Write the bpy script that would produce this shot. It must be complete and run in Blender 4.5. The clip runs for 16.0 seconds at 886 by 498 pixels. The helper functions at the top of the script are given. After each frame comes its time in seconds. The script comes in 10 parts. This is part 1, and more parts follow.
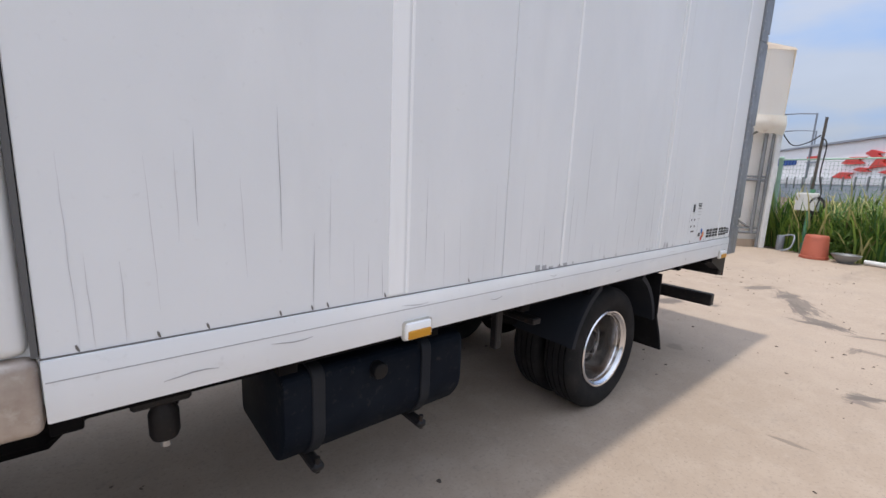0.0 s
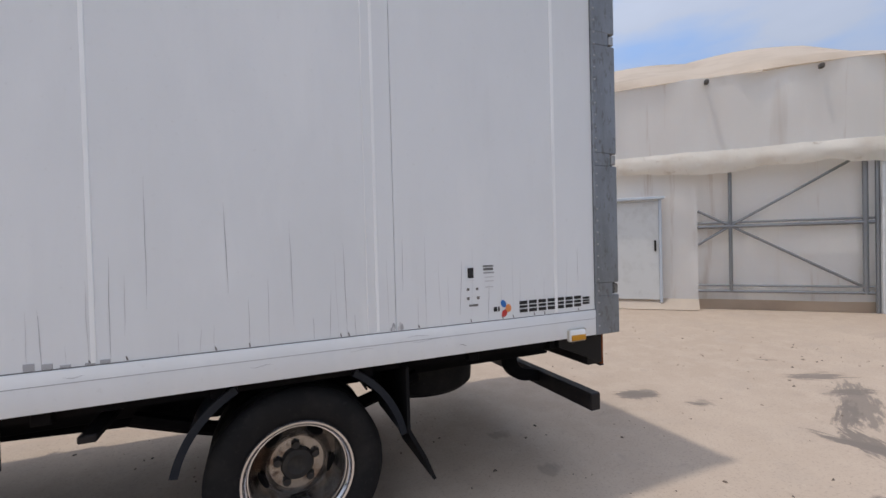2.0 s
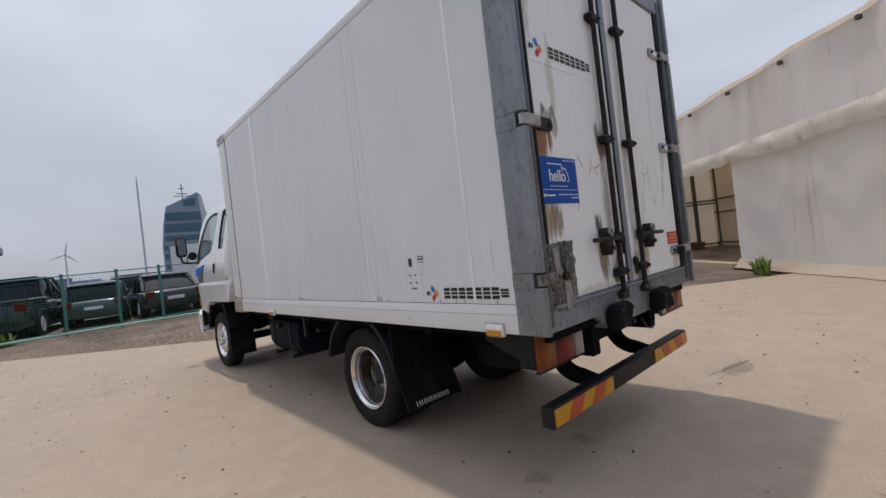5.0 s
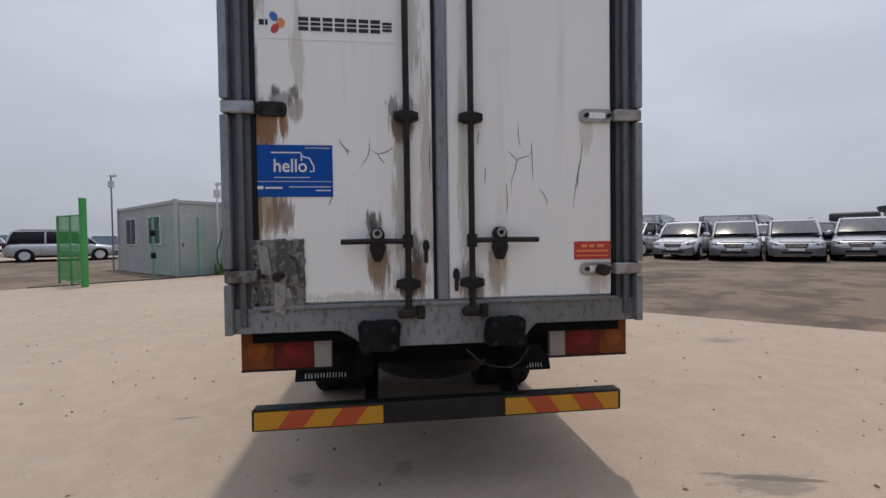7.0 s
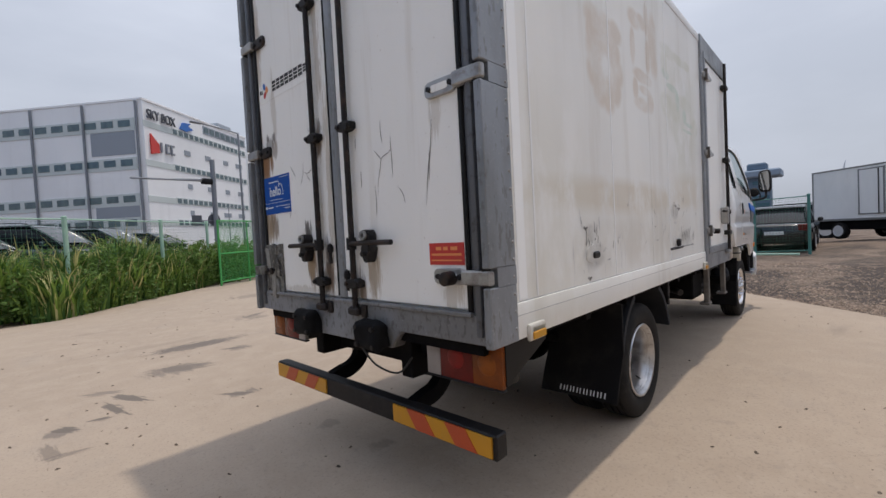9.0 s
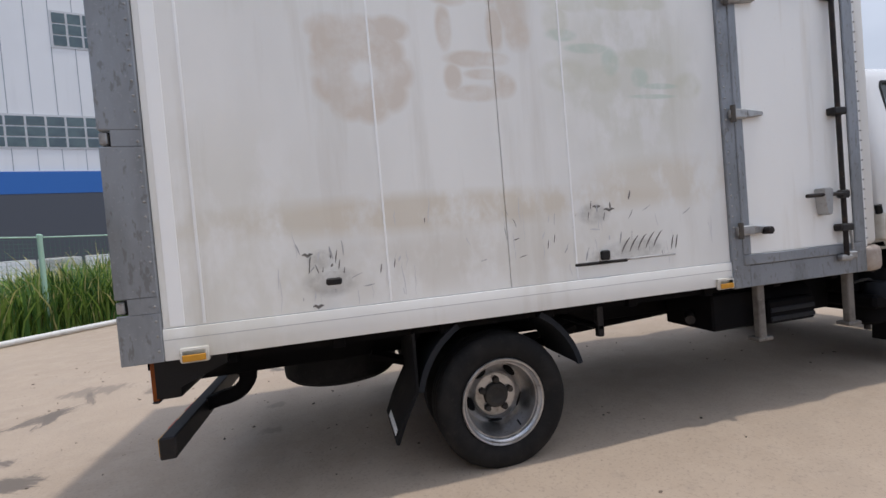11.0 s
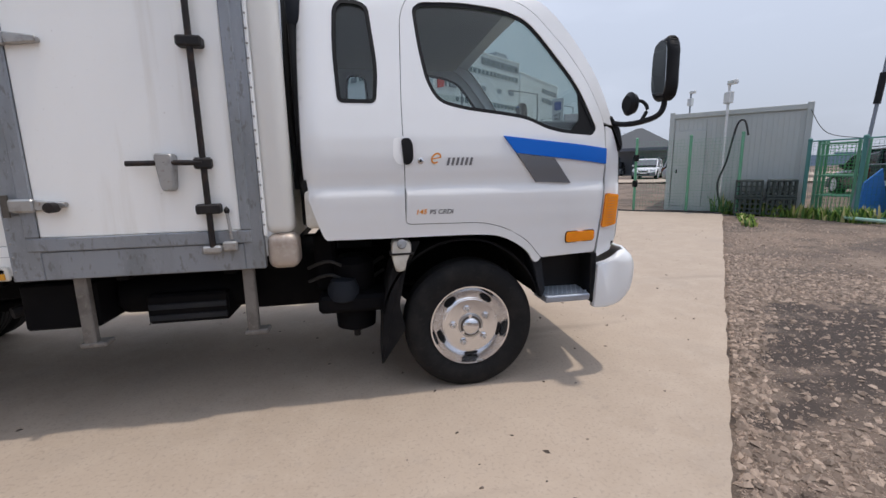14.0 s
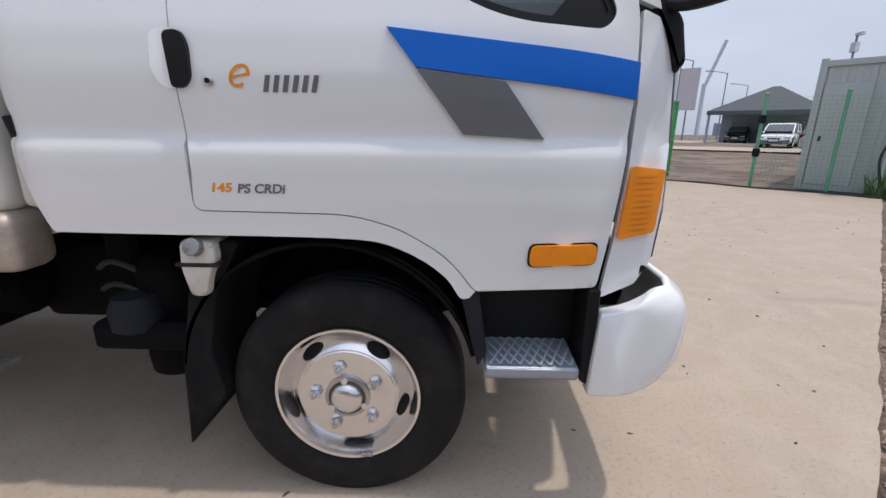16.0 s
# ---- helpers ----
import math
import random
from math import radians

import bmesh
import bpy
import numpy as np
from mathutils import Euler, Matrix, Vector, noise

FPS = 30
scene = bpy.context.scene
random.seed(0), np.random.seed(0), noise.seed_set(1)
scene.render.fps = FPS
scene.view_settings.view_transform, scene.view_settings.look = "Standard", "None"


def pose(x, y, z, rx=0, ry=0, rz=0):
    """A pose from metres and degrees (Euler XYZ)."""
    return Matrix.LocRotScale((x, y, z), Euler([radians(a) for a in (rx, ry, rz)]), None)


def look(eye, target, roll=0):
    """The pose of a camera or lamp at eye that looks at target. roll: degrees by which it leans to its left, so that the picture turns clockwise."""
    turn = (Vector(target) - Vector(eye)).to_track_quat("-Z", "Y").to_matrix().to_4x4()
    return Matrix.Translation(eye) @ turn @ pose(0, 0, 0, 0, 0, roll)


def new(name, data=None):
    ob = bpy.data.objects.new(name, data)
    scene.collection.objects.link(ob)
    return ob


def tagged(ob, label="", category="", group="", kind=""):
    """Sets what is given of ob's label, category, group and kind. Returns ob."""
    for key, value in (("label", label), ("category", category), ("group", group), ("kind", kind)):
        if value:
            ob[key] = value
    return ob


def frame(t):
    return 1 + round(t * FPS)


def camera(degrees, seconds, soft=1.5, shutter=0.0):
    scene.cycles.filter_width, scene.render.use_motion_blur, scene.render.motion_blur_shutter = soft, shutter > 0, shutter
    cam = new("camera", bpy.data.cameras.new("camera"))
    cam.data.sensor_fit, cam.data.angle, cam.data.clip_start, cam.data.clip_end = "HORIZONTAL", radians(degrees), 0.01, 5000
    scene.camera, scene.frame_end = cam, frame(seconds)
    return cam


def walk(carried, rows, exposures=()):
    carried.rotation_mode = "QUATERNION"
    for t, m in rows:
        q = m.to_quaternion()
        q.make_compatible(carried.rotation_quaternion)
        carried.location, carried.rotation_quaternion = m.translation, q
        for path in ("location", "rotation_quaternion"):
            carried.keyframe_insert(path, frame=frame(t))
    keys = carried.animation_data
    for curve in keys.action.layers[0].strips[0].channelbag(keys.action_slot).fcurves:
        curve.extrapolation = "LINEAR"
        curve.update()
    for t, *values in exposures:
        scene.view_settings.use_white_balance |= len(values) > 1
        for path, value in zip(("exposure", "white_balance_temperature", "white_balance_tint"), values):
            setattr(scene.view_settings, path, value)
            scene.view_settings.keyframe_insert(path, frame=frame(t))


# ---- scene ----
cam = camera(92.3, 16.0)

PATH = [
    (0, (2.369, 2.102, 1.388), (1.106, 0.59, 1.041), 2.3),
    (0.5, (1.9, 2.222, 1.421), (0.585, 0.721, 1.293), 0.7),
    (1, (1.35, 2.38, 1.413), (0.209, 0.739, 1.338), -0.3),
    (1.5, (0.685, 2.518, 1.371), (-0.417, 0.849, 1.314), -1.6),
    (2, (0.138, 2.814, 1.378), (-0.659, 0.98, 1.348), -1.5),
    (2.5, (-0.465, 2.953, 1.349), (-0.875, 0.996, 1.32), -1.0),
    (3, (-0.958, 3.062, 1.273), (-0.693, 1.079, 1.274), -1.4),
    (3.2, (-1.2, 3.087, 1.192), (-0.578, 1.187, 1.216), -1.0),
    (5.3, (-3.148, 2.231, 1.282), (-1.59, 0.978, 1.254), -4.6),
    (5.5, (-3.326, 1.967, 1.281), (-1.701, 0.802, 1.23), -2.6),
    (6, (-3.57, 1.381, 1.288), (-1.785, 0.48, 1.242), -1.2),
    (6.2, (-3.632, 1.156, 1.291), (-1.766, 0.438, 1.249), -1.3),
    (6.5, (-3.661, 0.794, 1.234), (-1.744, 0.226, 1.184), 0.6),
    (7, (-3.695, 0.241, 1.242), (-1.71, 0.003, 1.196), -0.8),
    (7.5, (-3.651, -0.328, 1.25), (-1.673, -0.036, 1.181), -1.0),
    (8, (-3.52, -0.926, 1.239), (-1.677, -0.15, 1.21), -2.2),
    (8.5, (-3.31, -1.451, 1.246), (-1.659, -0.324, 1.2), -2.6),
    (8.7, (-3.183, -1.622, 1.255), (-1.598, -0.403, 1.197), -2.7),
    (10.8, (-1.079, -2.999, 1.226), (-0.582, -1.061, 1.202), -4.9),
    (11, (-0.814, -3.083, 1.271), (-0.338, -1.141, 1.225), -4.9),
    (11.5, (-0.139, -3.346, 1.321), (0.233, -1.382, 1.249), -4.8),
    (12, (0.657, -3.533, 1.366), (1.031, -1.571, 1.249), -3.5),
    (12.5, (1.414, -3.641, 1.387), (1.843, -1.691, 1.275), -3.6),
    (13, (2.079, -3.566, 1.345), (2.605, -1.646, 1.153), -2.9),
    (13.3, (2.499, -3.512, 1.349), (3.045, -1.603, 1.115), -2.5),
    (13.5, (2.69, -3.457, 1.352), (3.214, -1.551, 1.046), -2.5),
    (14, (3.167, -3.236, 1.276), (3.516, -1.299, 0.922), -1.2),
    (14.5, (3.553, -2.958, 1.297), (3.753, -1.021, 0.838), -1.2),
    (15, (3.804, -2.709, 1.307), (3.937, -0.772, 0.827), -1.1),
    (15.5, (3.945, -2.394, 1.248), (4.004, -0.455, 0.76), 1.0),
    (16, (4.089, -2.107, 1.22), (4.032, -0.179, 0.69), 0.6),
]
walk(cam, [(t, look(eye, at, roll)) for t, eye, at, roll in PATH],
     ((0.0, 0.38, 6450, 11.5), (0.5, 0.10, 6430, 11.5), (1.0, 0.08, 6420, 11.5), (2.0, 0.05, 6420, 12), (3.0, 0.12, 6450, 12), (5.3, -0.22, 6730, 11.3), (8.7, -0.15, 6700, 10.8), (10.8, 0.01, 6400, 10.8), (13.0, -0.04, 6400, 11.3), (14.5, 0.17, 6420, 11.3), (16.0, 0.15, 6350, 10.8)))

# ---- light ----
SUN_DIR = Vector((0.75, -0.18, 2.95)).normalized()
SUN_ELEV = math.asin(SUN_DIR.z)
world = bpy.data.worlds.new("sky")
scene.world = world
world.use_nodes = True
wn, wl = world.node_tree.nodes, world.node_tree.links
sky = wn.new("ShaderNodeTexSky")
sky.sky_type, sky.sun_disc = "NISHITA", False
sky.sun_elevation, sky.sun_rotation = SUN_ELEV, math.atan2(SUN_DIR.x, SUN_DIR.y)
sky.air_density, sky.dust_density, sky.ozone_density = 1.0, 4.5, 1.6
bg = wn["Background"]
# thin haze and cloud, as a pale veil over the clear sky
tc = wn.new("ShaderNodeTexCoord")
mp = wn.new("ShaderNodeMapping")
mp.inputs["Scale"].default_value = (1.2, 1.2, 3.4)
nz = wn.new("ShaderNodeTexNoise")
nz.inputs["Scale"].default_value, nz.inputs["Detail"].default_value = 1.7, 6
rp = wn.new("ShaderNodeMapRange")
rp.inputs["From Min"].default_value, rp.inputs["From Max"].default_value = 0.42, 0.66
rp.inputs["To Min"].default_value, rp.inputs["To Max"].default_value = 0.74, 0.92
veil = wn.new("ShaderNodeMix")
veil.data_type = "RGBA"
veil.inputs[7].default_value = (8.2, 9.0, 10.6, 1)
blue = wn.new("ShaderNodeMix")
blue.data_type = "RGBA"
blue.inputs[6].default_value, blue.inputs[7].default_value = (8.2, 9.0, 10.6, 1), (5.4, 8.4, 14.2, 1)
wl.new(blue.outputs[2], veil.inputs[7])
wl.new(tc.outputs["Generated"], mp.inputs[0])
wl.new(mp.outputs[0], nz.inputs["Vector"])
wl.new(nz.outputs[0], rp.inputs[0])
up = wn.new("ShaderNodeSeparateXYZ")
clear = wn.new("ShaderNodeMapRange")
clear.interpolation_type = "SMOOTHSTEP"
for i, v in ((1, 0.1), (2, -1.0), (3, 1.0), (4, 0.62)):
    clear.inputs[i].default_value = v
thick = wn.new("ShaderNodeMath")
thick.operation = "MULTIPLY"
wl.new(tc.outputs["Generated"], up.inputs[0])
wl.new(up.outputs["X"], clear.inputs[0])
aft = wn.new("ShaderNodeMapRange")
aft.interpolation_type = "SMOOTHSTEP"
for i, v in ((1, -0.1), (2, -0.75), (3, 0.0), (4, 1.0)):
    aft.inputs[i].default_value = v
gaps = wn.new("ShaderNodeMapRange")
for i, v in ((1, 0.40), (2, 0.56), (3, 1.0), (4, 0.0)):
    gaps.inputs[i].default_value = v
bluer = wn.new("ShaderNodeMath")
bluer.operation = "MULTIPLY"
wl.new(up.outputs["X"], aft.inputs[0])
wl.new(nz.outputs[0], gaps.inputs[0])
wl.new(aft.outputs[0], bluer.inputs[0])
wl.new(gaps.outputs[0], bluer.inputs[1])
wl.new(bluer.outputs[0], blue.inputs[0])
wl.new(rp.outputs[0], thick.inputs[0])
wl.new(clear.outputs[0], thick.inputs[1])
wl.new(thick.outputs[0], veil.inputs[0])
wl.new(sky.outputs[0], veil.inputs[6])
# thin cloud glows more round the high sun than near the horizon
glow = wn.new("ShaderNodeMapRange")
for i, v in ((1, 0.05), (2, 0.95), (3, 0.070), (4, 0.126)):
    glow.inputs[i].default_value = v
wl.new(up.outputs["Z"], glow.inputs[0])
wl.new(glow.outputs[0], bg.inputs[1])
wl.new(veil.outputs[2], bg.inputs[0])
sun = new("sun", bpy.data.lights.new("sun", "SUN"))
sun.data.energy, sun.data.angle, sun.data.color = 1.85, radians(1.5), (1.0, 0.92, 0.82)
sun.matrix_world = look(SUN_DIR * 60, (0, 0, 0))

# ---- materials ----
class Mat:
    """A node material with one principled shader, and short ways to add nodes."""
    def __init__(self, name, color=(0.5, 0.5, 0.5), rough=0.5, metal=0.0, **more):
        self.m = bpy.data.materials.new(name)
        self.m.use_nodes = True
        self.t = self.m.node_tree
        self.b = self.t.nodes["Principled BSDF"]
        self.b.inputs["Base Color"].default_value = (*color, 1)
        self.b.inputs["Roughness"].default_value = rough
        self.b.inputs["Metallic"].default_value = metal
        for k, v in more.items():
            self.b.inputs[k.replace("_", " ")].default_value = v
        self.col = (*color, 1)
        self.obj = None

    def n(self, kind, **ins):
        nd = self.t.nodes.new("ShaderNode" + kind)
        for k, v in ins.items():
            nd.inputs[k.replace("_", " ")].default_value = v
        return nd

    def link(self, a, b):
        self.t.links.new(a, b)

    def coord(self):
        if not self.obj:
            self.obj = self.n("TexCoord").outputs["Object"]
        return self.obj

    def noise(self, scale, detail=4, stretch=(1, 1, 1), rough=0.6):
        mp = self.n("Mapping", Scale=stretch)
        self.link(self.coord(), mp.inputs[0])
        nz = self.n("TexNoise", Scale=scale, Detail=detail, Roughness=rough)
        self.link(mp.outputs[0], nz.inputs["Vector"])
        return nz.outputs[0]

    def ramp(self, val, lo, hi, a=0.0, b=1.0):
        r = self.n("MapRange")
        for i, v in ((1, lo), (2, hi), (3, a), (4, b)):
            r.inputs[i].default_value = v
        self.link(val, r.inputs[0])
        return r.outputs[0]

    def math(self, op, a, b):
        r = self.n("Math")
        r.operation = op
        for i, v in enumerate((a, b)):
            if isinstance(v, (int, float)):
                r.inputs[i].default_value = v
            else:
                self.link(v, r.inputs[i])
        return r.outputs[0]

    def mix(self, fac, color):
        """Lays color over the base by fac."""
        x = self.n("Mix")
        x.data_type = "RGBA"
        if isinstance(fac, (int, float)):
            x.inputs[0].default_value = fac
        else:
            self.link(fac, x.inputs[0])
        if isinstance(self.col, tuple):
            x.inputs[6].default_value = self.col
        else:
            self.link(self.col, x.inputs[6])
        x.inputs[7].default_value = (*color, 1)
        self.col = x.outputs[2]
        self.link(self.col, self.b.inputs["Base Color"])
        return self

    def vary(self, amount=0.12):
        """Each object a little lighter or darker."""
        h = self.n("HueSaturation")
        if isinstance(self.col, tuple):
            h.inputs["Color"].default_value = self.col
        else:
            self.link(self.col, h.inputs["Color"])
        self.link(self.ramp(self.n("ObjectInfo").outputs["Random"], 0, 1, 1 - amount, 1 + amount), h.inputs["Value"])
        self.col = h.outputs[0]
        self.link(self.col, self.b.inputs["Base Color"])
        return self

    def island(self, amount=0.3):
        """Each loose piece a little lighter or darker."""
        h = self.n("HueSaturation")
        if isinstance(self.col, tuple):
            h.inputs["Color"].default_value = self.col
        else:
            self.link(self.col, h.inputs["Color"])
        self.link(self.ramp(self.n("NewGeometry").outputs["Random Per Island"], 0, 1, 1 - amount, 1 + amount), h.inputs["Value"])
        self.col = h.outputs[0]
        self.link(self.col, self.b.inputs["Base Color"])
        return self

    def thin(self, share):
        """Light shines through the sheet."""
        tr, mx = self.n("BsdfTranslucent"), self.n("MixShader")
        if isinstance(self.col, tuple):
            tr.inputs[0].default_value = self.col
        else:
            self.link(self.col, tr.inputs[0])
        mx.inputs[0].default_value = share
        self.link(self.b.outputs[0], mx.inputs[1])
        self.link(tr.outputs[0], mx.inputs[2])
        self.link(mx.outputs[0], self.t.nodes["Material Output"].inputs[0])
        return self

    def patches(self, spots, color, amount, scale=9):
        """Soft flat stains (x, z, half width, half height) of one colour on an upright panel."""
        total = None
        for cx, cz, rx, rz in spots:
            mp = self.n("Mapping", Location=(-cx / rx, 0, -cz / rz), Scale=(1 / rx, 0, 1 / rz))
            self.link(self.coord(), mp.inputs[0])
            ln = self.n("VectorMath")
            ln.operation = "LENGTH"
            self.link(mp.outputs[0], ln.inputs[0])
            near = self.ramp(ln.outputs["Value"], 1.15, 0.74, 0, 1)
            total = near if total is None else self.math("MAXIMUM", total, near)
        patchy = self.ramp(self.noise(scale, 5), 0.34, 0.58, 0.35, 1)
        return self.mix(self.math("MULTIPLY", self.math("MULTIPLY", total, patchy), amount), color)

    def grime(self, scale, color, lo=0.5, hi=0.75, amount=0.5, stretch=(1, 1, 1), detail=5):
        return self.mix(self.ramp(self.noise(scale, detail, stretch), lo, hi, 0, amount), color)

    def bump(self, scale, dist, strength=0.4, stretch=(1, 1, 1), detail=4):
        bp = self.n("Bump", Strength=strength, Distance=dist)
        self.link(self.noise(scale, detail, stretch), bp.inputs["Height"])
        old = self.b.inputs["Normal"].links
        if old:
            self.link(old[0].from_socket, bp.inputs["Normal"])
        self.link(bp.outputs[0], self.b.inputs["Normal"])
        return self

    def gloss(self, scale, lo, hi, stretch=(1, 1, 1)):
        self.link(self.ramp(self.noise(scale, 4, stretch), 0.3, 0.7, lo, hi), self.b.inputs["Roughness"])
        return self

    def spot(self, centre, size, color, amount=0.8, scale=14, stretch=(1, 1, 1)):
        """A stain of its own shape round a place."""
        mp = self.n("Mapping", Location=[-c / s for c, s in zip(centre, size)], Scale=[1 / s for s in size])
        self.link(self.coord(), mp.inputs[0])
        ln = self.n("VectorMath")
        ln.operation = "LENGTH"
        self.link(mp.outputs[0], ln.inputs[0])
        near = self.ramp(ln.outputs["Value"], 1.0, 0.5, 0, 1)
        ragged = self.ramp(self.noise(scale, 5, stretch), 0.38, 0.54, 0, 1)
        return self.mix(self.math("MULTIPLY", self.math("MULTIPLY", near, ragged), amount), color)

    def stain(self, centre, size, color, amount=0.8, scale=14, stretch=(1, 1, 1)):
        """A stain with a hard, ragged outline and an uneven middle."""
        mp = self.n("Mapping", Location=[-c / s for c, s in zip(centre, size)], Scale=[1 / s for s in size])
        self.link(self.coord(), mp.inputs[0])
        ln = self.n("VectorMath")
        ln.operation = "LENGTH"
        self.link(mp.outputs[0], ln.inputs[0])
        near = self.ramp(ln.outputs["Value"], 1.25, 0.2, 0, 0.5)
        ragged = self.ramp(self.math("ADD", self.noise(scale, 6, stretch, 0.65), near), 0.76, 0.90, 0, amount)
        return self.mix(ragged, color)

    def streak(self, at, deg, rx, ry, color, amount):
        """A dragged smear on the ground, ragged along its length."""
        turn = self.n("Mapping", Rotation=(0, 0, -radians(deg)))
        self.link(self.coord(), turn.inputs[0])
        c, q = math.cos(-radians(deg)), math.sin(-radians(deg))
        shift = self.n("Mapping", Location=(-(at[0] * c - at[1] * q) / rx, -(at[0] * q + at[1] * c) / ry, 0), Scale=(1 / rx, 1 / ry, 0))
        self.link(turn.outputs[0], shift.inputs[0])
        ln = self.n("VectorMath")
        ln.operation = "LENGTH"
        self.link(shift.outputs[0], ln.inputs[0])
        grain = self.n("Mapping", Scale=(2.2, 11, 1))
        self.link(turn.outputs[0], grain.inputs[0])
        nz = self.n("TexNoise", Scale=2.4, Detail=6, Roughness=0.62)
        self.link(grain.outputs[0], nz.inputs["Vector"])
        near = self.ramp(ln.outputs["Value"], 1.3, 0.25, 0, 0.46)
        return self.mix(self.ramp(self.math("ADD", nz.outputs[0], near), 0.69, 0.83, 0, amount), color)


M = {}


def mat(name, *a, **k):
    M[name] = Mat(name.replace("_", " "), *a, **k)
    return M[name]


# dragged smears on the slab: place, direction, half length, half width, strength
SMEARS = ((-4.25, 1.02, 29, 0.75, 0.17, 0.65), (-3.45, 1.40, 55, 0.32, 0.14, 0.75), (-1.18, 4.25, -1, 0.70, 0.24, 0.85), (-1.65, 3.24, -28, 0.40, 0.20, 0.6), (-0.96, 3.62, -31, 0.22, 0.06, 0.7), (-2.33, 2.97, -37, 0.22, 0.08, 0.5), (-2.21, 2.63, -69, 0.30, 0.07, 0.8), (-2.34, 2.41, -78, 0.28, 0.06, 0.8), (-2.45, 2.24, -16, 0.10, 0.05, 0.8),
          (-2.67, 2.23, -55, 0.13, 0.06, 0.85), (-1.58, 1.90, -50, 0.22, 0.045, 0.8), (-2.69, 1.71, -8, 0.14, 0.05, 0.5), (0.21, 5.79, 31, 0.35, 0.10, 0.6), (-4.71, 0.52, 155, 0.34, 0.13, 0.7), (-4.48, 0.87, 158, 0.28, 0.10, 0.7), (-3.90, 1.09, 20, 0.45, 0.09, 0.75),
          (-3.39, 1.37, 103, 0.32, 0.08, 0.8), (-3.32, 1.84, 117, 0.36, 0.05, 0.6), (-2.78, 1.85, 92, 0.20, 0.07, 0.5), (-2.88, 0.07, 156, 0.24, 0.12, 0.95), (-3.14, 0.45, 141, 0.10, 0.03, 0.7), (-4.89, -0.03, 134, 0.18, 0.03, 0.5), (-1.76, -1.65, -106, 0.36, 0.035, 0.8), (-0.51, 1.72, -85, 0.12, 0.03, 0.5))
sl = mat("slab", (0.372, 0.296, 0.228), 0.9).grime(4, (0.435, 0.355, 0.28), 0.45, 0.62, 0.5).grime(0.35, (0.43, 0.347, 0.272), 0.45, 0.7, 0.8).grime(1.6, (0.34, 0.285, 0.235), 0.54, 0.75, 0.45) \
    .grime(9, (0.28, 0.235, 0.20), 0.60, 0.75, 0.5).grime(60, (0.24, 0.20, 0.17), 0.54, 0.68, 0.55).grime(24, (0.45, 0.37, 0.295), 0.58, 0.68, 0.35).grime(1.1, (0.23, 0.19, 0.155), 0.62, 0.70, 0.45, (0.3, 1.3, 1)) \
    .bump(40, 0.004, 0.35).bump(4, 0.02, 0.2)
for x, y, rx, ry, a in ((-1.55, 1.88, 0.22, 0.14, 0.9), (-2.9, 0.05, 0.25, 0.16, 0.9), (-3.17, 0.44, 0.22, 0.12, 0.6), (-1.42, 0.73, 0.12, 0.1, 0.5),
                        (-1.8, -1.62, 0.14, 0.36, 0.8), (-1.4, 0.2, 0.12, 0.1, 0.5), (0.9, -3.6, 0.2, 0.4, 0.7), (-1.7, 3.2, 0.4, 0.3, 0.7), (-2.68, 2.18, 0.18, 0.14, 0.9), (-0.9, 3.58, 0.25, 0.2, 0.7), (1.3, 8.4, 0.8, 0.6, 0.6), (0.1, 5.6, 0.4, 0.4, 0.6), (-3.4, 2.1, 0.5, 0.3, 0.7), (4.2, 10.2, 0.7, 0.5, 0.6)):
    sl.stain((x, y, 0), (rx, ry, 3), (0.175, 0.148, 0.126), a * 0.85, 5, stretch=(2.4, 0.7, 1))
for x, y, deg, rx, ry, a in SMEARS:
    sl.streak((x, y), deg, rx, ry, (0.155, 0.13, 0.11), min(0.95, a * 1.2))
dt = mat("dirt", (0.21, 0.152, 0.113), 0.95).grime(0.45, (0.075, 0.055, 0.045), 0.46, 0.58, 0.8).grime(1.3, (0.27, 0.21, 0.16), 0.5, 0.7, 0.5).grime(0.8, (0.06, 0.046, 0.038), 0.53, 0.58, 0.7) \
    .grime(14, (0.10, 0.076, 0.058), 0.48, 0.66, 0.5).grime(70, (0.33, 0.27, 0.215), 0.56, 0.66, 0.7).grime(26, (0.07, 0.055, 0.046), 0.52, 0.62, 0.35).bump(60, 0.012, 0.7).bump(18, 0.015, 0.3).bump(5, 0.03, 0.3)
SOIL = ((7.05, -0.10, 0.50, 0.20), (6.35, -0.88, 0.9, 0.24), (5.35, -1.50, 0.50, 0.15), (6.05, -1.30, 0.45, 0.18), (6.45, -0.85, 0.75, 0.5), (7.3, -0.55, 0.8, 0.45), (7.5, -2.2, 1.3, 0.7), (5.9, -2.3, 0.6, 0.4), (9.5, -2.6, 1.8, 0.9), (8.9, -0.6, 1.0, 0.5))
for x, y, rx, ry in SOIL:
    dt.stain((x, y, 0), (rx * 1.5, ry * 1.5, 3), (0.045, 0.033, 0.027), 0.9, 4)
mat("stone", (0.32, 0.245, 0.19), 0.9).island(0.5).grime(30, (0.20, 0.155, 0.12), 0.45, 0.7, 0.7).bump(50, 0.004, 0.5)
mat("grit", (0.13, 0.10, 0.08), 0.9).island(0.6)
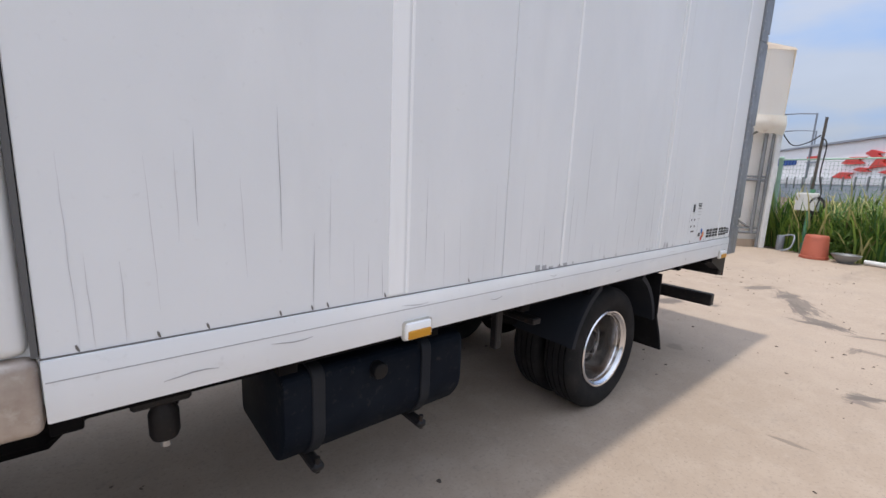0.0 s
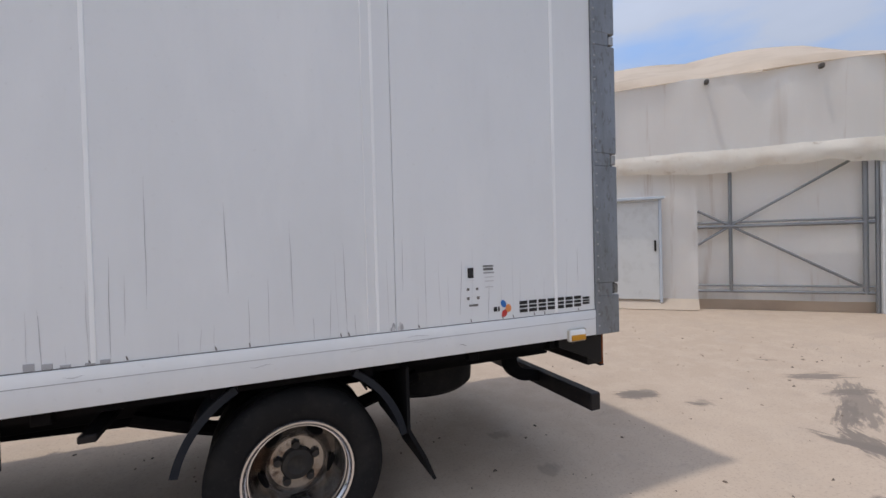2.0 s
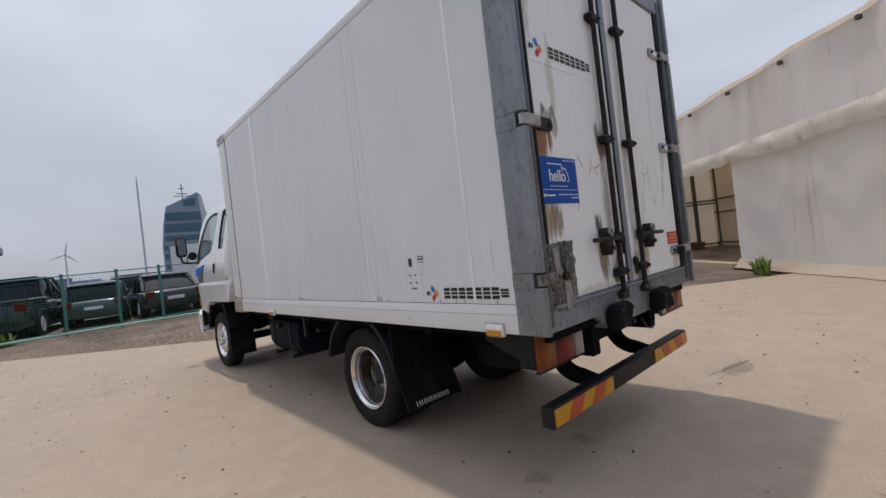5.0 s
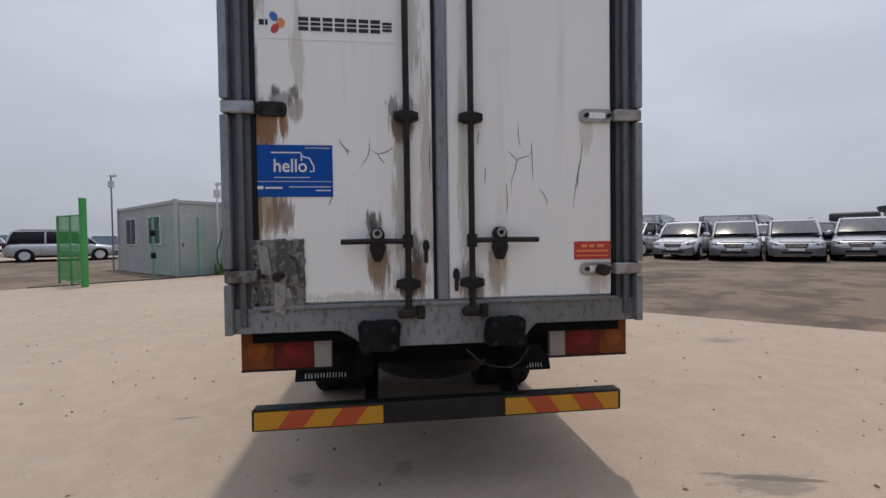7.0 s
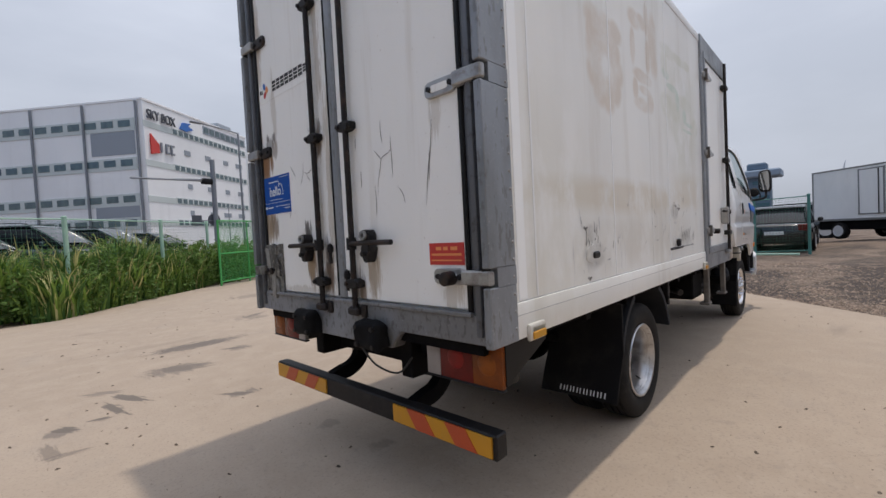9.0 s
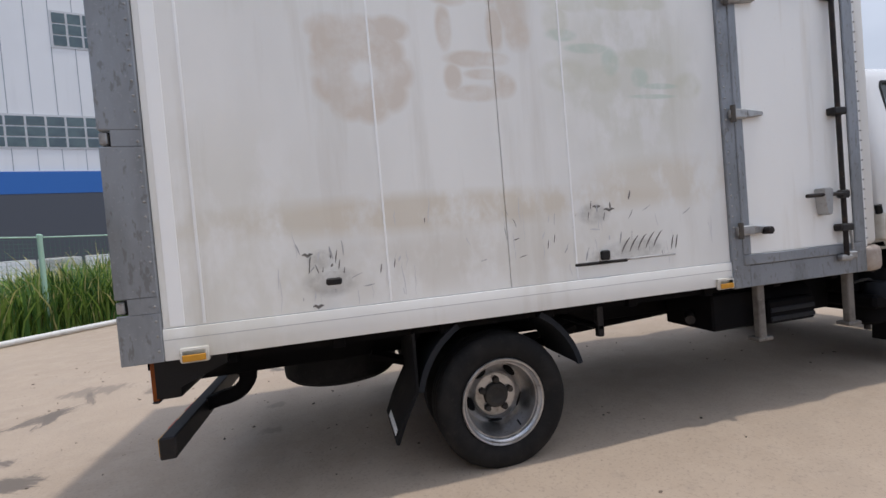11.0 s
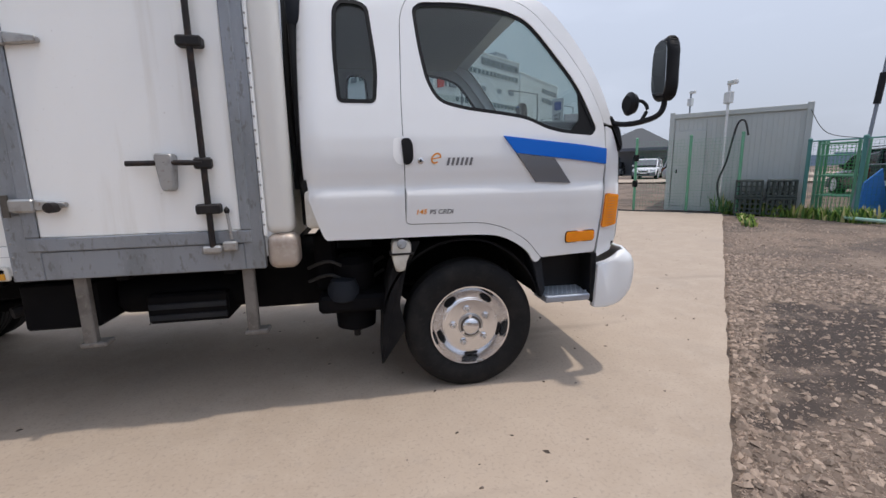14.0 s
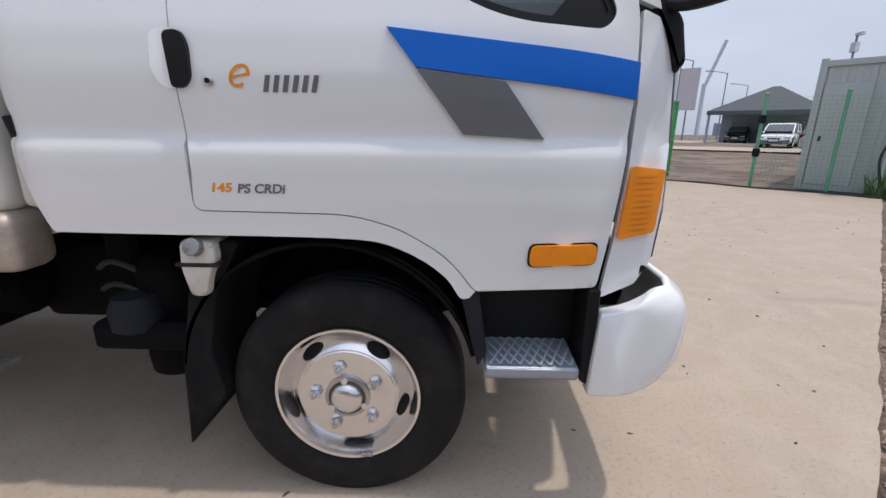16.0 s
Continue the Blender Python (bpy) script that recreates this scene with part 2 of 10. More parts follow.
mat("box_white", (0.80, 0.815, 0.825), 0.42).grime(0.9, (0.69, 0.71, 0.72), 0.42, 0.72, 0.6, (1, 1, 0.6)).grime(2.4, (0.86, 0.87, 0.87), 0.52, 0.66, 0.5, (1, 1, 0.3)).grime(5, (0.68, 0.68, 0.68), 0.55, 0.8, 0.3, (1, 1, 0.15)) \
    .grime(40, (0.55, 0.54, 0.52), 0.62, 0.8, 0.3).bump(1.6, 0.012, 0.25).bump(90, 0.0006, 0.25).gloss(3, 0.32, 0.55)
bw = mat("box_white_right", (0.86, 0.86, 0.84), 0.45).grime(0.9, (0.67, 0.67, 0.65), 0.42, 0.72, 0.5, (1, 1, 0.35)).grime(6, (0.56, 0.52, 0.45), 0.55, 0.8, 0.45, (1, 1, 0.1)) \
    .bump(1.6, 0.012, 0.25).bump(90, 0.0006, 0.25).gloss(3, 0.35, 0.6)
for c, s, col, a in (((-0.3, -0.95, 1.42), (1.5, 1, 0.12), (0.64, 0.56, 0.43), 0.6), ((1.1, -0.95, 1.5), (0.7, 1, 0.18), (0.64, 0.57, 0.45), 0.5),
                     ((-0.55, -0.95, 1.15), (0.7, 1, 0.2), (0.62, 0.58, 0.51), 0.3), ((0.2, -0.95, 1.2), (1.0, 1, 0.25), (0.64, 0.60, 0.52), 0.35),
                     ((-1.3, -0.95, 1.2), (0.5, 1, 0.9), (0.66, 0.64, 0.55), 0.35), ((0.9, -0.95, 2.1), (0.6, 1, 0.6), (0.60, 0.60, 0.50), 0.45)):
    bw.spot(c, s, col, a, 5, stretch=(1, 1, 0.6))
ring_spots = [(-0.62 + 0.155 * math.cos(0.7 * k), 2.12 + 0.155 * math.sin(0.7 * k), 0.10, 0.10) for k in range(9)]
bw.patches(ring_spots + [(-0.76, 2.34, 0.12, 0.07), (-0.62, 2.34, 0.12, 0.07), (-0.48, 2.34, 0.11, 0.07), (-0.80, 2.26, 0.06, 0.10)], (0.62, 0.52, 0.42), 0.62, 6)
bw.patches([(-0.15, 2.53, 0.11, 0.06), (-0.02, 2.55, 0.10, 0.05), (0.08, 2.60, 0.05, 0.12), (0.20, 2.50, 0.10, 0.18), (0.22, 2.34, 0.08, 0.10), (-0.19, 2.36, 0.045, 0.12), (0.09, 2.36, 0.05, 0.13), (-0.06, 2.20, 0.14, 0.045), (0.06, 2.20, 0.10, 0.04),
            (-0.16, 2.10, 0.05, 0.08), (-0.04, 2.02, 0.15, 0.045), (0.12, 2.06, 0.07, 0.07), (0.02, 2.12, 0.12, 0.03)], (0.62, 0.52, 0.42), 0.62, 6)
bw.patches([(0.55, 2.52, 0.18, 0.05), (0.85, 2.53, 0.2, 0.04), (1.08, 2.54, 0.10, 0.04), (0.5, 2.12, 0.16, 0.09), (0.72, 2.10, 0.12, 0.08), (0.45, 2.42, 0.08, 0.10), (1.30, 2.06, 0.10, 0.08), (1.0, 2.22, 0.2, 0.06)], (0.60, 0.60, 0.48), 0.55, 5)
bw.patches([(0.48, 2.34, 0.10, 0.035), (0.64, 2.27, 0.14, 0.03), (0.78, 2.20, 0.06, 0.08), (0.97, 2.11, 0.06, 0.06), (1.10, 2.06, 0.13, 0.018), (1.05, 2.00, 0.16, 0.014)], (0.48, 0.60, 0.51), 0.55, 12)
bw.patches([(-0.86, 1.11, 0.13, 0.07), (-0.90, 1.22, 0.06, 0.05), (0.60, 1.34, 0.10, 0.06), (0.64, 1.09, 0.09, 0.045), (0.86, 1.12, 0.20, 0.06)], (0.30, 0.29, 0.27), 0.42, 26)
rd = mat("rear_white", (0.91, 0.91, 0.895), 0.45).grime(1.2, (0.82, 0.82, 0.80), 0.42, 0.72, 0.5, (1, 1, 0.3)).grime(8, (0.60, 0.55, 0.47), 0.57, 0.8, 0.5, (1, 1, 0.08)).grime(55, (0.42, 0.36, 0.30), 0.66, 0.74, 0.5).bump(2, 0.01, 0.25).gloss(3, 0.35, 0.55)
RUST, DARK, BROWN, TAN, PALE = (0.25, 0.12, 0.04), (0.06, 0.045, 0.036), (0.18, 0.115, 0.072), (0.36, 0.255, 0.15), (0.43, 0.37, 0.29)


def runs(color, spots, scale, stretch, share=1.0):
    """Dirt runs on the rear doors: (y, z, half width, half height, strength)."""
    for y, z, ry, rz, a in spots:
        rd.stain((-1.74, y, z), (0.5, ry, rz), color, a * share, scale, stretch=stretch)


FINE, COARSE = (60, (1, 1, 0.11), 0.85), (34, (1, 1.6, 0.16), 0.75)
runs(RUST, ((0.78, 1.76, 0.13, 0.15, 1.1), (0.71, 1.765, 0.05, 0.1, 1),), *FINE)
runs(DARK, ((0.72, 1.87, 0.08, 0.06, 0.7), (0.31, 1.28, 0.05, 0.13, 0.9), (0.13, 1.22, 0.04, 0.12, 0.8), (0.17, 1, 0.06, 0.06, 0.9), (-0.13, 0.99, 0.05, 0.05, 0.8),), *FINE)
runs(TAN, ((0.78, 1.38, 0.1, 0.16, 0.9), (0.81, 2.5, 0.07, 0.4, 0.6), (-0.25, 1.08, 0.08, 0.18, 0.9),), *FINE)
runs(BROWN, ((0.19, 1.78, 0.09, 0.13, 0.95), (0.3, 1.13, 0.07, 0.2, 1), (0.11, 1.08, 0.07, 0.18, 1), (0.83, 1.5, 0.03, 1.2, 0.7), (-0.16, 1, 0.06, 0.12, 0.9),), *FINE)
runs(PALE, ((0.2, 1.45, 0.05, 0.6, 0.75), (0.13, 2.3, 0.04, 0.5, 0.6), (-0.09, 1.6, 0.035, 0.8, 0.6), (0.08, 1.6, 0.05, 0.9, 0.7), (-0.7, 1.74, 0.05, 0.14, 0.45), (-0.75, 1.02, 0.08, 0.12, 0.6), (0.45, 0.98, 0.4, 0.04, 0.5),), *FINE)
runs(RUST, ((0.79, 1.72, 0.09, 0.12, 1),), *COARSE)
runs(BROWN, ((0.74, 1.36, 0.10, 0.14, 0.8), (0.82, 1.38, 0.03, 0.2, 0.9), (0.31, 1.12, 0.05, 0.16, 0.8), (0.20, 1.76, 0.05, 0.10, 0.8)), 48, (1, 1, 0.10))
runs(DARK, ((0.66, 1.90, 0.04, 0.06, 0.8), (0.74, 1.91, 0.03, 0.05, 0.8), (0.23, 1.86, 0.04, 0.07, 0.7), (0.15, 1.86, 0.03, 0.07, 0.6), (0.33, 1.32, 0.04, 0.08, 0.8), (0.13, 1.13, 0.04, 0.10, 0.8), (0.18, 1.02, 0.08, 0.05, 0.9)), 50, (1, 1, 0.22))
runs(TAN, ((0.79, 1.35, 0.08, 0.18, 0.6), (0.31, 1.16, 0.08, 0.2, 0.9),), *COARSE)
runs(PALE, ((0.8, 2.6, 0.06, 0.35, 0.5), (0.64, 2.06, 0.05, 0.28, 0.6), (-0.26, 1.06, 0.07, 0.14, 0.8),), *COARSE)
runs(BROWN, ((0.66, 1.83, 0.07, 0.09, 0.8), (0.18, 1.78, 0.07, 0.14, 0.9), (0.14, 1.06, 0.12, 0.12, 0.9), (-0.11, 1.04, 0.07, 0.14, 0.8),), *COARSE)
mat("grey_frame", (0.27, 0.29, 0.32), 0.5, 0.3).grime(4, (0.19, 0.20, 0.21), 0.45, 0.62, 0.8, (1, 1, 0.3)).grime(40, (0.12, 0.11, 0.10), 0.56, 0.64, 0.5, (1, 1, 0.4)).grime(90, (0.40, 0.40, 0.41), 0.62, 0.67, 0.5).bump(60, 0.001, 0.3).gloss(6, 0.35, 0.6)
mat("sill_grey", (0.25, 0.26, 0.28), 0.6, 0.1).grime(2.5, (0.15, 0.15, 0.15), 0.42, 0.62, 0.8).grime(45, (0.07, 0.065, 0.06), 0.54, 0.64, 0.6, (1, 1, 0.5)).grime(90, (0.36, 0.36, 0.37), 0.62, 0.68, 0.4).bump(40, 0.002, 0.4)
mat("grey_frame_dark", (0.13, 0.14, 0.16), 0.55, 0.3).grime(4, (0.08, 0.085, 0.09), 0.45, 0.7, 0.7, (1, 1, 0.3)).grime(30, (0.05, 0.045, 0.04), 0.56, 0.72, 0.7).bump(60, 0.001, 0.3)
mat("old_metal", (0.42, 0.42, 0.42), 0.42, 0.75).grime(14, (0.20, 0.18, 0.16), 0.48, 0.7, 0.8).grime(40, (0.2, 0.12, 0.07), 0.6, 0.75, 0.7).bump(80, 0.001, 0.4)
# dark patches in the tape colours stand for shadows between its crumples
mat("tape_silver", (0.20, 0.195, 0.18), 0.5, 0.2).grime(13, (0.06, 0.055, 0.05), 0.46, 0.54, 0.85, (1, 1, 0.5)).grime(40, (0.3, 0.29, 0.27), 0.55, 0.62, 0.7).bump(25, 0.006, 0.8)
mat("tape_light", (0.30, 0.295, 0.28), 0.45, 0.2).grime(16, (0.16, 0.15, 0.14), 0.50, 0.6, 0.8).bump(30, 0.004, 0.8)
mat("black_steel", (0.013, 0.012, 0.013), 0.55, 0.0, Specular_IOR_Level=0.3).grime(12, (0.035, 0.03, 0.028), 0.5, 0.75, 0.6).grime(40, (0.09, 0.05, 0.035), 0.62, 0.75, 0.5).bump(70, 0.001, 0.4)
mat("rod_brown", (0.016, 0.013, 0.013), 0.55, 0.0, Specular_IOR_Level=0.3).grime(15, (0.065, 0.038, 0.026), 0.5, 0.7, 0.7).bump(60, 0.001, 0.4)
mat("chassis_black", (0.005, 0.005, 0.006), 0.75, 0.0, Specular_IOR_Level=0.08).grime(5, (0.014, 0.012, 0.011), 0.5, 0.75, 0.6).bump(30, 0.002, 0.4)
mat("post_dusty", (0.17, 0.155, 0.14), 0.75).grime(9, (0.09, 0.08, 0.07), 0.46, 0.64, 0.8).grime(40, (0.26, 0.24, 0.21), 0.58, 0.7, 0.5).bump(50, 0.001, 0.4)
mat("tank_blue_black", (0.005, 0.008, 0.014), 0.65, 0.0, Specular_IOR_Level=0.08).grime(3, (0.015, 0.019, 0.026), 0.45, 0.7, 0.6).grime(30, (0.06, 0.055, 0.05), 0.58, 0.75, 0.4).bump(40, 0.002, 0.4)
mat("fender_plastic", (0.014, 0.017, 0.023), 0.65, 0.0, Specular_IOR_Level=0.2).grime(3, (0.035, 0.035, 0.036), 0.45, 0.7, 0.5).bump(60, 0.001, 0.3)
mat("rubber", (0.011, 0.011, 0.012), 0.75, 0.0, Specular_IOR_Level=0.2).grime(6, (0.030, 0.028, 0.026), 0.45, 0.72, 0.7).grime(40, (0.045, 0.042, 0.038), 0.58, 0.75, 0.4).bump(60, 0.001, 0.3)
mat("rubber_flap", (0.008, 0.008, 0.009), 0.8, 0.0, Specular_IOR_Level=0.15).grime(5, (0.035, 0.032, 0.03), 0.5, 0.75, 0.6).bump(30, 0.003, 0.3)
mat("rim_silver", (0.50, 0.50, 0.51), 0.28, 0.85).grime(8, (0.22, 0.21, 0.20), 0.48, 0.66, 0.7).grime(30, (0.16, 0.12, 0.09), 0.6, 0.75, 0.6).bump(50, 0.001, 0.3)
mat("rim_chrome", (0.74, 0.74, 0.76), 0.14, 0.95).grime(12, (0.40, 0.38, 0.36), 0.55, 0.8, 0.5).gloss(9, 0.08, 0.28)
mat("rim_rusty", (0.36, 0.34, 0.32), 0.20, 0.8).grime(7, (0.17, 0.10, 0.06), 0.50, 0.62, 0.75).grime(25, (0.05, 0.035, 0.028), 0.52, 0.66, 0.8).bump(50, 0.001, 0.4)
mat("hub_dark", (0.022, 0.02, 0.019), 0.7).grime(20, (0.06, 0.05, 0.04), 0.5, 0.7, 0.6)
mat("hub_grime", (0.10, 0.09, 0.08), 0.6, 0.5).grime(14, (0.2, 0.15, 0.11), 0.5, 0.7, 0.7).bump(50, 0.002, 0.5)
mat("cab_white", (0.80, 0.81, 0.82), 0.22, 0.0, Coat_Weight=0.6, Coat_Roughness=0.06).grime(1.4, (0.72, 0.73, 0.73), 0.45, 0.75, 0.4).grime(60, (0.6, 0.58, 0.55), 0.66, 0.8, 0.25)
mat("cab_white_worn", (0.72, 0.71, 0.68), 0.4).grime(6, (0.5, 0.45, 0.38), 0.5, 0.75, 0.6, (1, 1, 0.2))
mat("corner_metal", (0.46, 0.40, 0.35), 0.5, 0.4).grime(8, (0.27, 0.20, 0.16), 0.45, 0.7, 0.8).grime(30, (0.55, 0.52, 0.48), 0.55, 0.7, 0.6)
mat("black_plastic", (0.007, 0.007, 0.008), 0.5, 0.0, Specular_IOR_Level=0.25).bump(80, 0.0006, 0.3)
mat("black_trim", (0.005, 0.005, 0.006), 0.6, 0.0, Specular_IOR_Level=0.25)
mat("window_glass", (0.55, 0.62, 0.62), 0.0, 0.0, Transmission_Weight=1.0, IOR=1.0, Specular_IOR_Level=0.5)
mat("dark_glass", (0.03, 0.05, 0.07), 0.04, 0.0, Specular_IOR_Level=0.8)
mat("mirror", (0.45, 0.46, 0.47), 0.02, 1.0)
mat("amber_lens", (0.95, 0.30, 0.008), 0.2, 0.0, Coat_Weight=0.5).grime(30, (0.75, 0.19, 0.006), 0.45, 0.7, 0.4)
mat("lens_red", (0.13, 0.012, 0.010), 0.25, 0.0, Specular_IOR_Level=0.2).grime(20, (0.05, 0.010, 0.009), 0.45, 0.7, 0.5)
mat("lens_orange", (0.20, 0.052, 0.010), 0.25, 0.0, Specular_IOR_Level=0.2).grime(20, (0.07, 0.022, 0.009), 0.45, 0.7, 0.5)
# brighter lens copies: the sun's glow in the reflector bowls, as colour
mat("lens_red_glint", (0.20, 0.014, 0.012), 0.3, 0.0, Specular_IOR_Level=0.2).grime(20, (0.07, 0.010, 0.009), 0.45, 0.7, 0.5)
mat("lens_orange_glint", (0.27, 0.075, 0.012), 0.3, 0.0, Specular_IOR_Level=0.2).grime(20, (0.09, 0.028, 0.008), 0.45, 0.7, 0.5)
mat("lens_clear", (0.26, 0.24, 0.235), 0.3, 0.0, Coat_Weight=0.3).grime(20, (0.20, 0.17, 0.16), 0.45, 0.7, 0.5)
mat("refl_yellow", (0.58, 0.27, 0.015), 0.45).grime(12, (0.45, 0.25, 0.05), 0.55, 0.75, 0.5)
mat("refl_red", (0.48, 0.075, 0.022), 0.45).grime(12, (0.4, 0.07, 0.03), 0.55, 0.75, 0.5)
mat("sign_blue", (0.002, 0.075, 0.37), 0.45, 0.0, Specular_IOR_Level=0.2).grime(10, (0.02, 0.06, 0.2), 0.5, 0.75, 0.5)
mat("sign_white", (0.75, 0.78, 0.8), 0.4)
mat("sign_red", (0.55, 0.04, 0.035), 0.4).grime(20, (0.4, 0.05, 0.04), 0.5, 0.75, 0.4)
mat("ink_black", (0.015, 0.015, 0.017), 0.5)
mat("ink_grey", (0.17, 0.17, 0.18), 0.4, 0.3)
mat("ink_orange", (0.75, 0.28, 0.03), 0.4)
mat("dot_blue", (0.03, 0.16, 0.48), 0.4)
mat("dot_red", (0.55, 0.05, 0.045), 0.4)
mat("dot_orange", (0.78, 0.29, 0.10), 0.4)
mat("stripe_blue", (0.0, 0.125, 0.58), 0.45, 0.0, Specular_IOR_Level=0.3)
mat("stripe_grey", (0.17, 0.18, 0.20), 0.35, 0.3)
mat("strip_light", (0.94, 0.95, 0.95), 0.3).grime(6, (0.7, 0.7, 0.69), 0.5, 0.75, 0.5, (1, 1, 0.1))
mat("crack", (0.16, 0.15, 0.14), 0.8)
mat("crack_faint", (0.60, 0.60, 0.61), 0.7)
mat("crack_grey", (0.40, 0.40, 0.41), 0.7)
mat("seam_dark", (0.10, 0.10, 0.10), 0.7)
mat("tread_plate", (0.34, 0.38, 0.45), 0.4, 0.4).grime(12, (0.25, 0.25, 0.26), 0.5, 0.75, 0.5).bump(70, 0.001, 0.3)
mat("galv_pale", (0.55, 0.60, 0.66), 0.4, 0.3)
mat("lamp_rib", (0.55, 0.15, 0.008), 0.3)
mat("reservoir", (0.62, 0.60, 0.55), 0.35).grime(10, (0.45, 0.40, 0.33), 0.45, 0.7, 0.7)
mat("seat_cloth", (0.045, 0.05, 0.055), 0.9).bump(120, 0.001, 0.4)
mat("interior_grey", (0.16, 0.165, 0.17), 0.8)
mat("headliner", (0.35, 0.35, 0.34), 0.9)
mat("tent_hem", (0.93, 0.90, 0.84), 0.75).grime(1.2, (0.78, 0.70, 0.60), 0.50, 0.7, 0.7).grime(5, (0.46, 0.37, 0.29), 0.60, 0.74, 0.6).bump(6, 0.02, 0.4).thin(0.2)
mat("tent_fabric", (0.96, 0.96, 0.95), 0.75).grime(0.9, (0.90, 0.885, 0.86), 0.45, 0.72, 0.7, (1, 1, 0.12)).grime(4, (0.55, 0.46, 0.39), 0.60, 0.74, 0.65, (1, 1, 0.07)).grime(1.1, (0.62, 0.56, 0.49), 0.62, 0.74, 0.5, (1, 1, 0.05)).bump(2.2, 0.02, 0.3, (1, 1, 0.3)).bump(200, 0.001, 0.2).thin(0.28)
mat("tent_roof", (0.74, 0.64, 0.53), 0.75).grime(0.8, (0.52, 0.42, 0.32), 0.45, 0.72, 0.6).bump(2, 0.06, 0.3).thin(0.45)
mat("tent_inner", (0.80, 0.70, 0.56), 0.8).grime(0.8, (0.70, 0.60, 0.47), 0.45, 0.72, 0.6).thin(0.3)
mat("galv", (0.25, 0.26, 0.27), 0.45, 0.6).grime(20, (0.24, 0.23, 0.22), 0.5, 0.7, 0.5)
mat("steel_dark", (0.10, 0.09, 0.08), 0.6, 0.4).grime(12, (0.17, 0.13, 0.10), 0.5, 0.7, 0.6)
mat("fence_green", (0.11, 0.31, 0.18), 0.5).grime(5, (0.18, 0.36, 0.27), 0.45, 0.7, 0.5).vary(0.1)
mat("gate_green", (0.055, 0.34, 0.085), 0.45).grime(5, (0.09, 0.38, 0.14), 0.45, 0.7, 0.5)
mat("teal_post", (0.06, 0.20, 0.18), 0.5).grime(5, (0.09, 0.25, 0.23), 0.45, 0.7, 0.5)
mat("pale_post", (0.34, 0.52, 0.42), 0.55).grime(6, (0.27, 0.42, 0.33), 0.45, 0.7, 0.5)
mat("wire_green", (0.05, 0.16, 0.10), 0.6)
mat("pot_red", (0.42, 0.11, 0.065), 0.5).grime(7, (0.30, 0.08, 0.05), 0.45, 0.7, 0.6)
mat("rust_brown", (0.13, 0.06, 0.045), 0.8).grime(9, (0.06, 0.035, 0.03), 0.45, 0.7, 0.7).grime(30, (0.25, 0.11, 0.06), 0.55, 0.7, 0.6)
mat("white_pipe", (0.66, 0.67, 0.66), 0.5).grime(8, (0.45, 0.43, 0.4), 0.5, 0.72, 0.5)
mat("cable_black", (0.02, 0.02, 0.02), 0.6)
mat("office_grey", (0.43, 0.455, 0.44), 0.55).grime(1.5, (0.36, 0.385, 0.37), 0.45, 0.7, 0.6, (1, 1, 0.3)).grime(14, (0.3, 0.27, 0.22), 0.6, 0.78, 0.4)
mat("office_trim", (0.62, 0.63, 0.62), 0.5).grime(5, (0.48, 0.48, 0.46), 0.5, 0.7, 0.5)
mat("crate", (0.03, 0.045, 0.04), 0.5)
mat("bldg_white", (0.88, 0.90, 0.92), 0.7).grime(0.05, (0.72, 0.74, 0.77), 0.45, 0.7, 0.5).grime(0.6, (0.66, 0.68, 0.70), 0.55, 0.8, 0.4, (1, 1, 0.1))
mat("bldg_pale", (0.58, 0.64, 0.64), 0.7).grime(0.1, (0.52, 0.58, 0.58), 0.45, 0.7, 0.5)
mat("bldg_grey", (0.30, 0.34, 0.39), 0.7).grime(0.1, (0.26, 0.30, 0.35), 0.45, 0.7, 0.5)
mat("bldg_blue", (0.03, 0.16, 0.52), 0.5)
mat("bldg_dark", (0.09, 0.10, 0.12), 0.6)
mat("bldg_glass", (0.06, 0.10, 0.12), 0.08, 0.0, Specular_IOR_Level=0.9).grime(0.6, (0.10, 0.16, 0.17), 0.4, 0.6, 0.8)
mat("sign_text", (0.22, 0.24, 0.28), 0.6)
mat("tower_glass", (0.06, 0.14, 0.18), 0.2, 0.0)
mat("frame_white", (0.66, 0.68, 0.70), 0.5)
mat("roof_grey", (0.055, 0.06, 0.066), 0.7).bump(8, 0.01, 0.4, (1, 0.05, 1))
mat("banner_cloth", (0.62, 0.56, 0.58), 0.8).grime(1.5, (0.52, 0.50, 0.54), 0.45, 0.7, 0.5)
# distance haze is mixed into these three colours; no haze is in the air
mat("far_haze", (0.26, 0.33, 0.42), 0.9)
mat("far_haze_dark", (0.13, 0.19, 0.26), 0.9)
mat("far_haze_white", (0.55, 0.60, 0.66), 0.8)
mat("leaf_dark", (0.05, 0.125, 0.02), 0.7, 0.0, Subsurface_Weight=0.0).vary(0.2)
mat("leaf_light", (0.21, 0.32, 0.06), 0.7).island(0.3).thin(0.3)
mat("leaf_straw", (0.50, 0.46, 0.20), 0.8).island(0.25).thin(0.2)
mat("leaf_bush", (0.12, 0.21, 0.045), 0.7).island(0.5).thin(0.35)
mat("yellow_paint", (0.68, 0.38, 0.012), 0.35, 0.0, Coat_Weight=0.4).grime(4, (0.5, 0.27, 0.01), 0.5, 0.75, 0.5)
mat("lamp_grey", (0.22, 0.24, 0.27), 0.5, 0.4)
# car windscreens: sky reflection and a little dust put into the grey
mat("car_screen", (0.10, 0.11, 0.12), 0.16, 0.0, Specular_IOR_Level=0.3).grime(6, (0.16, 0.17, 0.175), 0.45, 0.7, 0.5)
mat("car_glass", (0.012, 0.014, 0.017), 0.08, 0.0, Specular_IOR_Level=0.28)
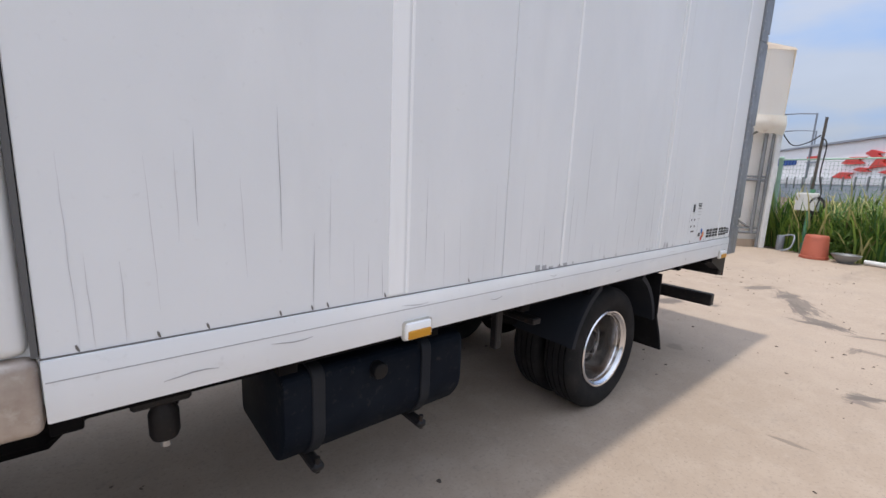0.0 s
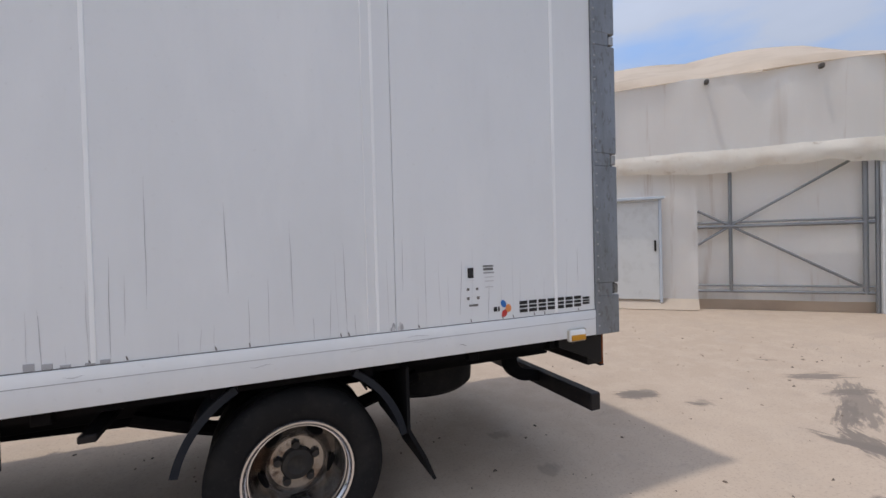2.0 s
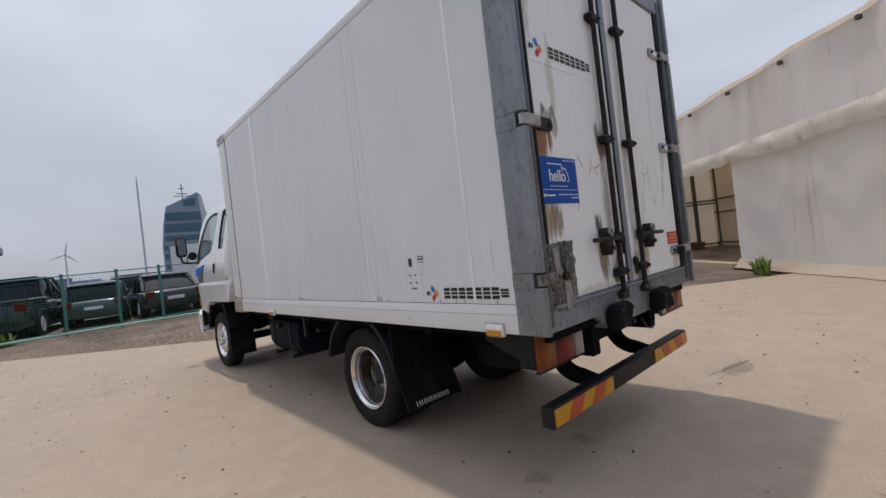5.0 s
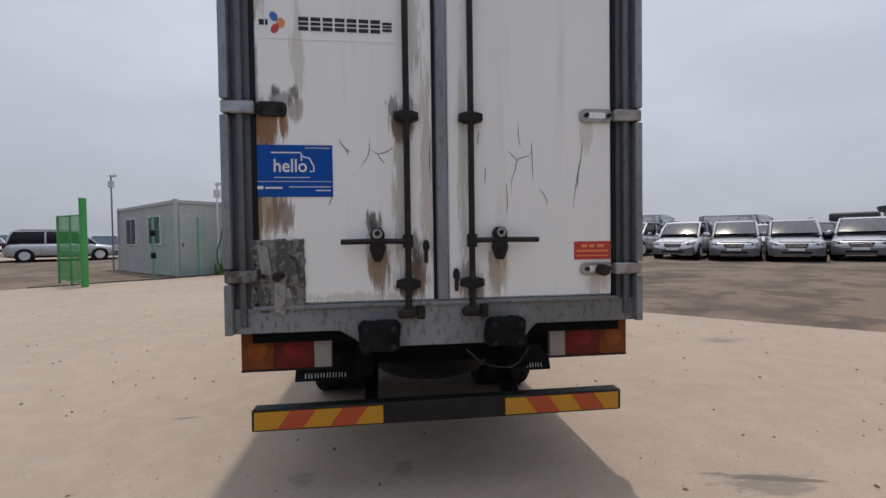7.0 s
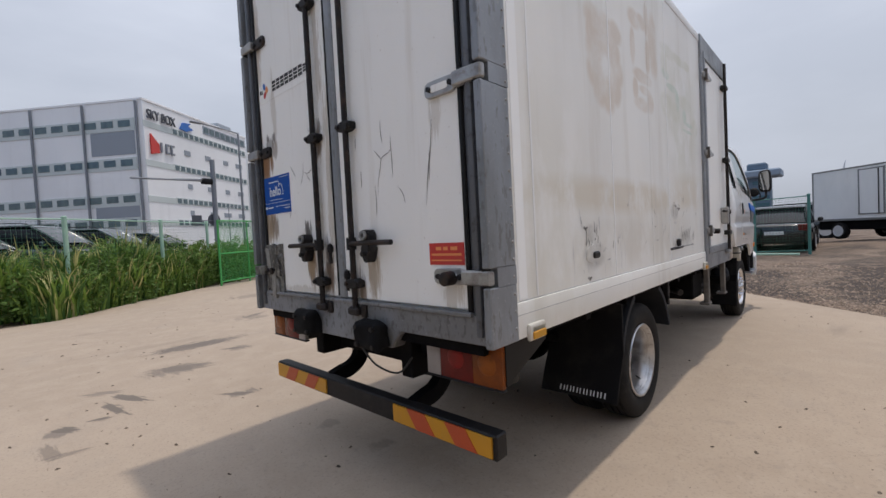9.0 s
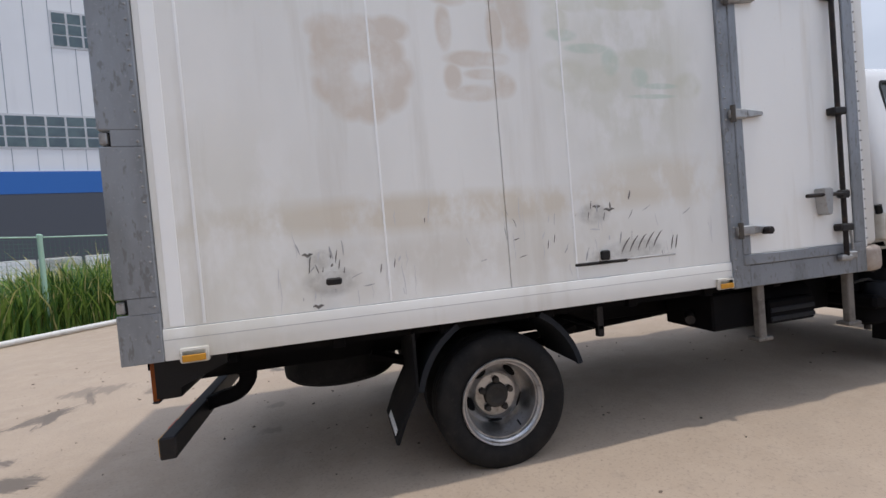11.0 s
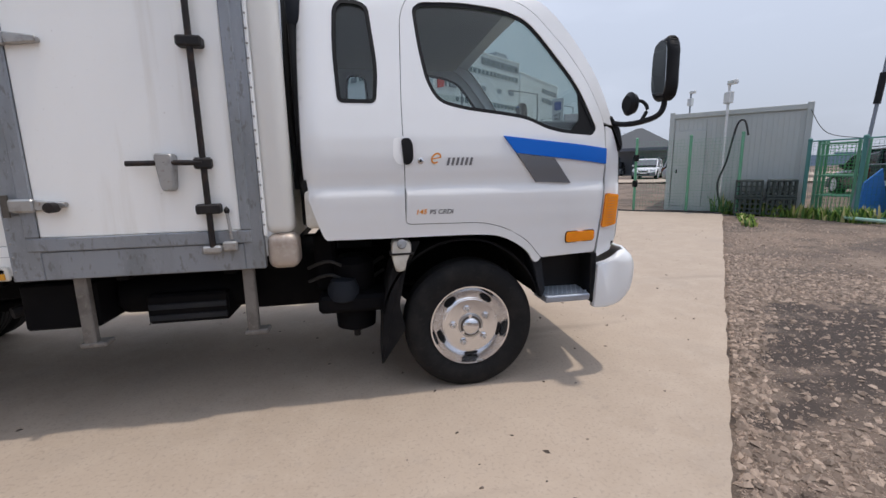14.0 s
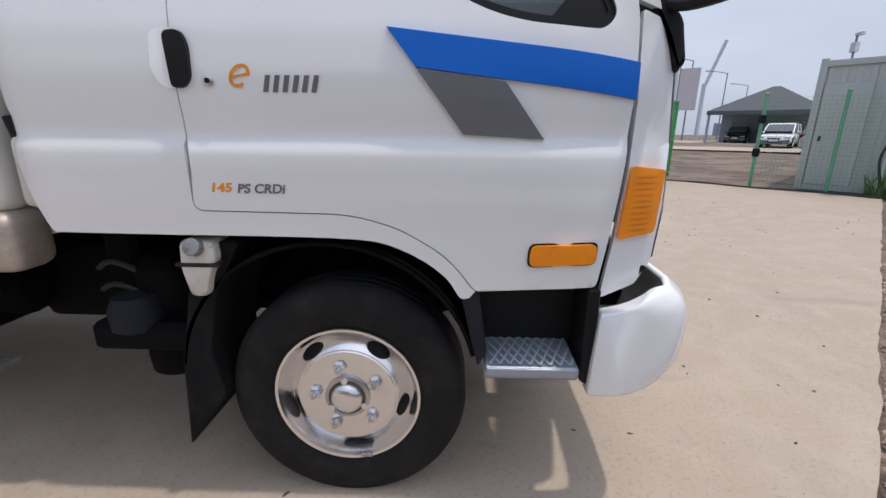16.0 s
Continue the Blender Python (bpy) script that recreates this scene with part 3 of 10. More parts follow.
mat("rim_alloy", (0.62, 0.63, 0.65), 0.4, 0.1)
mat("skip_green", (0.008, 0.075, 0.045), 0.6).grime(3, (0.005, 0.035, 0.024), 0.45, 0.65, 0.7)
mat("car_white", (0.74, 0.75, 0.76), 0.2, 0.0, Coat_Weight=0.7)
mat("car_silver", (0.50, 0.52, 0.54), 0.25, 0.5, Coat_Weight=0.7)
mat("car_grey", (0.22, 0.25, 0.28), 0.25, 0.4, Coat_Weight=0.7)
mat("car_dark", (0.025, 0.045, 0.045), 0.22, 0.2, Coat_Weight=0.7)
mat("car_black", (0.012, 0.014, 0.018), 0.2, 0.2, Coat_Weight=0.7)
mat("car_teal", (0.045, 0.085, 0.085), 0.22, 0.2, Coat_Weight=0.7)
mat("headlamp", (0.62, 0.65, 0.68), 0.1, 0.3, Coat_Weight=1.0)
mat("red_flame", (0.62, 0.05, 0.04), 0.5)
mat("blue_text", (0.02, 0.08, 0.33), 0.5)

# ---- mesh helpers ----
def thing(name, label, category, group="", kind="", at=(0, 0, 0), yaw=0.0):
    ob = new(name)
    ob.empty_display_size = 0.2
    ob.matrix_world = pose(*at, 0, 0, yaw)
    return tagged(ob, label, category, group, kind)


def as_mesh(bm, name, material, sharp=35):
    me = bpy.data.meshes.new(name)
    bm.to_mesh(me)
    bm.free()
    me.materials.append(M[material].m)
    me.polygons.foreach_set("use_smooth", [True] * len(me.polygons))
    me.set_sharp_from_angle(angle=radians(sharp))
    return me


def part(name, bm, material, parent=None, label="", sharp=35):
    ob = new(name, as_mesh(bm, name, material, sharp))
    ob.parent = parent
    return tagged(ob, label)


def solid(name, bm, material, label, category, kind="", group="", sharp=35):
    """A thing or a piece of the setting that is one mesh."""
    return tagged(part(name, bm, material, None, "", sharp), label, category, group, kind)


def hexa(bm, p):
    v = [bm.verts.new(q) for q in p]
    for f in ((0, 3, 2, 1), (4, 5, 6, 7), (0, 1, 5, 4), (1, 2, 6, 5), (2, 3, 7, 6), (3, 0, 4, 7)):
        bm.faces.new([v[i] for i in f])
    return v


def box(x0, x1, y0, y1, z0, z1, bevel=0.0, bm=None, seg=1):
    fresh = bmesh.new()
    hexa(fresh, ((x0, y0, z0), (x1, y0, z0), (x1, y1, z0), (x0, y1, z0), (x0, y0, z1), (x1, y0, z1), (x1, y1, z1), (x0, y1, z1)))
    if bevel:
        bmesh.ops.bevel(fresh, geom=fresh.edges[:], offset=bevel, segments=seg, affect="EDGES", profile=0.5)
    return merged(bm, fresh)


def merged(bm, other):
    if bm is None:
        return other
    me = bpy.data.meshes.new("tmp")
    other.to_mesh(me)
    other.free()
    bm.from_mesh(me)
    bpy.data.meshes.remove(me)
    return bm


def cyl(p0, p1, r, seg=16, r2=None, bm=None, bevel=0.0):
    p0, p1 = Vector(p0), Vector(p1)
    d = p1 - p0
    fresh = bmesh.new()
    bmesh.ops.create_cone(fresh, cap_ends=True, segments=seg, radius1=r, radius2=r if r2 is None else r2, depth=d.length,
                          matrix=Matrix.Translation((p0 + p1) / 2) @ d.to_track_quat("Z", "Y").to_matrix().to_4x4())
    if bevel:
        bmesh.ops.bevel(fresh, geom=[e for e in fresh.edges if any(len(f.verts) > 4 for f in e.link_faces)], offset=bevel, segments=2, affect="EDGES", profile=0.5)
    return merged(bm, fresh)


def lathe(profile, origin=(0, 0, 0), axis="y", seg=40, bm=None, sign=1, caps=True):
    """Turns (radius, height) round an axis."""
    fresh = bmesh.new()
    rings = []
    for r, h in profile:
        ring = []
        for i in range(seg):
            a = 2 * math.pi * i / seg
            c, s = r * math.cos(a), r * math.sin(a)
            q = {"y": (c, sign * h, s), "z": (c, s, sign * h), "x": (sign * h, c, s)}[axis]
            ring.append(fresh.verts.new(Vector(origin) + Vector(q)))
        rings.append(ring)
    for a, b in zip(rings, rings[1:]):
        for i in range(seg):
            fresh.faces.new((a[i], a[(i + 1) % seg], b[(i + 1) % seg], b[i]))
    for ring, (r, _) in ((rings[0], profile[0]), (rings[-1], profile[-1])):
        if r > 1e-4 and caps:
            fresh.faces.new(ring)
    bmesh.ops.remove_doubles(fresh, verts=fresh.verts[:], dist=1e-5)
    bmesh.ops.recalc_face_normals(fresh, faces=fresh.faces[:])
    return merged(bm, fresh)


def tube(points, r, seg=8, bm=None):
    """A round bar along points."""
    fresh = bmesh.new()
    pts = [Vector(p) for p in points]
    rings = []
    up = Vector((0.13, 0.21, 0.97))
    for i, p in enumerate(pts):
        d = (pts[min(i + 1, len(pts) - 1)] - pts[max(i - 1, 0)]).normalized()
        a = d.cross(up)
        if a.length < 0.2:
            a = d.cross(Vector((1, 0, 0)))
        a.normalize()
        b = d.cross(a)
        rr = r[i] if isinstance(r, (list, tuple)) else r
        rings.append([fresh.verts.new(p + rr * (math.cos(2 * math.pi * k / seg) * a + math.sin(2 * math.pi * k / seg) * b)) for k in range(seg)])
    for a, b in zip(rings, rings[1:]):
        for k in range(seg):
            fresh.faces.new((a[k], a[(k + 1) % seg], b[(k + 1) % seg], b[k]))
    fresh.faces.new(rings[0][::-1])
    fresh.faces.new(rings[-1])
    return merged(bm, fresh)


def smooth_line(points, n=8):
    """Points of a smooth curve through the given ones."""
    p = [Vector(q) for q in points]
    out = []
    for i in range(len(p) - 1):
        a, b, c, d = p[max(i - 1, 0)], p[i], p[i + 1], p[min(i + 2, len(p) - 1)]
        for k in range(n):
            t = k / n
            out.append(0.5 * ((2 * b) + (c - a) * t + (2 * a - 5 * b + 4 * c - d) * t * t + (3 * b - a - 3 * c + d) * t ** 3))
    return out + [p[-1]]


def prism(poly, plane, d0, d1, bevel=0.0, bm=None, seg=1):
    """A flat outline drawn in a plane ('xz', 'yz', 'xy') and given depth along the third axis."""
    put = {"xz": lambda a, b, d: (a, d, b), "yz": lambda a, b, d: (d, a, b), "xy": lambda a, b, d: (a, b, d)}[plane]
    fresh = bmesh.new()
    low = [fresh.verts.new(put(a, b, d0)) for a, b in poly]
    top = [fresh.verts.new(put(a, b, d1)) for a, b in poly]
    n = len(poly)
    fresh.faces.new(low[::-1])
    fresh.faces.new(top)
    for i in range(n):
        fresh.faces.new((low[i], low[(i + 1) % n], top[(i + 1) % n], top[i]))
    bmesh.ops.recalc_face_normals(fresh, faces=fresh.faces[:])
    if bevel:
        bmesh.ops.bevel(fresh, geom=fresh.edges[:], offset=bevel, segments=seg, affect="EDGES", profile=0.5)
    return merged(bm, fresh)


def rounded(points, r, n=4):
    """An outline with its corners rounded."""
    out = []
    m = len(points)
    for i in range(m):
        a, b, c = (Vector(points[j % m]) for j in (i - 1, i, i + 1))
        rr = r[i] if isinstance(r, (list, tuple)) else r
        u, w = (a - b), (c - b)
        k = min(rr, u.length * 0.45, w.length * 0.45)
        p, q = b + u.normalized() * k, b + w.normalized() * k
        for j in range(n + 1):
            t = j / n
            out.append(tuple(p * (1 - t) ** 2 + b * (2 * t * (1 - t)) + q * t * t))
    return out


def inset(poly, d):
    """The outline moved inwards by d (counter-clockwise outlines)."""
    area = sum(a[0] * b[1] - b[0] * a[1] for a, b in zip(poly, poly[1:] + poly[:1]))
    s = 1 if area > 0 else -1
    out, m = [], len(poly)
    for i in range(m):
        a, b, c = (Vector(poly[j % m]) for j in (i - 1, i, i + 1))
        e, f = (b - a), (c - b)
        if e.length < 1e-7 or f.length < 1e-7:
            e = f = c - a
        e.normalize()
        f.normalize()
        nrm = Vector((-(e.y + f.y), e.x + f.x))
        if nrm.length < 1e-6:
            nrm = Vector((-e.y, e.x))
        nrm.normalize()
        out.append(tuple(b + s * d * nrm))
    return out


def inside(p, poly):
    x, y = p
    hit = False
    for (ax, ay), (bx, by) in zip(poly, poly[1:] + poly[:1]):
        if (ay > y) != (by > y) and x < (bx - ax) * (y - ay) / (by - ay) + ax:
            hit = not hit
    return hit


def skin(outline, holes, place, step=0.045, thick=0.0, bm=None):
    """A sheet inside an outline with holes, bent by place(a, b) -> point; thick: how far it is folded back at its edges."""
    from mathutils import geometry
    loops = [outline] + list(holes)
    pts, edges = [], []
    for lp in loops:
        base = len(pts)
        pts += [Vector(p) for p in lp]
        edges += [(base + i, base + (i + 1) % len(lp)) for i in range(len(lp))]
    xs, ys = [p[0] for p in outline], [p[1] for p in outline]
    a = min(xs) + step / 2
    while a < max(xs):
        b = min(ys) + step / 2
        while b < max(ys):
            q = (a, b)
            if inside(q, outline) and not any(inside(q, h) for h in holes):
                if all((Vector(e) - Vector(q)).length > step * 0.45 for lp in loops for e in lp):
                    pts.append(Vector(q))
            b += step
        a += step
    vs, es, fs, *_ = geometry.delaunay_2d_cdt(pts, edges, [], 0, 1e-5)
    fresh = bmesh.new()
    bv = [fresh.verts.new(place(v.x, v.y)) for v in vs]
    for f in fs:
        c = sum((vs[i] for i in f), Vector((0, 0))) / len(f)
        if inside(c, outline) and not any(inside(c, h) for h in holes):
            fresh.faces.new([bv[i] for i in f])
    for v in [v for v in fresh.verts if not v.link_faces]:
        fresh.verts.remove(v)
    if thick:
        rim = [e for e in fresh.edges if len(e.link_faces) == 1]
        made = bmesh.ops.extrude_edge_only(fresh, edges=rim)
        for v in [g for g in made["geom"] if isinstance(g, bmesh.types.BMVert)]:
            v.co.y -= math.copysign(thick, v.co.y)
    bmesh.ops.recalc_face_normals(fresh, faces=fresh.faces[:])
    return merged(bm, fresh)


def mirrored(bm):
    """The same mesh on the other side of the truck."""
    other = bm.copy()
    for v in other.verts:
        v.co.y = -v.co.y
    bmesh.ops.reverse_faces(other, faces=other.faces[:])
    return other


def strip(points, width, normal, bm, taper=True):
    """A thin flat line along points on a face with that normal."""
    pts = [Vector(p) for p in points]
    nrm = Vector(normal)
    pairs = []
    for i, p in enumerate(pts):
        d = (pts[min(i + 1, len(pts) - 1)] - pts[max(i - 1, 0)]).normalized()
        s = d.cross(nrm).normalized()
        k = width / 2 * (1 if not taper else max(0.25, math.sin(math.pi * (i + 0.5) / len(pts))))
        pairs.append((bm.verts.new(p - s * k), bm.verts.new(p + s * k)))
    for (a, b), (c, d) in zip(pairs, pairs[1:]):
        bm.faces.new((a, b, d, c))


def writing(text, size, place, turn, material, parent, name="lettering", label="", depth=0.0015, shear=0.0, wide=1.0, align="LEFT", bold=0.0):
    """Raised letters in the built-in font, as a mesh."""
    cu = bpy.data.curves.new(name, "FONT")
    cu.body, cu.size, cu.extrude, cu.shear, cu.align_x, cu.offset = text, size, depth, shear, align, bold
    tmp = bpy.data.objects.new("tmp", cu)
    scene.collection.objects.link(tmp)
    dg = bpy.context.evaluated_depsgraph_get()
    me = bpy.data.meshes.new_from_object(tmp.evaluated_get(dg))
    bpy.data.objects.remove(tmp)
    me.transform(Matrix.Translation(place) @ turn @ Matrix.Diagonal((wide, 1, 1, 1)))
    me.materials.clear()
    me.materials.append(M[material].m)
    ob = new(name, me)
    ob.parent = parent
    return tagged(ob, label)


FACE_REAR = Matrix(((0, 0, -1, 0), (-1, 0, 0, 0), (0, 1, 0, 0), (0, 0, 0, 1)))
FACE_RIGHT = Matrix(((1, 0, 0, 0), (0, 0, -1, 0), (0, 1, 0, 0), (0, 0, 0, 1)))
FACE_LEFT = Matrix(((-1, 0, 0, 0), (0, 0, 1, 0), (0, 1, 0, 0), (0, 0, 0, 1)))


def clear_glass(name, tint):
    """A thin pane: tinted see-through with a reflection that grows towards grazing."""
    m = bpy.data.materials.new(name.replace("_", " "))
    m.use_nodes = True
    t = m.node_tree
    t.nodes.remove(t.nodes["Principled BSDF"])
    tr, gl, mx, lw, pw, ad = (t.nodes.new("ShaderNode" + k) for k in ("BsdfTransparent", "BsdfGlossy", "MixShader", "LayerWeight", "Math", "Math"))
    tr.inputs[0].default_value = (*tint, 1)
    gl.inputs["Roughness"].default_value = 0.01
    pw.operation, ad.operation = "POWER", "MULTIPLY_ADD"
    pw.inputs[1].default_value = 4.0
    ad.inputs[1].default_value, ad.inputs[2].default_value = 0.85, 0.06
    t.links.new(lw.outputs["Facing"], pw.inputs[0])
    t.links.new(pw.outputs[0], ad.inputs[0])
    t.links.new(ad.outputs[0], mx.inputs[0])
    t.links.new(tr.outputs[0], mx.inputs[1])
    t.links.new(gl.outputs[0], mx.inputs[2])
    t.links.new(mx.outputs[0], t.nodes["Material Output"].inputs[0])
    M[name].m = m


clear_glass("window_glass", (0.60, 0.68, 0.67))

# ---- setting: the yard lies at 45 degrees to the truck; u along the slab's edge, v across it ----
R2 = math.sqrt(0.5)


def lie(x, y):
    """Height of the ground, which rises gently away from the truck."""
    return 0.0145 * max(0.0, min(math.hypot(x - 1, y), 40.0) - 5.0) + 0.26 * math.exp(-((x - 16.6) ** 2 + (y + 3.6) ** 2) / 10.0) + 0.22 * math.exp(-((x - 17.8) ** 2 + (y + 10.0) ** 2) / 8.0) - 0.03 * math.exp(-((x + 0.1) ** 2 / 1.2 + (y + 1.15) ** 2 / 0.5))


def S(u, v, z=0.0):
    x, y = (u + v) * R2, (u - v) * R2
    return Vector((x, y, lie(x, y) + z))


# the ground: one sheet out to the horizon
gb = bmesh.new()
radii = [0, 2, 4, 5, 6.5, 8, 10, 11, 12, 13, 14, 15.5, 17, 18.5, 20, 24, 28, 33, 40, 60, 100, 200, 500, 1200, 3000]
rings = []
for r in radii:
    if r == 0:
        rings.append([gb.verts.new((1, 0, -0.045))])
    else:
        rings.append([gb.verts.new((1 + r * math.cos(a), r * math.sin(a), lie(1 + r * math.cos(a), r * math.sin(a)) - 0.045)) for a in [2 * math.pi * i / 72 for i in range(72)]])
for k in range(72):
    gb.faces.new((rings[0][0], rings[1][k], rings[1][(k + 1) % 72]))
for a, b in zip(rings[1:], rings[2:]):
    for k in range(72):
        gb.faces.new((a[k], b[k], b[(k + 1) % 72], a[(k + 1) % 72]))
solid("ground", gb, "dirt", "brown dirt and gravel ground", "ground", "structure")

# concrete slab with a ragged edge
rnd = random.Random(3)
edge_line = [(12.75, 4.22)]
u = 12.5
while u > -6.5:
    edge_line.append((u, 4.62 - 0.035 * max(0.0, u - 1.5) + 0.016 * noise.noise((u * 0.9, 3, 1)) + 0.014 * noise.noise((u * 4, 1, 5)) + 0.010 * noise.noise((u * 13, 2, 5)) + rnd.uniform(-0.003, 0.003) + 0.10 * max(0.0, min(1.0, -u))))
    u -= 0.06
slab_line = edge_line + [(-6.7, 4.8), (-6.72, -5.95), (-6.1, -6.3), (-4.9, -6.9), (-2.6, -8.2), (-0.5, -9.0), (2.4, -9.2), (4.6, -7.6), (7.0, -7.6), (9.4, -7.3), (12.75, -6.6)]
sb = skin(slab_line, [], lambda u, v: S(u, v), 0.5)
rim = [e for e in sb.edges if len(e.link_faces) == 1]
made = bmesh.ops.extrude_edge_only(sb, edges=rim)
for g in made["geom"]:
    if isinstance(g, bmesh.types.BMVert):
        g.co.z -= 0.14
bmesh.ops.recalc_face_normals(sb, faces=sb.faces[:])
solid("pavement", sb, "slab", "pale beige worn concrete yard slab", "concrete slab", "structure")
# a second concrete apron far beyond the gate
ap = bmesh.new()
ap.faces.new([ap.verts.new(S(a, b, 0.012)) for a, b in ((29, -9), (60, -16), (60, 22), (31, 14))])
solid("apron", ap, "slab", "pale concrete apron before the shelter", "concrete slab", "structure")

# ---- the truck: x forwards, y to its left, rear axle at x = 0 ----
truck = thing("box_truck", "worn white refrigerated box truck with a blue-striped cab", "truck")
XR, XD, XF, HW = -1.765, -1.722, 2.72, 0.95
XL = 2.475
ZB, ZT = 0.835, 2.95

# cargo body
cargo = part("cargo_body", box(XR + 0.06, XF - 0.02, -HW + 0.02, HW - 0.02, ZB + 0.03, ZT - 0.03, 0.01), "box_white", truck, "white insulated cargo body")
LEFT_SEAMS = (XR + 0.165, -0.43, 1.085, XL)
for a, b in zip(LEFT_SEAMS, LEFT_SEAMS[1:]):
    part("side_panel", box(a + 0.0010, b - 0.0010, HW - 0.02, HW, ZB + 0.13, ZT - 0.07, 0.002), "box_white", cargo)
RIGHT_SEAMS = (XR + 0.165, 0.07, 1.53)
for a, b in zip(RIGHT_SEAMS, RIGHT_SEAMS[1:]):
    part("side_panel", box(a + 0.0018, b - 0.0018, -HW, -HW + 0.02, ZB + 0.13, ZT - 0.07, 0.002), "box_white_right", cargo, "stained white side panel with faded print")
for sgn, x1 in ((1, XL), (-1, 1.53)):
    lo, hi = sorted((sgn * (HW - 0.03), sgn * (HW + 0.008)))
    part("side_rail", box(XR + 0.165, x1, lo, hi, ZB, ZB + 0.1415, 0.004, seg=2), "box_white_right" if sgn < 0 else "box_white", cargo, "scuffed white lower rail")
    lo, hi = sorted((sgn * (HW - 0.03), sgn * (HW + 0.0025)))
    part("rail_joint", box(XR + 0.165, x1, lo, hi, ZB + 0.142, ZB + 0.1452), "crack" if sgn > 0 else "crack_grey", cargo)
    lo, hi = sorted((sgn * (HW - 0.03), sgn * (HW + 0.006)))
    part("rail_seam", box(XR + 0.17, x1 - 0.005, *sorted((sgn * (HW - 0.01), sgn * (HW + 0.0088))), ZB + 0.092, ZB + 0.0945), "crack_grey", cargo)
    part("top_rail", box(XR + 0.165, XF, lo, hi, ZT - 0.068, ZT, 0.012, seg=2), "box_white", cargo)
part("corner_seal", box(XL + 0.001, XL + 0.012, HW - 0.03, HW + 0.003, ZB + 0.15, ZT - 0.05), "seam_dark", cargo)
# panel beads on both sides; their highlight is put into a whiter colour
for x, w in ((0.68, 0.008), (1.605, 0.030), (1.56, 0.006), (-1.33, 0.010), (-0.345, 0.007), (-0.30, 0.003)):
    part("panel_strip", box(x - w, x + w, HW - 0.001, HW + 0.004, ZB + 0.15, ZT - 0.07, 0.002), "strip_light", cargo)
for x, w in ((-1.43, 0.006), (-0.58, 0.005), (0.47, 0.005), (-1.54, 0.03)):
    part("panel_strip", box(x - w, x + w, -HW - 0.0025, -HW + 0.001, ZB + 0.15, ZT - 0.07, 0.001), "strip_light", cargo)
part("roof_panel", box(XR + 0.02, XF, -HW + 0.03, HW - 0.03, ZT - 0.02, ZT + 0.012, 0.01), "box_white", cargo)
part("front_wall", box(XF - 0.03, XF + 0.012, -HW + 0.03, HW - 0.03, ZB + 0.05, ZT - 0.03, 0.008), "box_white", cargo)
part("floor_beam", box(XR + 0.06, XF - 0.05, -HW + 0.08, HW - 0.08, ZB - 0.05, ZB + 0.03), "chassis_black", cargo)
# left front corner: metal shoe and post
part("corner_post", box(XL + 0.012, XF + 0.03, HW - 0.10, HW + 0.004, ZB + 0.15, ZT - 0.02, 0.03, seg=3), "box_white", cargo)
part("corner_shoe", box(XL + 0.004, XF + 0.05, HW - 0.12, HW + 0.014, ZB - 0.02, ZB + 0.15, 0.02, seg=3), "corner_metal", cargo, "scraped metal corner shoe")
part("corner_cap", box(XL + 0.004, XF + 0.04, HW - 0.1, HW + 0.012, ZT - 0.1, ZT + 0.008, 0.012), "old_metal", cargo)

# hairline cracks running up from the rails
def hairline(points, width, side, m="crack_faint", name="crack_line"):
    bm = bmesh.new()
    strip(points, width, (0, side, 0), bm)
    part(name, bm, m, cargo)


rnd = random.Random(11)
x = -1.48
while x < 2.42:
    low = (x + 1.5) / 4.0
    h = rnd.uniform(0.06, 0.22) + rnd.random() ** 2 * (0.18 + (0.42 if x < 0.9 else 0.15) * low)
    z0 = ZB + 0.147 + (0 if rnd.random() < 0.75 else rnd.uniform(0.03, 0.30))
    xx = x + rnd.uniform(-0.01, 0.01)
    drift, pts = rnd.uniform(-0.004, 0.004), []
    n = max(6, int(h / 0.03))
    for k in range(n + 1):
        xx += drift * 0.3 + rnd.uniform(-0.0012, 0.0012)
        pts.append((xx, HW + 0.0016, z0 + h * k / n))
    hairline(pts, rnd.choice((0.0012, 0.0015, 0.0019) if x > 0.9 else (0.0014, 0.0018, 0.0024)), 1, rnd.choice(("crack_faint", "crack_faint", "crack_grey")))
    if rnd.random() < 0.3:
        hairline([(x - 0.003, HW + 0.0018, ZB + 0.147), (x, HW + 0.0018, ZB + 0.155), (x + 0.002, HW + 0.0018, ZB + 0.163)], 0.006, 1, "crack", "rust_dot")
    x += rnd.uniform(0.028, 0.095)
for i in range(34):
    x = -1.1 + 2.5 * rnd.random()
    h = 0.03 + 0.16 * rnd.random()
    z0 = ZB + 0.15 + 0.42 * rnd.random() ** 1.5
    pts, xx = [], x
    for k in range(6):
        xx += rnd.uniform(-0.006, 0.006)
        pts.append((xx, -HW - 0.0016, z0 + h * k / 5))
    hairline(pts, rnd.choice((0.002, 0.003, 0.004)), -1)
# dark scars low on the right panel
YC = -HW - 0.002
for k in range(5):
    x0 = 0.76 + 0.055 * k
    hairline([(x0 + 0.045 * t + 0.02 * t * t, YC, 1.10 + 0.11 * t - 0.02 * t * t + 0.006 * k) for t in (0, .2, .4, .6, .8, 1)], 0.010, -1, "crack", "scar")
for k in range(2):
    hairline([(1.10 + 0.03 * k + 0.02 * t, YC, 1.10 + 0.08 * t) for t in (0, .3, .6, 1)], 0.009, -1, "crack", "scar")
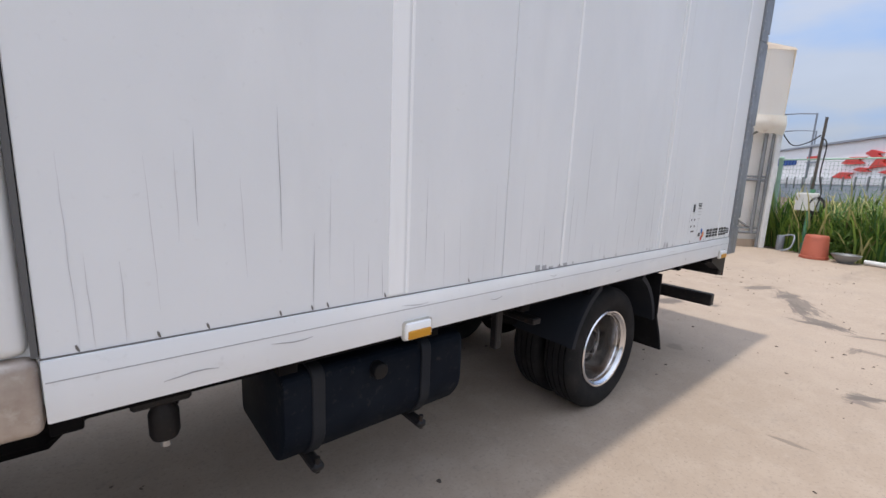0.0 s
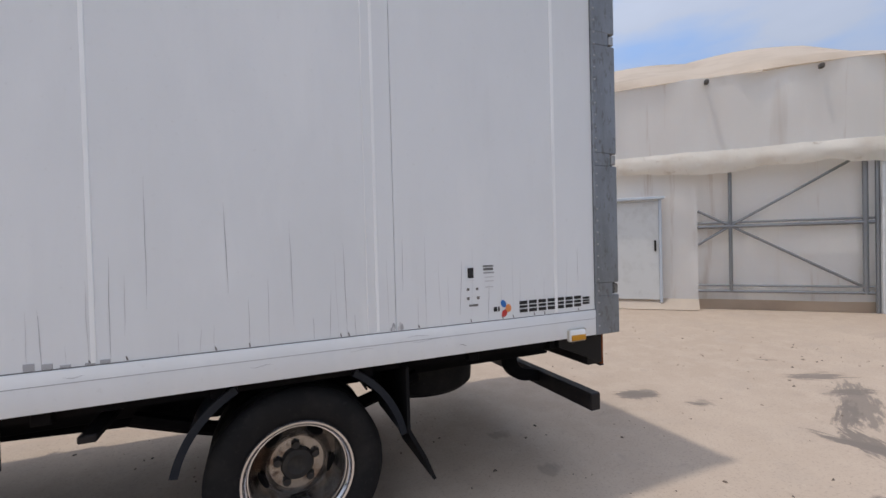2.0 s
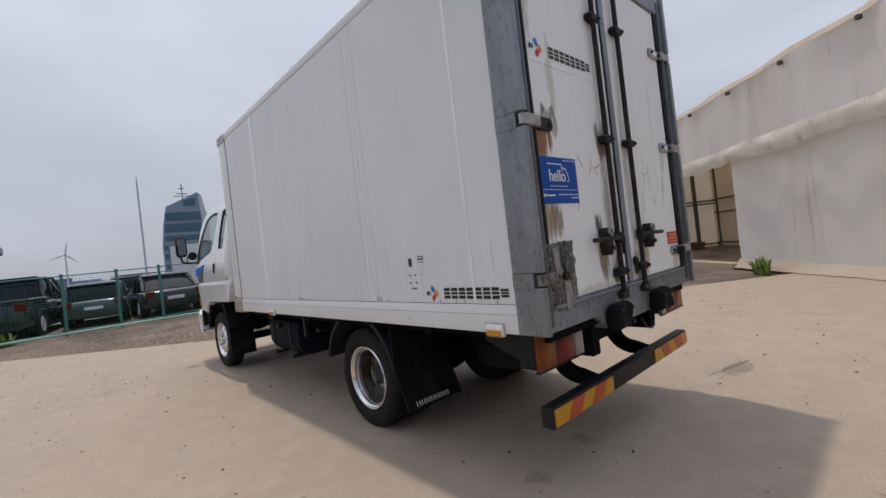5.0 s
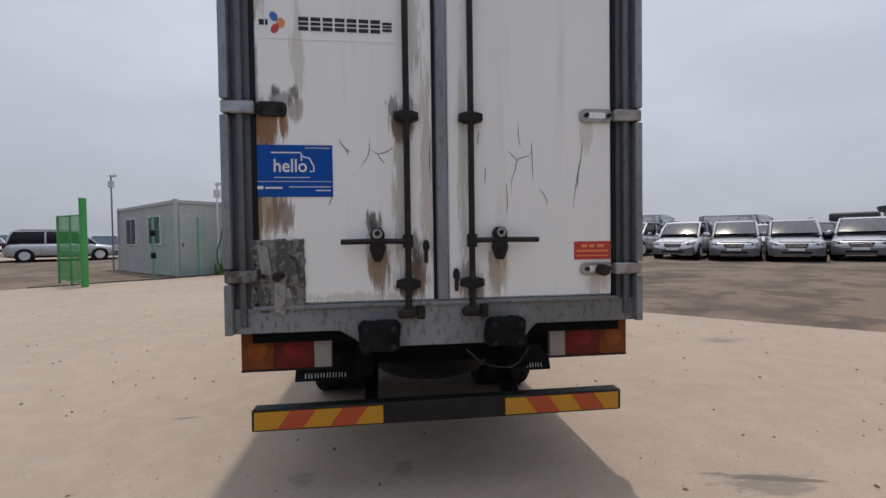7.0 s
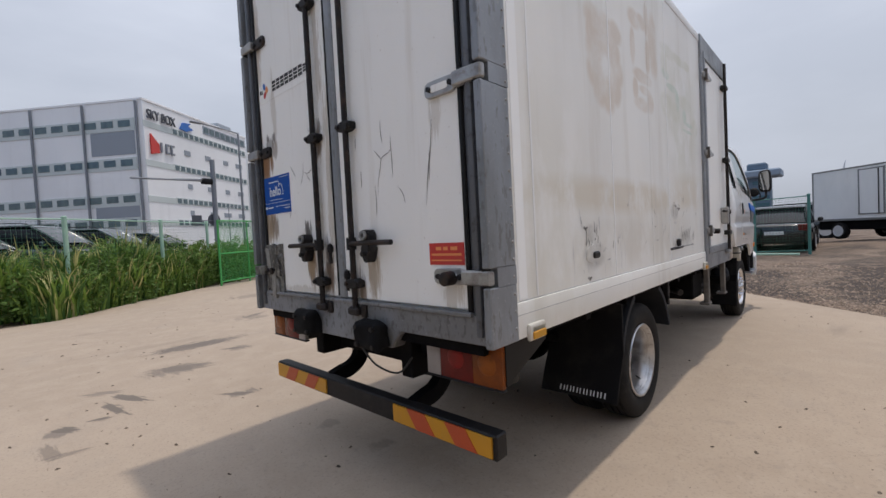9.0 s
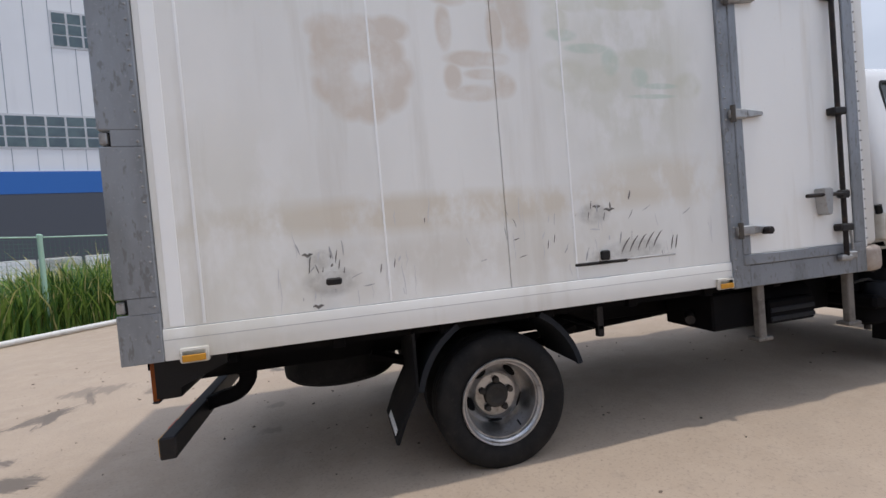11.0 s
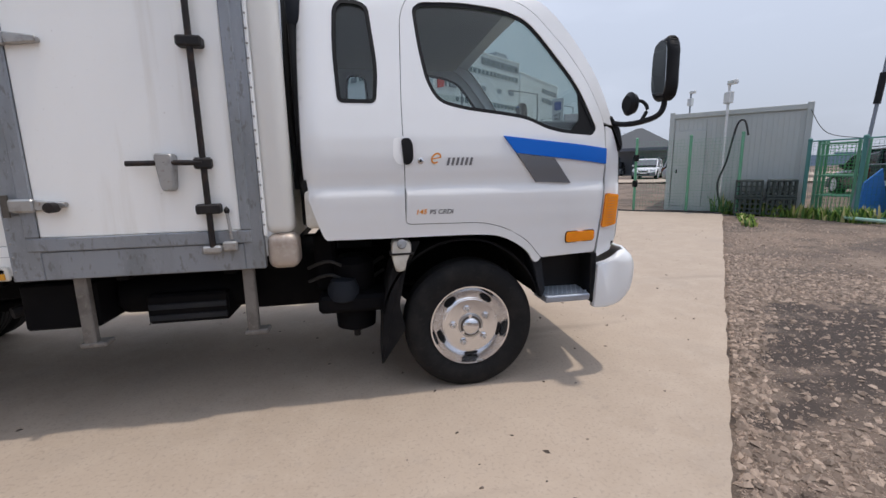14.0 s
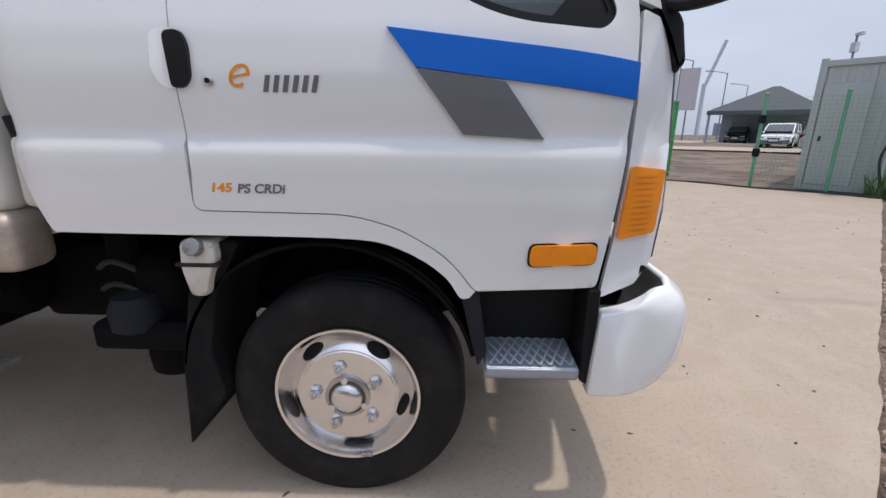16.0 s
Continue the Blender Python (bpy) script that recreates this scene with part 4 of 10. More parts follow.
for x, z, w in ((-0.96, 1.25, 0.05), (-0.93, 1.0, 0.05), (0.62, 1.38, 0.05), (0.70, 1.36, 0.07)):
    hairline([(x - w / 2 + w * t, YC, z + 0.006 * math.sin(9 * t)) for t in (0, .25, .5, .75, 1)], 0.016, -1, "crack", "scar")
for x, z in ((-0.955, 1.2), (-0.96, 1.16), (-0.90, 1.14), (-0.80, 1.13), (-0.82, 1.17), (0.56, 1.31), (0.58, 1.37), (0.66, 1.30), (-0.55, 1.15), (-0.62, 1.13), (0.3, 1.17), (0.34, 1.2)):
    hairline([(x + 0.008 * t, YC, z + 0.045 * t) for t in (0, .3, .6, 1)], 0.006, -1, "crack", "scar")
rnd = random.Random(31)
for k in range(46):
    if k % 3 == 0:
        x, z = rnd.uniform(-1.0, -0.68), rnd.uniform(1.0, 1.28)
    else:
        x, z = rnd.gauss(0.45, 0.38), rnd.uniform(1.06, 1.42)
    tilt, run = rnd.choice((0.2, 1.2, 1.45, 1.6)) + rnd.uniform(-0.3, 0.3), rnd.uniform(0.015, 0.075)
    bend = rnd.uniform(-0.25, 0.25)
    hairline([(x + run * t * math.cos(tilt + bend * t), YC - 0.0003 * (k % 3), z + run * t * math.sin(tilt + bend * t)) for t in (0, .2, .4, .6, .8, 1)], rnd.choice((0.003, 0.004, 0.006, 0.010)), -1, rnd.choice(("crack", "crack_grey", "crack_grey", "crack_faint")), "scuff")
part("torn_groove", box(0.46, 0.80, -HW - 0.006, -HW + 0.01, 1.052, 1.070, 0.005), "black_steel", cargo, "torn dark groove")
part("torn_groove", box(0.80, 1.13, -HW - 0.004, -HW + 0.01, 1.060, 1.072, 0.004), "old_metal", cargo)
part("side_catch", box(0.62, 0.675, -HW - 0.022, -HW, 1.075, 1.13, 0.006), "black_steel", cargo)
part("hole_patch", prism(rounded([(-0.95, 1.15), (-0.86, 1.17), (-0.77, 1.14), (-0.78, 1.085), (-0.88, 1.07), (-0.96, 1.09)], 0.02), "xz", -HW - 0.003, -HW + 0.004), "box_white_right", cargo, "pale sealant patch")
part("side_hole", box(-0.885, -0.81, -HW - 0.012, -HW + 0.004, 1.095, 1.13, 0.008), "black_steel", cargo, "patched dark hole in the panel")

# rear frame: folded posts with rivets, header, sill
def post_section(s):
    """The folded sheet that wraps a rear corner, with its notches for the hinges."""
    for z0, z1 in ((ZB, 1.055), (1.125, 1.79), (1.86, 2.47), (2.54, ZT + 0.01)):
        lo, hi = sorted((s * (HW - 0.02), s * (HW + 0.014)))
        part("rear_post", box(XR - 0.004, XR + 0.165, lo, hi, z0, z1, 0.004), "grey_frame", cargo, "riveted grey corner post")
    for z0, z1 in ((1.055, 1.125), (1.79, 1.86), (2.47, 2.54)):
        lo, hi = sorted((s * (HW - 0.02), s * (HW + 0.014)))
        part("rear_post", box(XR + 0.045, XR + 0.165, lo, hi, z0, z1), "grey_frame", cargo)
        lo, hi = sorted((s * (HW - 0.045), s * (HW + 0.002)))
        part("hinge_knuckle", cyl((XR + 0.02, s * (HW - 0.02), z0 + 0.004), (XR + 0.02, s * (HW - 0.02), z1 - 0.004), 0.018, 12), "black_steel", cargo)
    # set-back face and rib: shade put into a darker copy of grey_frame
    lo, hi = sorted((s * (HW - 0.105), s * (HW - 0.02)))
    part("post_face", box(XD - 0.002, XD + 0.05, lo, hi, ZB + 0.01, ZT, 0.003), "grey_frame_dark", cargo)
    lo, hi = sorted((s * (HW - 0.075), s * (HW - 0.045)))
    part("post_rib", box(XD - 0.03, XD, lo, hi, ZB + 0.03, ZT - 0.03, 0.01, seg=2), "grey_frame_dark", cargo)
    lo, hi = sorted((s * (HW - 0.125), s * (HW - 0.102)))
    part("door_gasket", box(XD - 0.013, XD + 0.01, lo, hi, ZB + 0.11, ZT - 0.12, 0.005), "black_plastic", cargo)


rivets = []
for s in (1, -1):
    post_section(s)
    z = ZB + 0.05
    while z < ZT - 0.04:
        rivets.append((XR + 0.148, s * (HW + 0.014), z, s))
        z += 0.066
rv = bmesh.new()
bmesh.ops.create_icosphere(rv, subdivisions=1, radius=0.0065)
rv_me = as_mesh(rv, "rivet", "old_metal")
for x, y, z, s in rivets:
    o = new("rivet", rv_me)
    o.location, o.parent = (x, y, z), cargo
sill = [(0.94, ZB), (0.94, 0.945), (-0.94, 0.945), (-0.94, ZB), (-0.44, ZB), (-0.41, 0.81), (-0.37, 0.752), (0.37, 0.752), (0.41, 0.79), (0.48, ZB)]
part("rear_sill", prism(sill, "yz", XD - 0.015, XD + 0.06, 0.004), "sill_grey", cargo, "grey rear sill with a dropped middle")
part("sill_lip", box(XD - 0.026, XD, -0.85, 0.85, 0.938, 0.956, 0.004), "sill_grey", cargo)
part("rear_header", box(XD - 0.02, XD + 0.06, -0.93, 0.93, ZT - 0.12, ZT + 0.012, 0.006), "grey_frame", cargo)
part("rear_backing", box(XD + 0.05, XR + 0.1, -0.9, 0.9, ZB, ZT - 0.02), "grey_frame", cargo)

# rear doors
def rear_door(y0, y1):
    return part("rear_door", box(XD - 0.004, XD + 0.05, y0, y1, 0.96, ZT - 0.125, 0.006), "rear_white", cargo, "dirty white rear door with rust runs")


door_l, door_r = rear_door(0.035, 0.845), rear_door(-0.825, -0.022)
part("centre_strip", box(XD - 0.014, XD + 0.02, -0.022, 0.034, 0.955, ZT - 0.12, 0.008), "grey_frame", cargo)
part("door_edge_strip", box(XD - 0.012, XD, 0.036, 0.05, 0.965, ZT - 0.13, 0.004), "black_plastic", door_l)
for y, d in ((0.168, door_l), (-0.128, door_r)):
    part("lock_rod", tube([(XD - 0.032, y, 0.90), (XD - 0.032, y, 1.9), (XD - 0.032, y, ZT - 0.06)], 0.0145, 12), "rod_brown", d, "dark steel locking rod")
    for z in (1.04, 1.80, 2.50):
        part("rod_clamp", prism(rounded([(y - 0.055, z - 0.015), (y - 0.022, z - 0.025), (y + 0.022, z - 0.025), (y + 0.055, z - 0.015), (y + 0.055, z + 0.015), (y + 0.022, z + 0.025), (y - 0.022, z + 0.025), (y - 0.055, z + 0.015)], 0.006), "yz", XD - 0.048, XD - 0.004, 0.006), "black_steel", d)
        for q in (-0.04, 0.04):
            part("clamp_bolt", cyl((XD - 0.058, y + q, z), (XD - 0.044, y + q, z), 0.011, 6), "rod_brown", d)
    part("rod_cam", box(XD - 0.05, XD - 0.012, y - 0.035, y + 0.05, 0.885, 0.925, 0.01), "rod_brown", d)
    part("cam_keeper", box(XD - 0.03, XD - 0.012, y - 0.075, y - 0.035, 0.875, 0.94, 0.006), "rod_brown", d)


def door_handle(d, y, yend, holder, mat_holder, z=1.235):
    part("door_handle", tube([(XD - 0.045, y, z), (XD - 0.05, (y + yend) / 2, z + 0.002), (XD - 0.047, yend, z)], 0.0125, 10), "rod_brown", d, "dark steel latch handle")
    part("handle_collar", cyl((XD - 0.035, y, z - 0.03), (XD - 0.035, y, z + 0.03), 0.024, 12), "black_steel", d)
    body = rounded([(holder - 0.018, z + 0.062), (holder + 0.018, z + 0.062), (holder + 0.034, z + 0.035), (holder + 0.026, z), (holder + 0.038, z - 0.03), (holder + 0.016, z - 0.09), (holder - 0.016, z - 0.09), (holder - 0.038, z - 0.03), (holder - 0.026, z), (holder - 0.034, z + 0.035)], 0.012)
    part("handle_keeper", prism(body, "yz", XD - 0.056, XD - 0.003, 0.006), mat_holder, d)
    part("keeper_ring", lathe([(0.012, 0), (0.022, 0), (0.022, 0.012), (0.012, 0.012), (0.012, 0)], (XD - 0.056, holder, z + 0.036), "x", 16, sign=-1, caps=False), "old_metal", d)
    part("keeper_pin", cyl((XD - 0.075, holder, z - 0.05), (XD - 0.05, holder, z - 0.05), 0.012, 10), "black_steel", d)


door_handle(door_l, 0.168, 0.465, 0.305, "rod_brown")
door_handle(door_r, -0.128, -0.44, -0.26, "black_steel")
for y, z, d in ((0.085, 1.185, door_l), (-0.055, 1.05, door_r)):
    part("chain_catch", cyl((XD - 0.02, y, z - 0.05), (XD - 0.02, y, z + 0.02), 0.009, 8), "rod_brown", d)
    part("catch_knob", lathe([(0, -0.03), (0.014, -0.02), (0.017, 0), (0.012, 0.02), (0, 0.028)], (XD - 0.02, y, z + 0.03), "z", 10), "black_steel", d)


def strap_hinge(d, s, z, mt, length=0.30):
    y0, y1 = s * (HW + 0.012), s * (HW + 0.012 - length)
    mid = s * (HW - 0.125)
    lo, hi = sorted((y0, mid))
    part("hinge_arm", box(XD - 0.045, XD - 0.012, lo, hi, z - 0.027, z + 0.027, 0.006), "old_metal" if mt != "tape_silver" else "tape_silver", d, "steel hinge strap")
    plate = rounded([(mid, z + 0.032), (y1, z + 0.032), (y1, z - 0.032), (mid, z - 0.032)], 0.03)
    part("hinge_plate", prism(plate, "yz", XD - 0.020, XD - 0.003, 0.003), mt, d)
    if mt == "old_metal":
        ym = (mid + y1) / 2
        part("hinge_slot", prism(rounded([(ym - 0.045, z + 0.014), (ym + 0.045, z + 0.014), (ym + 0.045, z - 0.014), (ym - 0.045, z - 0.014)], 0.013), "yz", XD - 0.0225, XD - 0.018), "rear_white", d)
    for yy in (y1 + s * 0.03, mid - s * 0.02):
        part("hinge_bolt", cyl((XD - 0.032, yy, z), (XD - 0.015, yy, z), 0.011, 6), "black_steel", d)


for z in (1.09, 1.825, 2.505):
    strap_hinge(door_l, 1, z, "rod_brown" if z > 1.2 else "tape_silver", 0.27)
    strap_hinge(door_r, -1, z, "old_metal")
part("door_stop", cyl((XD - 0.07, -0.76, 1.085), (XD - 0.01, -0.76, 1.085), 0.028, 14, bevel=0.006), "rod_brown", door_r)
# silver tape patch over the broken lower hinge
tp = bmesh.new()
tape_rows = []
for j in range(27):
    z = 0.925 + 0.325 * j / 26
    y_in, y_out = 0.63 + 0.008 * noise.noise((z * 30, 1, 0)), 0.858
    tape_rows.append([tp.verts.new((XD - 0.012 - 0.012 * abs(noise.noise((y * 28, z * 20, 3))) - 0.008 * noise.noise((y * 60, z * 45, 7)), y, z + 0.012 * noise.noise((y * 25, 4, j // 13)))) for y in [y_in + (y_out - y_in) * i / 18 for i in range(19)]])
for a, b in zip(tape_rows, tape_rows[1:]):
    for i in range(18):
        tp.faces.new((a[i], b[i], b[i + 1], a[i + 1]))
bmesh.ops.recalc_face_normals(tp, faces=tp.faces[:])
made = bmesh.ops.extrude_edge_only(tp, edges=[e for e in tp.edges if len(e.link_faces) == 1])
for g in made["geom"]:
    if isinstance(g, bmesh.types.BMVert):
        g.co.x = XD - 0.003
part("tape_patch", tp, "tape_silver", door_l, "crumpled silver tape patch", 30)
rnd = random.Random(4)
for k in range(8):
    y, z = rnd.uniform(0.67, 0.81), rnd.uniform(0.97, 1.20)
    w, h, tilt = rnd.uniform(0.025, 0.05), rnd.uniform(0.08, 0.16), rnd.uniform(-0.25, 0.25)
    q = [(y + a * w * math.cos(tilt) - b * h * math.sin(tilt), z + a * w * math.sin(tilt) + b * h * math.cos(tilt)) for a, b in ((-.5, -.5), (.5, -.45), (.45, .5), (-.5, .4))]
    part("tape_strip", prism(q, "yz", XD - 0.024 - 0.001 * k, XD - 0.012, 0.002), "tape_light" if k % 3 == 0 else "tape_silver", door_l)
part("tape_bolt", cyl((XD - 0.04, 0.745, 1.085), (XD - 0.01, 0.745, 1.085), 0.02, 10), "rod_brown", door_l)

# stickers
def sign_panel(poly_y0, poly_y1, z0, z1, m, label, d=0.003, name="sticker", parent=None):
    lo, hi = sorted((poly_y0, poly_y1))
    return part(name, box(XD - 0.004 - d, XD - 0.0035, lo, hi, z0, z1), m, parent or cargo, label)


blue = sign_panel(0.50, 0.845, 1.44, 1.67, "sign_blue", "blue sticker with a white truck sketch", parent=door_l)
def bar_rear(y0, y1, z0, z1, m, parent, name="print_bar", d=0.0055):
    lo, hi = sorted((y0, y1))
    return part(name, box(XD - d, XD - 0.0045, lo, hi, z0, z1), m, parent)


XS = XD - 0.0072
bar_rear(0.505, 0.840, 1.507, 1.509, "sign_white", door_l, d=0.008)
writing("hello", 0.082, (XS - 0.0005, 0.758, 1.551), FACE_REAR, "sign_white", door_l, "lettering", depth=0.0006, wide=0.92, bold=0.0009)
ln = bmesh.new()
strip([(XS, 0.765, 1.636), (XS, 0.64, 1.636), (XS, 0.635, 1.632), (XS, 0.635, 1.60)], 0.006, (-1, 0, 0), ln, False)
strip([(XS, 0.632, 1.62), (XS, 0.600, 1.612), (XS, 0.582, 1.575), (XS, 0.582, 1.553), (XS, 0.600, 1.553)], 0.006, (-1, 0, 0), ln, False)
part("truck_sketch", ln, "sign_white", door_l)
for y0, y1, z, h in ((0.83, 0.800, 1.481, 0.014), (0.792, 0.72, 1.480, 0.008), (0.69, 0.51, 1.484, 0.0035), (0.575, 0.51, 1.468, 0.005), (0.755, 0.60, 1.526, 0.003), (0.62, 0.51, 1.657, 0.003)):
    bar_rear(y0, y1, z - h / 2, z + h / 2, "sign_white", door_l, d=0.008)
red = sign_panel(-0.633, -0.818, 1.135, 1.222, "sign_red", "red warning sticker", parent=door_r)
for y0, y1, z, h in ((-0.67, -0.70, 1.20, 0.014), (-0.71, -0.735, 1.20, 0.014), (-0.75, -0.785, 1.20, 0.014), (-0.645, -0.805, 1.176, 0.009), (-0.645, -0.805, 1.153, 0.006)):
    bar_rear(y0, y1, z - h / 2, z + h / 2, "dot_orange", door_r, d=0.008)
# company plate on the left door: three petals and plain bars for the name
sign_panel(0.205, 0.815, 2.135, 2.262, "rear_white", "pale plate with a three-petal mark", 0.002, parent=door_l)


def petal_mark(place, size, parent, flip):
    """Three coloured petals and a small dark monogram bar."""
    for dx, dz, m, tilt in ((-0.1, 0.42, "dot_blue", 0.5), (0.38, 0.0, "dot_orange", 0.2), (-0.02, -0.42, "dot_red", -0.5)):
        poly = [(0.26 * math.cos(a) * (1 if dz else 1.15), 0.36 * math.sin(a)) for a in [2 * math.pi * i / 14 for i in range(14)]]
        poly = [(dx + x * math.cos(tilt) - z * math.sin(tilt), dz + x * math.sin(tilt) + z * math.cos(tilt)) for x, z in poly]
        bm = bmesh.new()
        bm.faces.new([bm.verts.new(place(x * size, z * size)) for x, z in poly])
        part("mark_petal", bm, m, parent)
    bm = bmesh.new()
    for a0, a1 in ((-1.1, -0.75), (-0.68, -0.5)):
        bm.faces.new([bm.verts.new(place(x * size, z * size)) for x, z in ((a0, -0.2), (a1, -0.2), (a1, 0.2), (a0, 0.2))])
    part("mark_bar", bm, "ink_black", parent)


def name_blocks(place, x0, x1, h, n, parent):
    """Plain strokes that stand for the company's name."""
    w = (x1 - x0) / n
    for i in range(n):
        a = x0 + i * w
        bm = bmesh.new()
        hh = h if i < n - 1 else h * 0.7
        for bx0, bx1, bz0, bz1 in ((0.08, 0.90, 0.20, 0.48), (0.08, 0.90, -0.11, 0.11), (0.08, 0.90, -0.48, -0.20)):
            bm.faces.new([bm.verts.new(place(a + x * w, z * hh)) for x, z in ((bx0, bz0), (bx1, bz0), (bx1, bz1), (bx0, bz1))])
        part("name_bar", bm, "ink_black", parent)


rear_place = lambda x, z: Vector((XD - 0.0075, 0.735 - x, 2.205 + z))
petal_mark(rear_place, 0.062, door_l, 1)
name_blocks(rear_place, 0.095, 0.515, 0.062, 8, door_l)
left_place = lambda x, z: Vector((-1.005 - x, HW + 0.0022, 1.035 + z))
petal_mark(left_place, 0.058, cargo, 1)
name_blocks(left_place, 0.085, 0.56, 0.062, 8, cargo)
# torn notices on the left side
for x, z, w, h, m in ((-0.81, 1.225, 0.05, 0.075, "sign_white"), (-0.815, 1.225, 0.032, 0.05, "ink_black"), (-0.915, 1.255, 0.06, 0.008, "ink_grey"), (-0.915, 1.240, 0.055, 0.012, "ink_grey"), (-0.918, 1.222, 0.06, 0.008, "crack_grey"), (-0.92, 1.20, 0.05, 0.005, "crack_faint"), (-0.92, 1.18, 0.05, 0.005, "crack_faint"), (-0.92, 1.15, 0.045, 0.005, "crack_faint"),
                      (-0.80, 1.10, 0.014, 0.014, "crack"), (-0.855, 1.10, 0.014, 0.014, "crack"), (-0.80, 1.145, 0.014, 0.012, "crack"), (-0.85, 1.145, 0.014, 0.012, "crack"), (-0.83, 1.065, 0.05, 0.01, "crack")):
    part("torn_notice", box(x - w / 2, x + w / 2, HW, HW + (0.0016 if m != "ink_black" else 0.0024), z - h / 2, z + h / 2), m, cargo)
rnd = random.Random(8)
for k in range(5):
    x = 0.86 - 0.05 * k - rnd.random() * 0.02
    part("tape_remnant", box(x - 0.015, x + 0.015, HW, HW + 0.003, ZB + 0.146, ZB + 0.150 + 0.022 * rnd.random(), 0.001), "crack_grey", cargo)
rnd = random.Random(18)
for k in range(9):
    x, w_, h_ = -0.44 + rnd.uniform(-0.03, 0.035), rnd.uniform(0.006, 0.02), rnd.uniform(0.01, 0.045)
    hairline([(x, HW + 0.0019 + 0.0001 * k, ZB + 0.147 + h_ * t) for t in (0, 0.3, 0.6, 1)], w_, 1, rnd.choice(("crack_faint", "crack_grey")), "grime_mark")
for k in range(10):
    x0, z0, run = rnd.uniform(-1.3, 2.2), ZB + rnd.uniform(0.03, 0.12), rnd.uniform(0.03, 0.16)
    hairline([(x0 + run * t, HW + 0.0095, z0 + 0.004 * math.sin(5 * t + k)) for t in (0, 0.25, 0.5, 0.75, 1)], rnd.uniform(0.0015, 0.004), 1, rnd.choice(("crack_faint", "crack_grey")), "scuff")

# cracks in the rear doors' skin
for pts in (((0.375, 1.575), (0.345, 1.62), (0.335, 1.655), (0.335, 1.70)), ((0.335, 1.655), (0.30, 1.635), (0.27, 1.64), (0.24, 1.655), (0.225, 1.67)), ((0.30, 1.635), (0.285, 1.61), (0.265, 1.59)),
            ((0.47, 1.70), (0.455, 1.67), (0.42, 1.64)), ((-0.31, 1.655), (-0.335, 1.63), (-0.355, 1.612)), ((-0.425, 1.70), (-0.42, 1.64), (-0.385, 1.625), (-0.355, 1.612), (-0.345, 1.57), (-0.325, 1.51), (-0.325, 1.45)),
            ((-0.46, 1.475), (-0.49, 1.44), (-0.50, 1.40)), ((-0.68, 1.72), (-0.67, 1.62), (-0.645, 1.5), (-0.63, 1.38)), ((-0.17, 1.75), (-0.165, 1.68)), ((0.5, 1.45), (0.52, 1.40)), ((-0.36, 1.78), (-0.362, 1.72), (-0.37, 1.68)), ((-0.425, 1.70), (-0.428, 1.60), (-0.43, 1.52)), ((-0.30, 1.50), (-0.305, 1.42), (-0.30, 1.36)), ((-0.66, 1.60), (-0.652, 1.48)), ((0.44, 1.66), (0.43, 1.63)), ((0.06, 1.7), (0.062, 1.6), (0.058, 1.5)), ((-0.20, 1.58), (-0.198, 1.50))):
    dense = smooth_line([(XD - 0.0062, y, z) for y, z in pts], 4)
    ck = bmesh.new()
    strip(dense, 0.0042, (-1, 0, 0), ck)
    part("skin_crack", ck, "crack", door_l if pts[0][0] > 0 else door_r)

# markers along the rails
for s, xs in ((1, (1.52, -1.455)), (-1, (1.46, -1.477))):
    for x in xs:
        lo, hi = sorted((s * (HW + 0.004), s * (HW + 0.028)))
        part("marker_frame", box(x - 0.062, x + 0.062, lo, hi - 0.01 if s > 0 else hi, ZB - 0.018, ZB + 0.052, 0.012, seg=2), "reservoir", cargo)
        lamp = part("side_marker", box(x - 0.054, x + 0.054, lo, hi, ZB - 0.014, ZB + 0.046, 0.008, seg=2), "strip_light", cargo, "side marker lamp with a yellow lens")
        lo, hi = sorted((s * (HW + 0.024), s * (HW + 0.034)))
        part("marker_lens", box(x - 0.048, x + 0.048, lo, hi, ZB - 0.010, ZB + 0.020, 0.003), "refl_yellow", lamp)

# right side door of the cargo body
fr = "grey_frame"
YS = -HW
sd = part("side_door", box(1.665, 2.55, YS - 0.014, YS + 0.03, 1.01, ZT - 0.20, 0.006), "rear_white", cargo, "white side door in a grey steel frame")
for x0, x1, z0, z1, y in ((1.53, 1.66, 0.81, ZT, -0.018), (2.555, 2.65, 0.81, ZT, -0.018), (1.66, 2.555, 0.81, 0.945, -0.016), (1.66, 2.555, ZT - 0.13, ZT, -0.016)):
    part("door_frame", box(x0, x1, YS + y, YS + 0.03, z0, z1, 0.004), fr, cargo, "grey steel door frame")
for x0, x1, z0, z1 in ((1.61, 1.668, 1.014, ZT - 0.202), (2.548, 2.60, 1.014, ZT - 0.202), (1.61, 2.6, 0.948, 1.012), (1.61, 2.6, ZT - 0.20, ZT - 0.135)):
    part("door_border", box(x0, x1, YS - 0.026, YS - 0.01, z0, z1, 0.005), fr, sd)
z = 0.86
while z < ZT - 0.05:
    o = new("rivet", rv_me)
    o.location, o.parent = (1.548, YS - 0.019, z), cargo
    z += 0.066
part("lock_rod", tube([(2.42, YS - 0.05, 0.93), (2.42, YS - 0.05, 1.9), (2.42, YS - 0.05, ZT - 0.06)], 0.0145, 12), "rod_brown", sd)
for z in (1.125, 1.885, 2.64):
    part("rod_clamp", box(2.365, 2.475, YS - 0.07, YS - 0.012, z - 0.024, z + 0.024, 0.008), "black_steel", sd)
part("rod_cam", box(2.37, 2.46, YS - 0.065, YS - 0.02, 0.905, 0.945, 0.01), "old_metal", sd)
